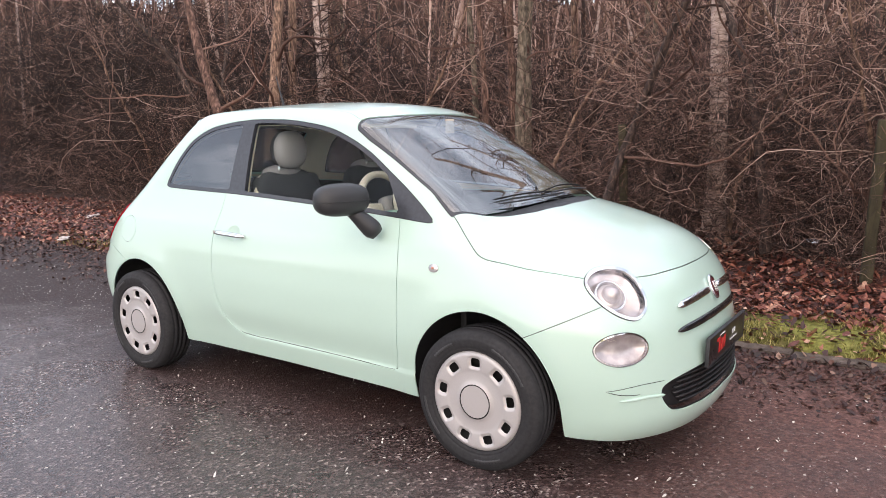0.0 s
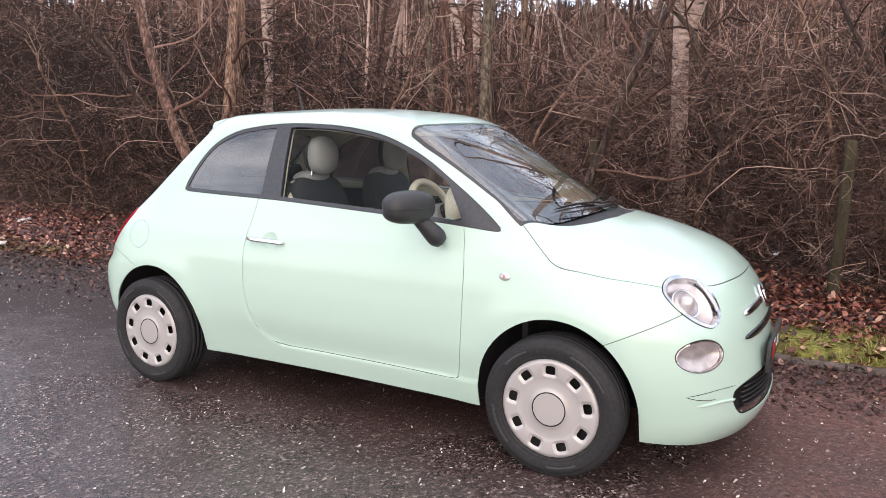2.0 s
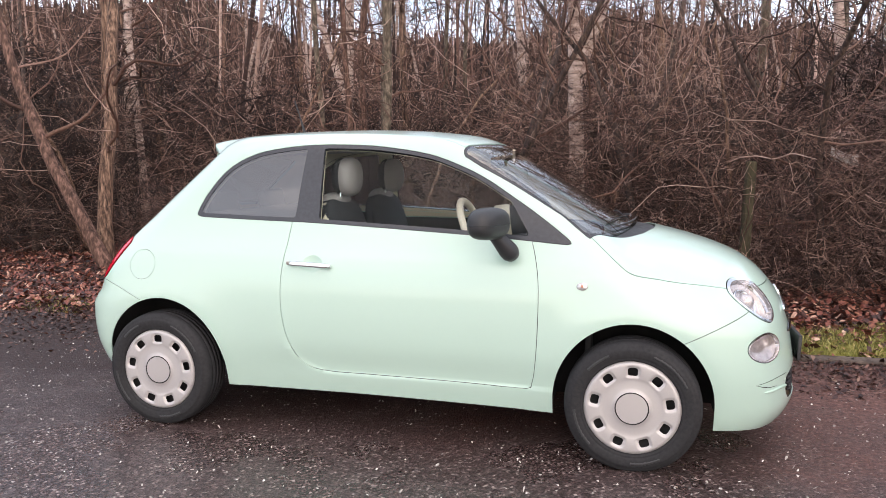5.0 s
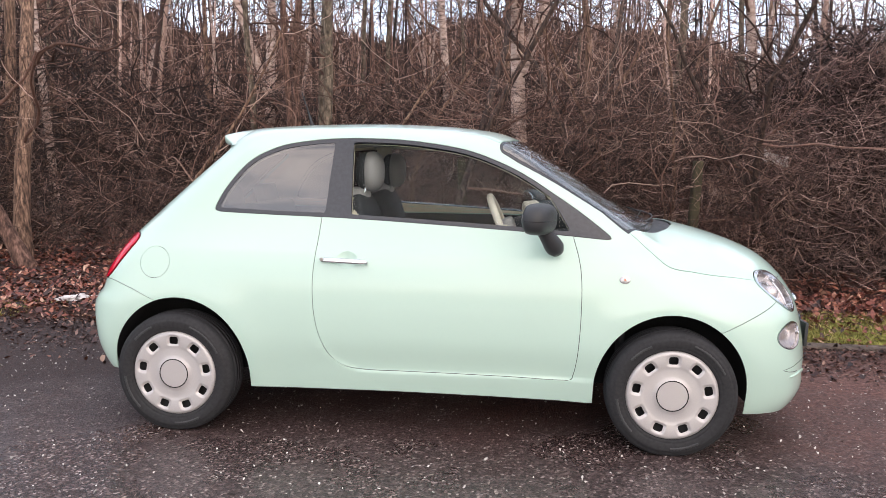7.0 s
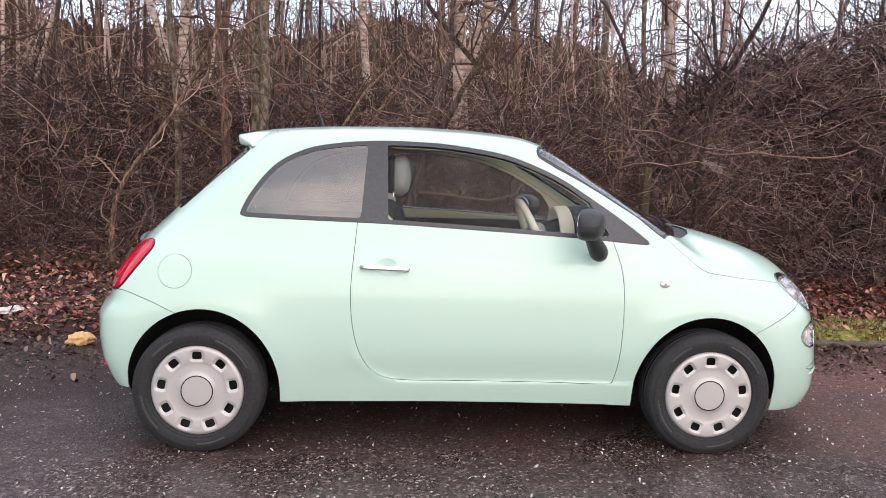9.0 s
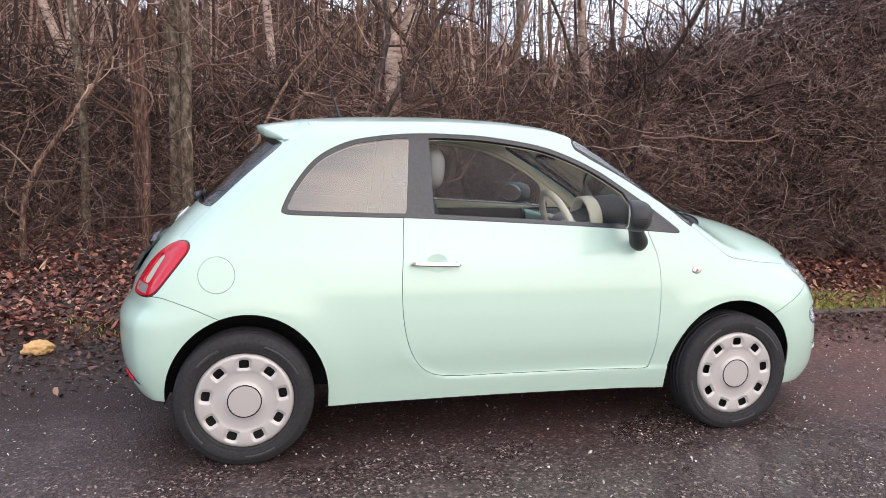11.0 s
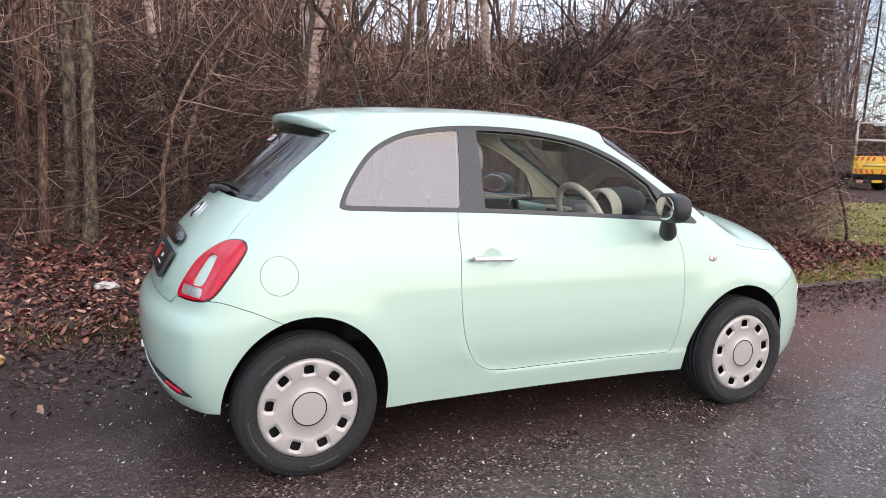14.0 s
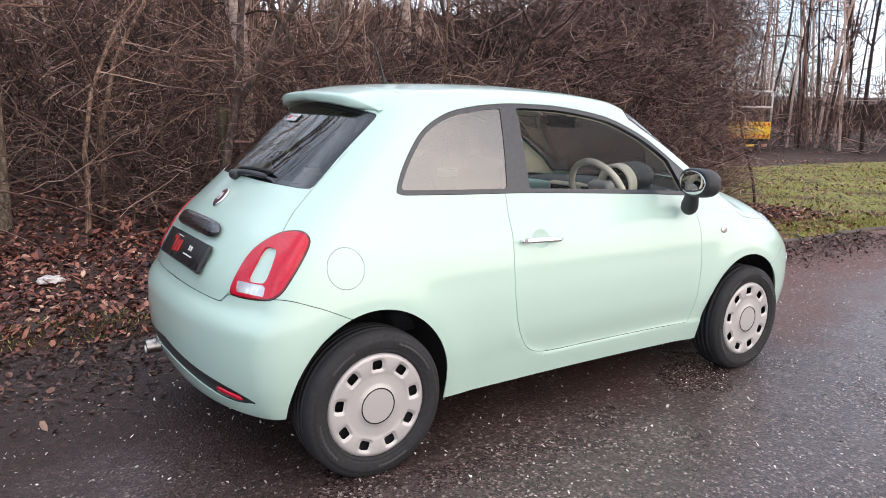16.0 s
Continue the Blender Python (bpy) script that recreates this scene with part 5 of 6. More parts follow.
ry = [-7.0, -5.5, -4.0, -2.5, -1.2, 0.0, 0.9, 1.40]
rz = [0.0, 0.0, 0.0, 0.0, 0.0, 0.0, -0.004, -0.012]
rows = [[bm.verts.new((x, y, z)) for y, z in zip(ry, rz)] for x in np.linspace(-80, 60, 141)]
for a, b in zip(rows, rows[1:]):
    for j in range(len(ry) - 1):
        bm.faces.new((a[j], b[j], b[j + 1], a[j + 1]))
road = tagged(part("road", bm, ASPHALT), "wet dark asphalt road with brown silt near the kerb", "road", kind="structure")
CONCRETE = mix_mat("mossy_concrete", [(0.3, (0.035, 0.024, 0.019)), (0.52, (0.10, 0.075, 0.06)), (0.7, (0.2, 0.155, 0.125))], scale=12, bd=0.004)
kerb = tagged(new("kerb"), "low worn concrete kerb beside the road", "kerb", kind="structure")
bm = box_bm((0.895, 0.125, 0.14), (0, 0, 0), 0.014, 2)
stone_me = bpy.data.meshes.new("kerb_stone")
bm.to_mesh(stone_me)
bm.free()
stone_me.materials.append(CONCRETE)
for i in range(30):
    o = new("kerb_stone", stone_me)
    o.parent = kerb
    o.matrix_basis = pose(-6.4 + 0.9 * i, 1.455 + rng.normal(0, 0.006), -0.060 - (0.034 if i < 8 else 0) + rng.normal(0, 0.006), rng.normal(0, 1.2), rng.normal(0, 0.5), rng.normal(0, 0.5))

# ---- twigs, leaves and grass ----
def unit(v):
    return v / (np.linalg.norm(v, axis=-1, keepdims=True) + 1e-12)


def twig_arrays(start, heading, length, radius, k=4, curl=0.35, droop=0.0, seed=0, sides=3):
    """Many thin bent stems at once."""
    r = np.random.default_rng(seed)
    n = len(start)
    d = unit(np.asarray(heading, float))
    pts = [np.asarray(start, float)]
    step = np.asarray(length)[:, None] / (k - 1)
    for _ in range(k - 1):
        d = unit(d + r.normal(0, curl, (n, 3)) + np.array([0, 0, -droop]))
        pts.append(pts[-1] + d * step)
    p = np.stack(pts, 1)
    t = unit(np.gradient(p, axis=1))
    ref = np.where(np.abs(t[..., 2:3]) > 0.85, np.array([1.0, 0, 0]), np.array([0, 0, 1.0]))
    u = unit(np.cross(t, ref))
    v = np.cross(t, u)
    rad = np.asarray(radius)[:, None] * np.linspace(1, 0.35, k)[None]
    a = np.arange(sides) * 2 * np.pi / sides
    vs = p[:, :, None] + rad[..., None, None] * (np.cos(a)[:, None] * u[:, :, None] + np.sin(a)[:, None] * v[:, :, None])
    base = (np.arange(n) * k * sides)[:, None, None] + (np.arange(k - 1) * sides)[None, :, None]
    s0 = np.arange(sides)[None, None]
    s1 = (s0 + 1) % sides
    q = np.stack([base + s0, base + s1, base + s1 + sides, base + s0 + sides], -1).reshape(-1, 4)
    return vs.reshape(-1, 3), q, p


def join(arrays):
    vs, qs, off = [], [], 0
    for v, q in arrays:
        vs.append(v)
        qs.append(q + off)
        off += len(v)
    return np.concatenate(vs), np.concatenate(qs)


TWIG = island_mat("brown_twigs", bark_tone([(0.0, (0.016, 0.0095, 0.0085)), (0.5, (0.07, 0.041, 0.032)), (0.75, (0.27, 0.16, 0.115)), (1.0, (0.78, 0.58, 0.46))]), 0.75)
HEDGETWIG = island_mat("hedge_twigs", bark_tone([(0.0, (0.05, 0.03, 0.027)), (0.5, (0.17, 0.105, 0.09)), (0.84, (0.38, 0.25, 0.21)), (1.0, (0.78, 0.6, 0.5))]), 0.75)
DARKTWIG = island_mat("dark_hedge_twigs", bark_tone([(0.0, (0.014, 0.008, 0.007)), (0.55, (0.06, 0.034, 0.026)), (0.84, (0.24, 0.13, 0.095)), (1.0, (0.78, 0.57, 0.44))]), 0.75)
# darker copy of DARKTWIG: the scrub's shadow is put into its colour
SHADETWIG = island_mat("shadow_dark_scrub_twigs", [(0.0, (0.009, 0.005, 0.004)), (0.7, (0.028, 0.0155, 0.012)), (0.9, (0.09, 0.054, 0.04)), (1.0, (0.4, 0.28, 0.21))], 0.75)
# near-black stem colour that stands for shade between the twigs
CORETWIG = island_mat("shade_toned_stems", [(0.0, (0.008, 0.004, 0.004)), (0.6, (0.026, 0.013, 0.010)), (1.0, (0.07, 0.038, 0.03))], 0.8)
BRAMBLE = island_mat("bramble_stems", bark_tone([(0.0, (0.01, 0.0055, 0.005)), (0.6, (0.04, 0.021, 0.016)), (0.86, (0.17, 0.09, 0.066)), (1.0, (0.66, 0.46, 0.35))]), 0.75)
LEAF = island_mat("fallen_leaves", [(0.0, (0.013, 0.0055, 0.0045)), (0.3, (0.075, 0.022, 0.016)), (0.62, (0.2, 0.06, 0.041)), (0.88, (0.36, 0.155, 0.1)), (1.0, (0.62, 0.43, 0.32))], 0.5, 0.5, 0.8, 60)
MULCH = island_mat("wet_mulch", [(0.0, (0.012, 0.005, 0.0045)), (0.5, (0.05, 0.019, 0.015)), (0.9, (0.15, 0.07, 0.05)), (1.0, (0.3, 0.2, 0.15))], 0.4)
GRASS = island_mat("thin_grass", [(0.0, (0.08, 0.085, 0.016)), (0.5, (0.24, 0.23, 0.05)), (1.0, (0.5, 0.43, 0.18))], 0.6)


def dir_random(n, r, up=0.3, flat=1.0):
    a = r.uniform(0, 2 * np.pi, n)
    return unit(np.stack([np.cos(a) * flat, np.sin(a) * flat, r.normal(up, 0.6, n)], -1))


def bramble(name, n, xr, yfront, depth, height, label, mat, seed, lrange=(0.3, 0.9), rad=(0.0016, 0.0042), up=0.35, curl=0.4, tips=1, fill=1.25, tip_k=3, thin=None):
    """A mass of tangled stems standing on the ground, thin above."""
    r = np.random.default_rng(seed)
    x = r.uniform(*xr, n)
    if thin is not None:
        x = x[r.random(n) < thin(x)]
        n = len(x)
    y = yfront(x) + depth * r.beta(1.1, 1.6, n)
    z = ground_z(x, y) + height(x, y) * r.beta(1.0, fill, n)
    L = r.uniform(*lrange, n)
    R = r.uniform(*rad, n)
    v, q, p = twig_arrays(np.stack([x, y, z], -1), dir_random(n, r, up), L, R, 4, curl, 0.12, seed)
    sets = [(v, q)]
    for k in range(tips):
        m = n
        i = np.arange(n)
        st = p[i, 1 + k % 2]
        v2, q2, _ = twig_arrays(st, dir_random(m, r, 0.2), L * r.uniform(0.25, 0.6, m), R * 0.6, tip_k, 0.35, 0.05, seed + 50 + k)
        sets.append((v2, q2))
    vs, qs = join(sets)
    vs[:, 2] = np.maximum(vs[:, 2], 0.02)
    return tagged(obj(name, quad_mesh(name, vs, qs), mat), label, "undergrowth", kind="stuff")


front = lambda x: 3.35 + 0.28 * np.sin(x * 1.1) + 0.2 * np.sin(x * 2.7 + 1) + np.clip((-3 - x) * 0.05, 0, 0.6) + 0.8 * np.exp(-((x + 0.6) / 1.6) ** 2)
low_h = lambda x, y: 1.15 + 0.35 * hills(x, y, 0.9, 1.0) + 0.35 * np.clip((-3.5 - x) / 2, 0, 1)
glade = lambda x: 1 - 0.72 * np.exp(-((x + 1.2) / 1.7) ** 4)
bramble("bramble_thicket", 10500, (-15, 4.4), front, 3.4, low_h, "tangled red-brown bare brambles along the wood", BRAMBLE, 21, rad=(0.0013, 0.0036), up=0.25, thin=glade)
bramble("dense_scrub", 8500, (-16, -4.6), lambda x: front(x) + 0.5, 2.6, lambda x, y: 2.3 + 0.5 * hills(x, y, 0.8) + 1.6 * np.clip((-7.5 - x) / 2, 0, 1), "dense bare scrub at the wood's edge, shadow put in its colour", SHADETWIG, 22, (0.35, 1.1), (0.0022, 0.0066), up=0.5, tip_k=2)
bramble("mid_scrub", 6500, (-5, 4.0), lambda x: front(x) + 1.6 + 1.3 * np.exp(-((x + 1.2) / 1.7) ** 4), 3.2, lambda x, y: 2.1 + 0.4 * hills(x, y, 0.9, 5.0), "bare brown undergrowth between the trees", DARKTWIG, 24, (0.35, 1.1), (0.002, 0.0057), 0.5, fill=1.0, tip_k=2)
hedge_front = lambda x: 3.4 + 0.12 * np.sin(x * 2.1) - 0.45 * np.clip((x - 5.2) / 1.5, 0, 1) + 0.7 * np.clip((x - 7.8), 0, 1)
hedge_h = lambda x, y: (2.7 + 1.7 * np.clip((x - 6.2) / 1.6, 0, 1) + 0.3 * hills(x, y, 1.1, 3.0)) * np.clip((x - 2.9) / 2.0, 0.25, 1)
bramble("dense_hedge", 17500, (3.3, 8.7), hedge_front, 2.6, hedge_h, "dense dark brown leafless hedge of fine twigs", HEDGETWIG, 23, (0.18, 0.62), (0.0016, 0.0042), 0.35, 0.55, fill=1.0, tip_k=2)

bramble("hedge_end", 6500, (7.0, 8.6), lambda x: hedge_front(x) + 0.05, 2.2, lambda x, y: 4.4 + 0.3 * hills(x, y, 1.1, 3.0), "dense dark end of the leafless hedge", HEDGETWIG, 26, (0.25, 0.7), (0.0022, 0.0056), 0.35, 0.45, fill=0.8, tip_k=2)

bramble("front_brush", 6800, (0.5, 4.3), lambda x: front(x) + 0.05, 1.7, lambda x, y: 1.75 + 0.35 * hills(x, y, 1.2, 2.0), "fine tangled bare brush before the birches", DARKTWIG, 27, (0.18, 0.55), (0.0012, 0.0034), 0.3, 0.6, fill=0.95, tip_k=3)
# added inner stems block the sky and carry the inner shade in their colour
bramble("hedge_heart", 3600, (3.9, 8.3), lambda x: hedge_front(x) + 0.75, 2.0, lambda x, y: hedge_h(x, y) * 0.92, "crowded stems coloured dark for shade in the hedge's heart", CORETWIG, 28, (0.5, 1.2), (0.006, 0.014), 0.9, 0.2, fill=1.0, tip_k=2)
bramble("wood_heart", 5000, (-17, 4.2), lambda x: front(x) + 2.2 + 1.6 * np.exp(-((x + 1.2) / 1.7) ** 4), 3.6, lambda x, y: 2.0 + 0.5 * hills(x, y, 0.7, 6.0) + 1.3 * np.clip((-4 - x) / 2, 0, 1), "crowded stems coloured dark for shade inside the wood", CORETWIG, 29, (0.5, 1.3), (0.006, 0.016), 0.9, 0.22, fill=1.0, tip_k=2)

# leaves lie on verge, earth and the road's edge
def leaf_litter(name, n, place, size, mat, label, seed, lift=0.012):
    r = np.random.default_rng(seed)
    x, y, z0 = place(r, n)
    s = r.uniform(*size, n)
    a = r.uniform(0, 2 * np.pi, n)
    tilt = r.normal(0, 0.38, (n, 2))
    bend = r.uniform(-0.25, 0.45, n)
    # a leaf: stalk end, four edge points, tip, folded along the rib
    shape = np.array([(-0.5, 0.0), (-0.18, 0.30), (0.22, 0.26), (0.55, 0.0), (0.2, -0.27), (-0.2, -0.29)])
    shape = shape[None] * (1 + r.normal(0, 0.26, (n, 6, 1))) * r.uniform(0.75, 1.3, (n, 1, 2))
    lx, ly = shape[..., 0] * s[:, None], shape[..., 1] * s[:, None]
    lz = np.abs(shape[..., 1]) * bend[:, None] * s[:, None] * 1.3 + shape[..., 0] ** 2 * bend[:, None] * s[:, None] * 0.5
    lz = lz + lx * tilt[:, :1] + ly * tilt[:, 1:]
    lz = lz - lz.min(1, keepdims=True)
    c, sn = np.cos(a)[:, None], np.sin(a)[:, None]
    vs = np.stack([x[:, None] + lx * c - ly * sn, y[:, None] + lx * sn + ly * c, z0[:, None] + lift * r.random(n)[:, None] + lz], -1).reshape(-1, 3)
    b = (np.arange(n) * 6)[:, None]
    q = np.concatenate([b + np.array([[0, 3, 2, 1]]), b + np.array([[0, 5, 4, 3]])])
    return tagged(obj(name, quad_mesh(name, vs, q, False), mat), label, "leaf litter", kind="stuff")


def verge_place(r, n):
    x = r.uniform(-13, 8.2, n)
    y = 1.38 + 2.9 * r.beta(1.0, 1.3, n)
    keep = r.random(n) < np.where(x > 2.6, 0.6 + 0.36 * (y > 2.1), 1.0)
    x = np.where(keep, x, r.uniform(-11, 2.4, n))
    return x, y, ground_z(x, y) + 0.004


def edge_place(r, n):
    x = np.concatenate([r.uniform(-9, 0.2, n // 2), r.uniform(0.2, 8, n - n // 2)])
    y = 1.42 - 1.25 * r.beta(0.9, 2.0, n) * np.where(x < 0.2, 1.0, 0.8)
    return x, y, np.full(n, -0.004)


leaf_litter("leaf_litter", 56000, verge_place, (0.018, 0.055), LEAF, "thick red-brown fallen leaves on the verge", 31)
leaf_litter("wood_floor_leaves", 12000, lambda r, n: (lambda x, y: (x, y, ground_z(x, y) + 0.004))(r.uniform(-6.5, 2.2, n), 3.4 + 6.0 * r.beta(1.0, 1.5, n)), (0.03, 0.075), LEAF, "brown leaves on the floor of the wood", 37, 0.02)
leaf_litter("thicket_leaves", 9000, lambda r, n: (lambda x, y: (x, y, ground_z(x, y) + 0.004))(r.uniform(2.3, 8.6, n), 1.95 + 2.3 * r.beta(1.0, 1.4, n)), (0.025, 0.06), LEAF, "piled brown leaves under the hedge", 36, 0.03)
leaf_litter("wet_leaves", 9000, edge_place, (0.014, 0.044), MULCH, "wet leaf scraps along the road's edge", 32, 0.004)
leaf_litter("far_leaves", 11000, lambda r, n: (lambda x, y: (x, y, ground_z(x, y) + 0.004))(8 + 18 * r.beta(1, 1.4, n), 1.6 + 9 * r.beta(1.0, 1.3, n)), (0.025, 0.065), LEAF, "fallen leaves on the open ground", 33)
CRUMB = island_mat("road_crumbs", [(0.0, (0.02, 0.011, 0.009)), (0.6, (0.06, 0.032, 0.025)), (1.0, (0.14, 0.09, 0.07))], 0.6)
leaf_litter("leaf_crumbs", 20000, edge_place, (0.008, 0.022), CRUMB, "dark crumbled leaf mulch on the road's edge", 34, 0.003)
CHIP = island_mat("pale_chips", [(0.0, (0.22, 0.2, 0.18)), (0.6, (0.5, 0.47, 0.43)), (1.0, (0.8, 0.78, 0.74))], 0.45)


def road_place(r, n):
    x, y = r.uniform(-6, 7, n), -3.0 + 3.9 * r.beta(2.0, 1.3, n)
    return x, y, np.zeros(n)


leaf_litter("stone_chips", 9000, road_place, (0.004, 0.014), CHIP, "pale stone chips scattered on the road", 35, 0.001)


def blades(name, n, place, hgt, label, seed):
    r = np.random.default_rng(seed)
    x, y = place(r, n)
    z = ground_z(x, y)
    a, h = r.uniform(0, 2 * np.pi, n), r.uniform(*hgt, n)
    w = 0.0022 + 0.002 * r.random(n)
    lean = r.normal(0, 0.6, (n, 2)) * h[:, None]
    c, s = np.cos(a) * w, np.sin(a) * w
    base = np.stack([x, y, z], -1)
    side = np.stack([c, s, 0 * c], -1)
    mid = base + np.stack([lean[:, 0] * 0.4, lean[:, 1] * 0.4, h * 0.6], -1)
    tip = base + np.stack([lean[:, 0], lean[:, 1], h], -1)
    vs = np.stack([base - side, base + side, mid + side * 0.8, mid - side * 0.8, tip + side * 0.15, tip - side * 0.15], 1).reshape(-1, 3)
    b = (np.arange(n) * 6)[:, None]
    q = np.concatenate([b + np.array([[0, 1, 2, 3]]), b + np.array([[3, 2, 4, 5]])])
    return tagged(obj(name, quad_mesh(name, vs, q), GRASS), label, "grass", kind="stuff")


def tufts(r, n, xr, yr, s, cut_at):
    x, y = r.uniform(*xr, n * 3), r.uniform(*yr, n * 3)
    ok = np.where(hills(x, y, s, 4.0) + r.normal(0, 0.15, n * 3) > cut_at)[0][:n]
    return x[ok], y[ok]


def blades_in(name, n, xr, yr, s, cut_at, hgt, label, seed):
    x, y = tufts(np.random.default_rng(seed + 900), n, xr, yr, s, cut_at)
    blades(name, len(x), lambda r, m: (x, y), hgt, label, seed)


blades_in("verge_grass", 13000, (2.3, 9.0), (1.50, 2.2), 2.3, -0.1, (0.015, 0.05), "short yellow-green mossy grass behind the kerb", 41)
blades_in("kerb_moss", 2600, (-6, 2.3), (1.48, 1.85), 3.1, 0.1, (0.012, 0.035), "sparse moss and grass behind the kerb", 42)
blades_in("open_grass", 11000, (8.0, 20.0), (1.6, 7.5), 0.9, -0.1, (0.03, 0.09), "patchy yellow-green grass on open ground", 43)
# ---- trees and shrubs ----
def bark_mat(name, stops, stretch, rough=0.85, bd=0.012):
    m, n, l, b = material(name)
    co = n.new("ShaderNodeTexCoord").outputs["Object"]
    mp = n.new("ShaderNodeMapping")
    mp.inputs["Scale"].default_value = stretch
    l.new(co, mp.inputs[0])
    f = noise_node(n, l, 1.0, 6, 0.65, mp.outputs[0])
    l.new(ramp(n, l, f, stops), b.inputs["Base Color"])
    b.inputs["Roughness"].default_value = rough
    bump(n, l, b, f, 0.9, bd)
    return m


OAK = bark_mat("ridged_brown_bark", [(0.36, (0.03, 0.018, 0.013)), (0.5, (0.16, 0.095, 0.065)), (0.66, (0.40, 0.26, 0.18))], (38, 38, 6))
BIRCH = bark_mat("birch_bark", [(0.38, (0.04, 0.03, 0.028)), (0.43, (0.34, 0.24, 0.2)), (0.6, (0.62, 0.48, 0.41)), (0.8, (0.76, 0.64, 0.56))], (7, 7, 22), 0.7, 0.004)
MOSSY = bark_mat("mossy_grey_bark", [(0.34, (0.028, 0.02, 0.014)), (0.5, (0.12, 0.095, 0.068)), (0.68, (0.30, 0.24, 0.18))], (22, 22, 9))
BRANCH = island_mat("branch_bark", bark_tone([(0.0, (0.03, 0.017, 0.013)), (0.5, (0.13, 0.075, 0.055)), (0.85, (0.30, 0.19, 0.145)), (1.0, (0.55, 0.40, 0.32))]), 0.8, 0.3, 0.5, 40)


def grow(start, heading, length, radius, r, n=7, curl=0.16, rise=0.0):
    d = np.array(heading, float)
    d /= np.linalg.norm(d)
    p = [np.array(start, float)]
    for _ in range(n - 1):
        d = d + r.normal(0, curl, 3) + np.array([0, 0, rise])
        d /= np.linalg.norm(d)
        p.append(p[-1] + d * length / (n - 1))
    return np.array(p), radius * np.linspace(1, 0.3, n) ** 0.8


def tubes_mesh(name, tubes):
    vs, quads, off = [], [], 0
    for p, rad, sides in tubes:
        v, _ = tube_data(p, rad, sides, faces=False)
        vs.append(v)
        i, k = np.arange(len(p) - 1)[:, None] * sides, np.arange(sides)[None]
        m = (k + 1) % sides
        quads.append(np.stack([i + k, i + m, i + sides + m, i + sides + k], -1).reshape(-1, 4) + off)
        off += len(v)
    return quad_mesh(name, np.concatenate(vs), np.concatenate(quads))


def limbs_of(p, rad, r, count, lo, hi, spread, length, depth, out, sides=5, rise=0.02, pull=(0, 0, 0)):
    """Side limbs along a stem, each with its own side twigs."""
    for i in range(count):
        t = lo + (hi - lo) * (i + r.random()) / count
        k = t * (len(p) - 1)
        j = min(int(k), len(p) - 2)
        at = p[j] + (p[j + 1] - p[j]) * (k - j)
        axis = unit(p[j + 1] - p[j])
        side = unit(np.cross(axis, r.normal(0, 1, 3)))
        head = unit(axis * (1 - spread) + side * spread + np.array(pull))
        L = length * r.uniform(0.55, 1.2) * (1.15 - 0.6 * t)
        R = max(rad[j] * r.uniform(0.24, 0.42), 0.0018)
        q, qr = grow(at, head, L, R, r, 9 if depth else 6, 0.27, rise)
        out.append((q, qr, sides if depth else 3))
        if depth:
            limbs_of(q, qr, r, r.integers(4, 8), 0.2, 0.97, 0.62, L * 0.5, depth - 1, out, 4, rise, (0, 0, 0))


def tree_meshes(seed, height, radius, limbs, low, lean=(0, 0), depth=2, wiggle=0.05, limb_len=1.6, fork=False):
    """A leafless tree: one mesh for trunk and fork, one for all its limbs."""
    r = np.random.default_rng(seed)
    p, rad = grow((0, 0, -0.15), (lean[0], lean[1], 1), height, radius, r, 12, wiggle)
    rad = radius * np.linspace(1, 0.35, 12)
    rad[0] *= 1.35
    trunk = [(p, rad, 12)]
    if fork:
        q, qr = grow(p[3], (0.28, -0.1, 1), height * 0.7, radius * 0.7, r, 9, wiggle)
        trunk.append((q, qr, 10))
    crown = []
    limbs_of(p, rad, r, limbs, low, 0.98, 0.72, limb_len, depth, crown, 6)
    if fork:
        limbs_of(q, qr, r, limbs // 2, 0.15, 0.98, 0.72, limb_len * 0.8, depth, crown, 6)
    return tubes_mesh("trunk", trunk), tubes_mesh("crown", crown)


def plant_tree(meshes, bark, label, x, y, rz=0.0, size=1.0, group="trees of the wood"):
    t = thing("tree", label, "tree", (x, y, float(ground_z(x, y)) - 0.02), rz, group)
    t.scale = (size,) * 3
    for name, me, mat in (("trunk", meshes[0], bark), ("crown", meshes[1], BRANCH)):
        if not me.materials:
            me.materials.append(mat)
        o = new(name, me)
        o.material_slots[0].link = "OBJECT"
        o.material_slots[0].material = mat
        o.parent = t
    return t


birch_a = tree_meshes(1, 8.5, 0.105, 8, 0.3, (0.02, 0.0), 2, 0.03, 1.7, True)
birch_b = tree_meshes(2, 9.0, 0.075, 9, 0.28, (0.02, 0.02), 2, 0.03, 1.3)
oak_a = tree_meshes(3, 7.0, 0.095, 11, 0.2, (0.05, 0.0), 2, 0.05, 1.9)
oak_b = tree_meshes(4, 7.5, 0.085, 11, 0.2, (-0.05, 0.05), 2, 0.06, 1.6)
mossy_a = tree_meshes(5, 8.5, 0.07, 11, 0.22, (0.02, 0.0), 2, 0.035, 1.4)
slim_a = tree_meshes(6, 10.0, 0.05, 12, 0.2, (0.0, 0.03), 1, 0.05, 1.2)
slim_b = tree_meshes(7, 9.5, 0.06, 13, 0.15, (0.04, -0.03), 1, 0.06, 1.4)
slim_c = tree_meshes(8, 10.0, 0.042, 11, 0.22, (-0.04, 0.0), 1, 0.05, 1.1)
slim_d = tree_meshes(9, 11.0, 0.07, 13, 0.2, (0.0, 0.0), 1, 0.04, 1.5)
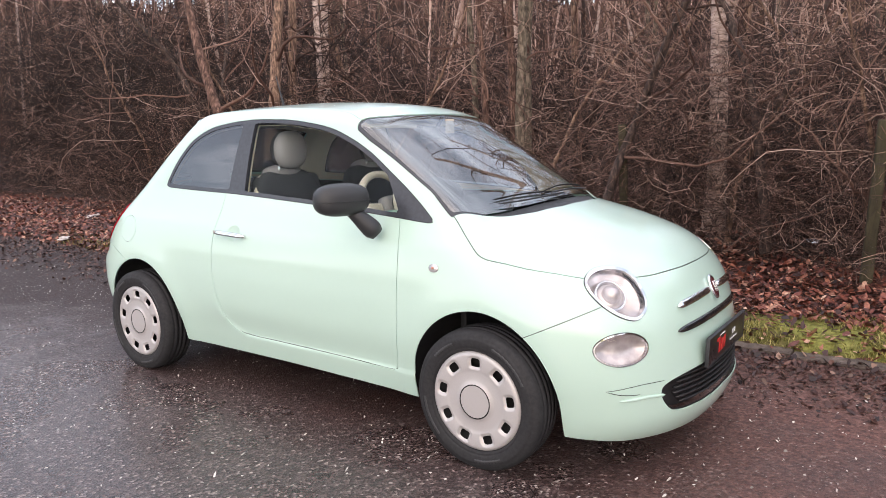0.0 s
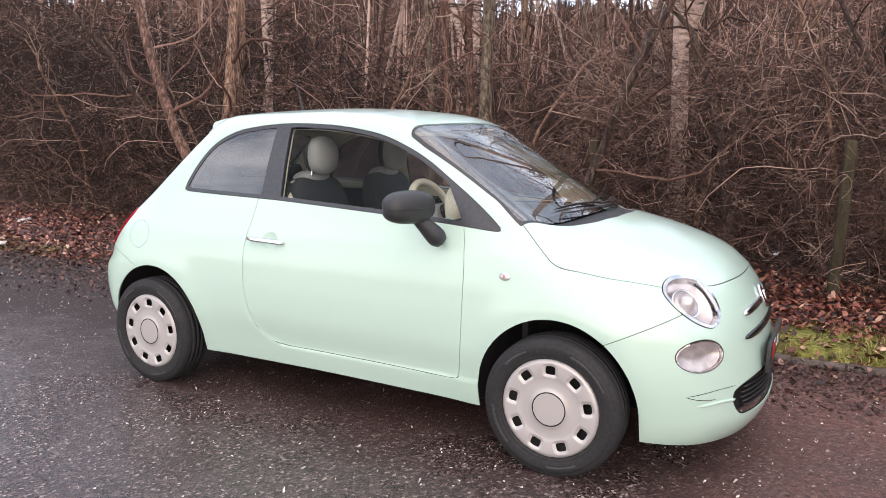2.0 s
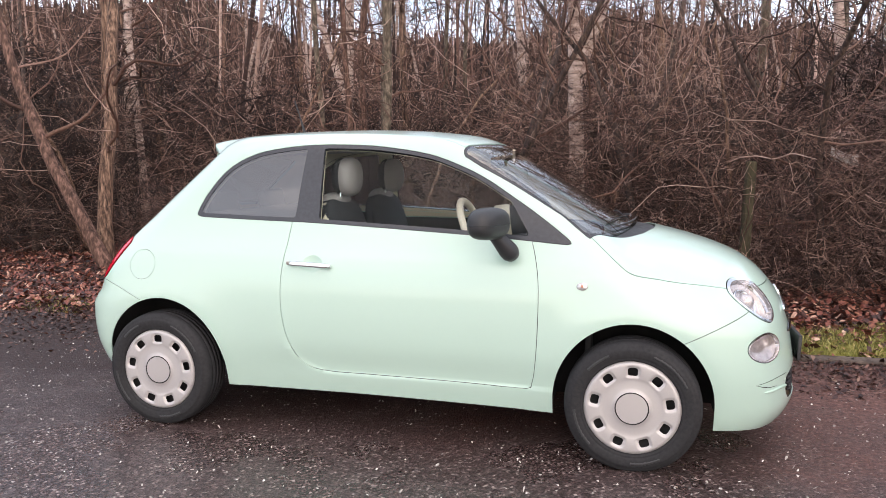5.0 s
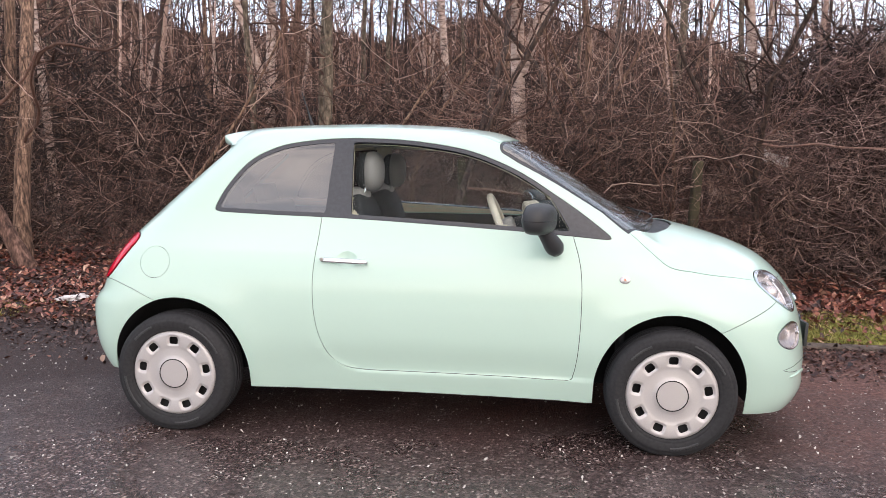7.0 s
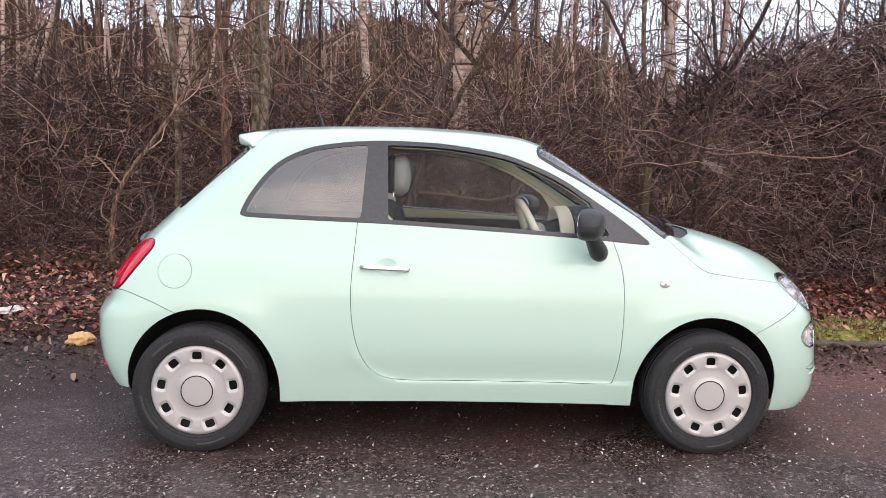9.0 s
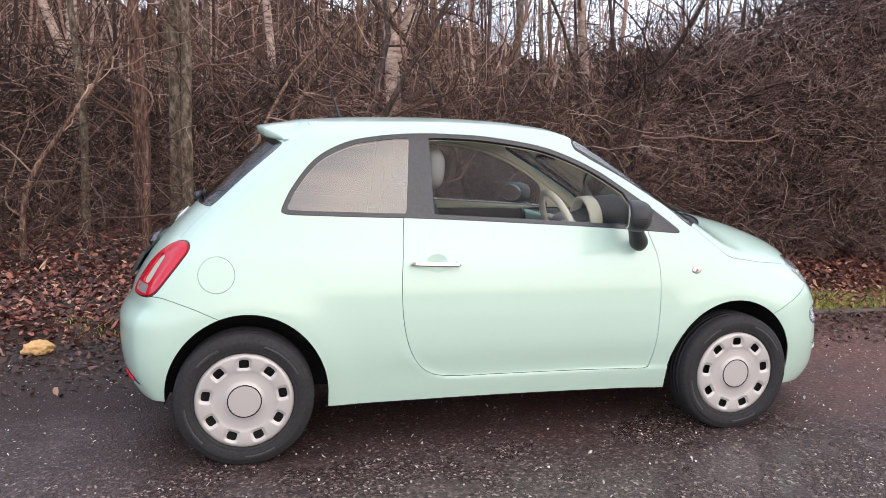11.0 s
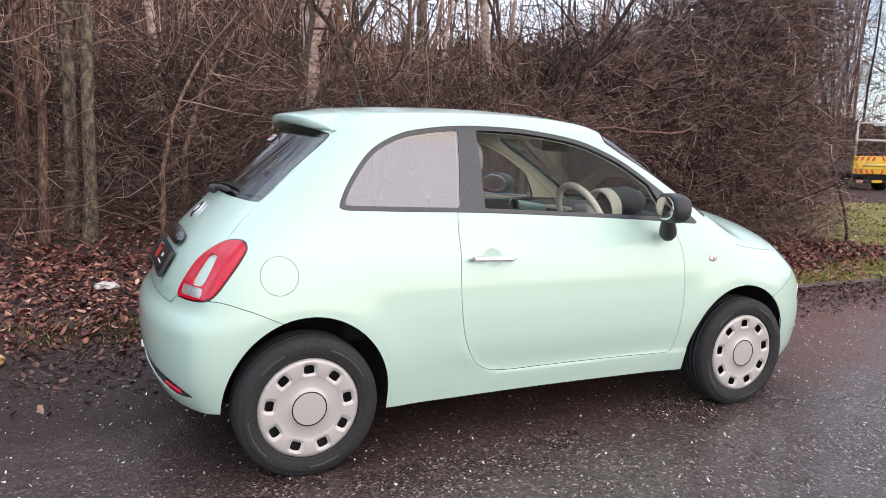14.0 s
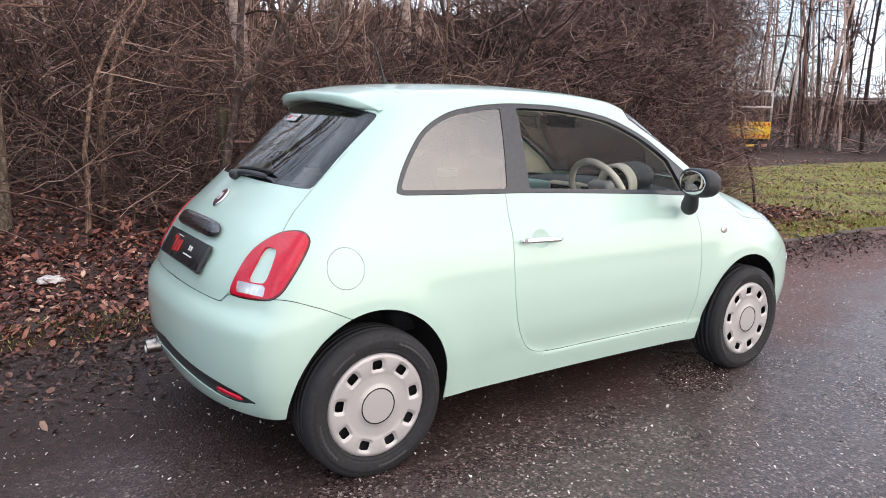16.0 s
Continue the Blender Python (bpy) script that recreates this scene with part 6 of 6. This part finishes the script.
leaner = tree_meshes(15, 6.0, 0.085, 9, 0.3, (-0.42, -0.04), 2, 0.05, 1.7)
crooked = tree_meshes(16, 5.2, 0.05, 16, 0.2, (0.12, -0.05), 2, 0.13, 2.5, True)
RUDDY = bark_mat("ruddy_bark", [(0.36, (0.03, 0.014, 0.01)), (0.5, (0.11, 0.06, 0.044)), (0.68, (0.32, 0.19, 0.145))], (30, 30, 7))
DUSK = bark_mat("dark_wet_bark", [(0.36, (0.014, 0.009, 0.008)), (0.52, (0.06, 0.038, 0.03)), (0.7, (0.17, 0.115, 0.09))], (30, 30, 8))
plant_tree(birch_a, BIRCH, "twin-stemmed white birch with dark marks, leafless", 1.58, 5.05, 20, 1.0)
plant_tree(birch_b, BIRCH, "slender pale birch, leafless, behind the hedge", 5.0, 7.13, 80, 1.1)
plant_tree(birch_b, BIRCH, "slender pale birch, leafless, at the wood's edge", -6.5, 7.45, 200, 1.15)
plant_tree(oak_a, OAK, "straight brown ridged trunk, leafless", -3.92, 3.58, 160, 1.0)
plant_tree(leaner, RUDDY, "ruddy trunk leaning out from its neighbour's foot", -3.66, 3.42, 0, 1.0)
plant_tree(mossy_a, MOSSY, "green-grey mossy trunk, leafless", -0.86, 5.05, 140, 1.0)
plant_tree(mossy_a, MOSSY, "green-grey mossy trunk, leafless", -1.04, 5.62, 40, 1.05)
plant_tree(oak_b, RUDDY, "slim ruddy trunk, leafless", -1.5, 6.2, 60, 0.85)
plant_tree(slim_b, RUDDY, "thin ruddy stem at the wood's edge", -1.27, 4.9, 100, 0.8)
plant_tree(crooked, DUSK, "dark crooked tree with long spreading bare limbs", 0.85, 3.72, 0, 1.0)
plant_tree(crooked, DUSK, "dark crooked tree with long spreading bare limbs", 2.35, 4.0, 75, 0.95)
plant_tree(crooked, DUSK, "dark crooked tree at the hedge's beginning", 4.0, 3.75, 200, 0.8)
plant_tree(crooked, DUSK, "dark crooked tree with long spreading bare limbs", -5.6, 4.3, 140, 1.0)
plant_tree(oak_b, OAK, "crooked brown trunk with bare limbs", -5.4, 5.4, 250, 1.05)
plant_tree(oak_b, OAK, "crooked brown trunk with bare limbs", 2.58, 7.2, 250, 0.9)
plant_tree(mossy_a, MOSSY, "green-grey mossy trunk, leafless", 3.93, 7.78, 30, 1.1)
plant_tree(birch_b, BIRCH, "slender pale birch, leafless, deeper in the wood", 0.22, 10.1, 10, 1.2)
plant_tree(birch_a, BIRCH, "twin-stemmed white birch deeper in the wood", -3.0, 9.2, 200, 1.0)
tr = np.random.default_rng(77)
kinds = ((slim_a, OAK, "slim bare brown tree in the wood"), (slim_b, MOSSY, "slim bare grey-green tree in the wood"), (slim_c, BIRCH, "thin pale birch stem in the wood"), (slim_d, OAK, "straight bare brown tree in the wood"), (slim_a, BIRCH, "thin pale birch stem in the wood"))
spots = []
while len(spots) < 96:
    x, y = tr.uniform(-24, 34), tr.uniform(5.6, 28)
    if (x > 7.5 and y < 17) or math.atan2(y + 3, x + 1) < radians(41):
        continue
    if all((x - a) ** 2 + (y - b) ** 2 > 0.9 for a, b in spots):
        spots.append((x, y))
for i, (x, y) in enumerate(spots):
    ms, bark, lab = kinds[i % 5]
    plant_tree(ms, bark, lab, x, y, tr.uniform(0, 360), tr.uniform(0.8, 1.25))


SHRUBWOOD = island_mat("shrub_bark", bark_tone([(0.0, (0.022, 0.013, 0.01)), (0.5, (0.075, 0.044, 0.033)), (0.82, (0.26, 0.165, 0.12)), (1.0, (0.72, 0.54, 0.42))]), 0.7)


def shrub_stems(seed, stems, length, spread):
    """One mesh a stem, each with its twigs."""
    r = np.random.default_rng(seed)
    out = []
    for i in range(stems):
        tubes = []
        a = r.uniform(0, 2 * math.pi)
        head = (math.cos(a) * spread, math.sin(a) * spread, 1.0)
        L = length * r.uniform(0.6, 1.2)
        p, rad = grow((math.cos(a) * 0.06, math.sin(a) * 0.06, -0.05), head, L, r.uniform(0.0016, 0.0034) * length, r, 11, 0.22, -0.03)
        tubes.append((p, rad, 5))
        limbs_of(p, rad, r, r.integers(5, 9), 0.15, 0.98, 0.62, L * 0.34, 1, tubes, 4, -0.01)
        out.append(tubes_mesh("stem", tubes))
        out[-1].materials.append(SHRUBWOOD)
    return out


def plant_shrub(stems, name, label, x, y, z, rz, k, group):
    t = thing(name, label, "shrub", (x, y, z), rz, group)
    t.scale = (k, k, k)
    for me in stems:
        o = new("stem", me)
        o.parent = t


shrubs = [shrub_stems(60 + i, s, l, sp) for i, (s, l, sp) in enumerate(((9, 2.3, 0.9), (11, 2.0, 1.1), (8, 2.7, 0.7), (10, 1.7, 1.3)))]
sr = np.random.default_rng(5)
xs = np.concatenate([np.arange(-11, -3.2, 0.75), np.arange(-2.6, 0.4, 1.2), np.arange(0.6, 4.0, 0.75), np.arange(4.2, 8.0, 0.7)])
for i, x in enumerate(xs):
    x = float(x + sr.normal(0, 0.15))
    y = float((front(x) if x < 4 else hedge_front(x)) + sr.uniform(0.25, 1.5))
    plant_shrub(shrubs[i % 4], "shrub", "leafless shrub with long arching brown stems", x, y, float(ground_z(x, y)) - 0.01, sr.uniform(0, 360), sr.uniform(0.8, 1.2), "shrubs along the wood")

# low spreading saplings reach over the verge; limb bark colour is lightened as if lit
LITBRANCH = island_mat("lit_limb_bark", bark_tone([(0.0, (0.05, 0.03, 0.022)), (0.4, (0.17, 0.10, 0.075)), (0.75, (0.36, 0.24, 0.18)), (1.0, (0.68, 0.52, 0.41))]), 0.7, 0.3, 0.4, 40)
saplings = [tree_meshes(100 + i, h, 0.032, 11, 0.14, ln, 2, 0.12, L) for i, (h, ln, L) in enumerate(((3.4, (0.25, -0.1), 2.3), (3.0, (-0.3, -0.15), 2.0), (3.8, (0.1, -0.2), 2.6)))]
for ms in saplings:
    ms[0].materials.append(OAK)
    ms[1].materials.append(LITBRANCH)
for i, (x, y, rz, k) in enumerate(((1.9, 4.35, 0, 1.0), (3.2, 4.1, 20, 0.9), (-0.2, 4.6, 10, 0.9), (-2.4, 4.4, -15, 0.95), (-4.9, 4.6, 25, 1.0), (0.1, 5.6, 0, 1.1), (2.9, 5.4, 190, 1.0), (-7.4, 4.4, 40, 1.0))):
    t = thing("sapling", "leafless sapling with long pale spreading limbs", "tree", (x, y, float(ground_z(x, y)) - 0.02), rz, "saplings at the wood's edge")
    t.scale = (k, k, k)
    for nm, me in (("trunk", saplings[i % 3][0]), ("crown", saplings[i % 3][1])):
        o = new(nm, me)
        o.parent = t

# tall hazel clumps that arch out over the verge
hazels = [shrub_stems(80 + i, s, l, sp) for i, (s, l, sp) in enumerate(((6, 4.2, 0.75), (7, 3.8, 0.95), (5, 4.8, 0.6)))]
for i, (x, y, rz, k) in enumerate(((0.4, 5.2, 90, 1.0), (-2.5, 5.0, 200, 1.0), (-8.2, 4.9, 130, 1.0), (3.6, 5.6, 300, 1.0), (-0.9, 6.6, 10, 1.1), (-6.5, 6.4, 180, 1.1))):
    plant_shrub(hazels[i % 3], "hazel", "tall bare hazel clump with arching tan stems", x, y, float(ground_z(x, y)) - 0.02, rz, k, "hazels at the wood's edge")

# the depth of the wood: stems and fine twigs too many to count
fr = np.random.default_rng(9)
n = 900
x, y = fr.uniform(-45, 60, n), 9 + 37 * fr.beta(1.2, 1.1, n)
ok = ~((x > 9) & (y < 17)) & ((np.arctan2(y + 3, x + 1) > radians(40)) | (fr.random(n) < 0.3))
x, y = x[ok], y[ok]
st = np.stack([x, y, ground_z(x, y)], -1)
a1 = twig_arrays(st, np.stack([fr.normal(0, 0.06, len(x)), fr.normal(0, 0.06, len(x)), np.ones(len(x))], -1), fr.uniform(9, 16, len(x)), fr.uniform(0.014, 0.06, len(x)), 7, 0.045, 0, 90, 5)
n = 33000
x, y = fr.uniform(-30, 40, n), 5.6 + 30 * fr.beta(1.0, 1.7, n)
ok = ~((x > 8.5) & (y < 16))
x, y = x[ok], y[ok]
z = ground_z(x, y) + (0.9 + 0.47 * y) * fr.beta(1.0, 1.15, len(x)) * 1.25
a2 = twig_arrays(np.stack([x, y, z], -1), dir_random(len(x), fr, 0.5), fr.uniform(0.5, 1.6, len(x)), fr.uniform(0.0035, 0.0105, len(x)) * (0.6 + y / 20), 4, 0.36, 0.02, 91)
n = 19000
x, y = fr.uniform(-48, 66, n), fr.uniform(20, 46, n)
bearing = np.degrees(np.arctan2(y + 3, x + 1))
ok = ~((x > 12) & (y < 24) & (x + y < 52)) & ((bearing > 40) | (fr.random(n) < 0.35))
x, y = x[ok], y[ok]
a3 = twig_arrays(np.stack([x, y, ground_z(x, y) + 13.5 * fr.beta(1, 1.9, len(x))], -1), dir_random(len(x), fr, 1.0), fr.uniform(1.0, 2.8, len(x)), fr.uniform(0.012, 0.036, len(x)), 4, 0.28, 0, 92)
vs, qs = join([a1[:2], a2[:2], a3[:2]])
tagged(obj("deep_wood", quad_mesh("deep_wood", vs, qs), TWIG), "deep leafless winter wood of thin stems", "wood", kind="stuff")

# the wood's edge past the open ground: low thicket, then tall stems
n = 5200
a, d = radians(2) + radians(44) * fr.random(n), 31.5 + 9 * fr.beta(1.0, 1.5, n)
x, y = -1 + d * np.cos(a), -3 + d * np.sin(a)
b1 = twig_arrays(np.stack([x, y, ground_z(x, y) + 2.9 * fr.beta(1, 1.25, n)], -1), dir_random(n, fr, 0.9), fr.uniform(0.6, 1.7, n), fr.uniform(0.006, 0.017, n), 4, 0.3, 0, 93)
n = 150
a, d = radians(2) + radians(44) * fr.random(n), 33 + 14 * fr.random(n)
x, y = -1 + d * np.cos(a), -3 + d * np.sin(a)
b2 = twig_arrays(np.stack([x, y, ground_z(x, y)], -1), np.stack([fr.normal(0, 0.05, n), fr.normal(0, 0.05, n), np.ones(n)], -1), fr.uniform(10, 15, n), fr.uniform(0.025, 0.09, n), 7, 0.04, 0, 94, 6)
src = np.repeat(b2[2][:, 2:].reshape(-1, 3), 4, 0)
b3 = twig_arrays(src, dir_random(len(src), fr, 1.0), fr.uniform(1.0, 3.0, len(src)), fr.uniform(0.01, 0.032, len(src)), 5, 0.25, 0, 95)
vs, qs = join([b1[:2], b2[:2], b3[:2]])
tagged(obj("far_thicket", quad_mesh("far_thicket", vs, qs), TWIG), "brown thicket and bare trees past the open ground", "wood", kind="stuff")

# far rim of the wood, a low brown band on the horizon
rim_r = np.random.default_rng(12)
m = 2400
ang = np.linspace(radians(-20), radians(200), m)
tall = 8.6 + 0.8 * np.sin(ang * 9) + 0.5 * np.sin(ang * 23 + 1) + rim_r.uniform(-0.4, 0.5, m)
ring_at = 52 + 2.0 * np.sin(ang * 13)
tall = tall * (1 + 0.2 * np.clip((ang - radians(75)) / radians(12), 0, 1)) * (1 - 0.8 * np.exp(-((ang - radians(28)) / radians(20)) ** 2))
bx, by = ring_at * np.cos(ang) + 4, ring_at * np.sin(ang)
bz = ground_z(bx, by)
low = np.stack([bx, by, bz - 1.0], -1)
topv = np.stack([bx, by, bz + tall], -1)
k = np.arange(m - 1)
band = np.stack([k, k + 1, k + m + 1, k + m], -1)
FARWOOD = bark_mat("far_bare_wood", [(0.34, (0.02, 0.010, 0.007)), (0.5, (0.09, 0.048, 0.035)), (0.62, (0.2, 0.12, 0.09)), (0.8, (0.5, 0.36, 0.29))], (3.2, 3.2, 0.5), 0.9, 0.2)
tagged(obj("backdrop", quad_mesh("backdrop", np.concatenate([low, topv]), band, False), FARWOOD), "far brown rim of the leafless wood", "wood", kind="structure")

# a young beech at the hedge's end keeps its rusty leaves
beech = thing("beech_sapling", "young beech holding rusty dead leaves beside the hedge", "tree", (8.5, 3.2, float(ground_z(8.5, 3.2))))
bt, bc = tree_meshes(120, 3.6, 0.022, 9, 0.35, (0.02, -0.03), 1, 0.08, 0.8)
for nm, me in (("trunk", bt), ("crown", bc)):
    me.materials.append(DUSK)
    new(nm, me).parent = beech
cv = np.array([v.co for v in bc.vertices])
br = np.random.default_rng(121)
cv = cv[br.choice(len(cv), 420)]
cv = cv[cv[:, 2] > 1.7]
RUST = island_mat("rusty_leaves", [(0.0, (0.16, 0.04, 0.015)), (0.5, (0.42, 0.13, 0.05)), (1.0, (0.62, 0.26, 0.12))], 0.6)
nb = len(cv)
u, w = unit(br.normal(0, 1, (nb, 3))), unit(br.normal(0, 1, (nb, 3)))
sz = br.uniform(0.02, 0.045, (nb, 1))
lv = np.stack([cv, cv + sz * (u + 0.5 * w), cv + sz * 2 * u, cv + sz * (u - 0.5 * w)], 1).reshape(-1, 3)
obj("rusty_leaves", quad_mesh("rusty_leaves", lv, np.arange(nb * 4).reshape(-1, 4), False), RUST, beech, "rusty dead leaves")
# ---- small things on the verge and far off ----
YELLOW = plain("yellow_board", (0.75, 0.48, 0.03), (0.68, 0.42, 0.03), rough=0.4, scale=20)
REDBOARD = plain("red_chevron", (0.6, 0.035, 0.02), rough=0.4, scale=20)
WHITEPIPE = plain("white_pipe", (0.72, 0.66, 0.64), rough=0.45, scale=15)
tk = thing("flatbed_truck", "dark flatbed truck with yellow and red chevron tailboard, parked far off", "truck", (23.7, 13.4, -0.1), 75)
board = part("tailboard", box_bm((0.05, 1.9, 0.62), (0, 0, 0.93), 0.01), YELLOW, tk, "yellow tailboard")
for i in range(-4, 5):
    if i == 0:
        continue
    s = 1 if i > 0 else -1
    y0 = i * 0.215
    q = [(-0.030, y0 - s * 0.10, 0.64), (-0.030, y0 - s * 0.02, 0.64), (-0.030, y0 + s * 0.06, 0.78), (-0.030, y0 - s * 0.02, 0.78)]
    q2 = [(-0.030, y0 - s * 0.02, 1.08), (-0.030, y0 + s * 0.06, 1.08), (-0.030, y0 - s * 0.02, 1.22), (-0.030, y0 - s * 0.10, 1.22)]
    for w in (q, q2):
        bm = bmesh.new()
        vs = [bm.verts.new((x, max(-0.94, min(0.94, y)), z)) for x, y, z in w]
        f = bm.faces.new(vs)
        r = bmesh.ops.extrude_face_region(bm, geom=[f])
        bmesh.ops.translate(bm, verts=[v for v in r["geom"] if isinstance(v, bmesh.types.BMVert)], vec=(-0.004, 0, 0))
        part("chevron", bm, REDBOARD, board, smooth=False)
part("lettering", box_bm((0.004, 1.2, 0.10), (-0.029, 0, 0.93), 0), plain("amber_bar", (0.72, 0.55, 0.16), rough=0.4), board)
part("bed", box_bm((3.2, 1.9, 0.12), (1.65, 0, 0.58), 0.02), DARK, tk, "dark flat bed")
part("chassis", box_bm((3.0, 0.8, 0.16), (1.6, 0, 0.46), 0.02), DARK, tk)
part("bumper_bar", box_bm((0.08, 1.8, 0.10), (-0.02, 0, 0.36), 0.02), DARK, tk, "dark rear underrun bar")
for s in (-1, 1):
    part("rear_lamp", box_bm((0.03, 0.26, 0.09), (-0.065, s * 0.68, 0.37), 0.01), plain("lamp_pink", (0.5, 0.25, 0.2), rough=0.3), tk)
    tube("frame_post", [(0, s * 0.92, 1.24), (0, s * 0.92, 2.36)], 0.035, WHITEPIPE, tk, "white ladder frame post")
    wh = part("wheel", lathe_bm([(0.0, -0.1), (0.18, -0.09), (0.2, -0.11), (0.30, -0.1), (0.32, -0.06), (0.32, 0.06), (0.30, 0.1), (0.0, 0.1)], 28), TYRE, tk)
    wh.location = (0.75, s * 0.8, 0.32)
    part("dropside", box_bm((3.1, 0.04, 0.36), (1.62, s * 0.945, 0.84), 0.01), STEEL, tk, "dull aluminium dropside")
part("number_plate", box_bm((0.01, 0.4, 0.09), (-0.066, 0, 0.37), 0.004), YELLOW, tk, "yellow plate with plain dark bars")
for z in (1.78, 2.36):
    tube("frame_rail", [(0, -0.92, z), (0, 0.92, z)], 0.035, WHITEPIPE, tk, "white ladder frame rail")
part("cab", box_bm((1.5, 1.85, 1.5), (4.1, 0, 1.25), 0.12, 3), plain("cab_paint", (0.25, 0.25, 0.26), rough=0.3), tk, "grey cab")


def lump(name, size, at, mat, label, category, seed, rough=0.25, rz=0.0):
    """A torn or crumpled lump: a sphere pushed about by noise."""
    bm = bmesh.new()
    bmesh.ops.create_icosphere(bm, subdivisions=4, radius=1.0)
    for v in bm.verts:
        k = 1 + rough * noise.noise(v.co * 2.1 + Vector((seed, 0, 0))) + rough * 0.6 * noise.noise(v.co * 5.3 + Vector((0, seed, 0)))
        v.co = Vector((v.co.x * size[0] * k, v.co.y * size[1] * k, max(v.co.z * k, -0.45) * size[2]))
    o = part(name, bm, mat)
    o.matrix_basis = pose(at[0], at[1], at[2] + 0.42 * size[2], 0, 0, rz)
    return tagged(o, label, category)


FOAM = plain("yellow_foam", (0.72, 0.47, 0.22), (0.6, 0.36, 0.15), rough=0.9, scale=50, bumps=0.6, bd=0.006)
PAPER = plain("dirty_white_paper", (0.72, 0.68, 0.66), (0.5, 0.46, 0.44), rough=0.8, scale=30, bumps=0.5, bd=0.004)
lump("foam_block", (0.09, 0.06, 0.055), (-1.34, 1.16, 0.0), FOAM, "torn yellow foam block by the kerb", "litter", 3.0, 0.3, 15)
gz = lambda x, y: float(ground_z(x, y))
for i, (x, y, a, b, c) in enumerate(((-0.714, 2.684, 0.075, 0.045, 0.035), (-2.17, 1.85, 0.13, 0.08, 0.03), (-5.37, 1.55, 0.07, 0.05, 0.03), (-6.87, 2.76, 0.16, 0.04, 0.025))):
    lump("paper_scrap", (a, b, c), (x, y, gz(x, y) + 0.01), PAPER, "crumpled dirty white paper lying on leaves", "litter", 7.0 + i, 0.5, 40 * i)
can = thing("drink_can", "dented pale drink can lying in the undergrowth", "can", (2.70, 4.2, gz(2.7, 4.2) + 0.12), 60)
part("can_body", lathe_bm([(0.0, -0.075), (0.026, -0.075), (0.033, -0.065), (0.033, 0.065), (0.026, 0.078), (0.0, 0.078)], 24), CHROME, can)
bm = bmesh.new()
bmesh.ops.create_grid(bm, x_segments=14, y_segments=10, size=0.5)
for v in bm.verts:
    k = noise.noise(v.co * 5.0)
    v.co = Vector((v.co.x * 0.24, 0.05 * k, v.co.y * 0.10 - 0.25 * v.co.x * 0.24 + 0.03 * noise.noise(v.co * 9.0)))
bag = tagged(part("plastic_scrap", bm, PAPER), "torn white plastic caught in hedge twigs", "litter")
bag.location = (4.16, 3.75, 1.37)
bag.modifiers.new("thick", "SOLIDIFY").thickness = 0.002
POSTWOOD = bark_mat("mossy_post", [(0.3, (0.018, 0.014, 0.007)), (0.55, (0.05, 0.042, 0.02)), (0.75, (0.10, 0.08, 0.045))], (20, 20, 4))
for x, y, h, ln in ((3.23, 3.18, 1.28, 2.0), (1.0, 4.0, 1.23, -2.0)):
    bm = box_bm((0.08, 0.08, h), (0, 0, h / 2 - 0.02), 0.016, 2)
    for v in bm.verts:
        v.co.x += 0.006 * noise.noise(v.co * 7 + Vector((x, 0, 0)))
    o = tagged(part("fence_post", bm, POSTWOOD), "mossy green weathered wooden post", "post", "posts at the wood's edge")
    o.matrix_basis = pose(x, y, gz(x, y) - 0.02, 0, ln, 12)
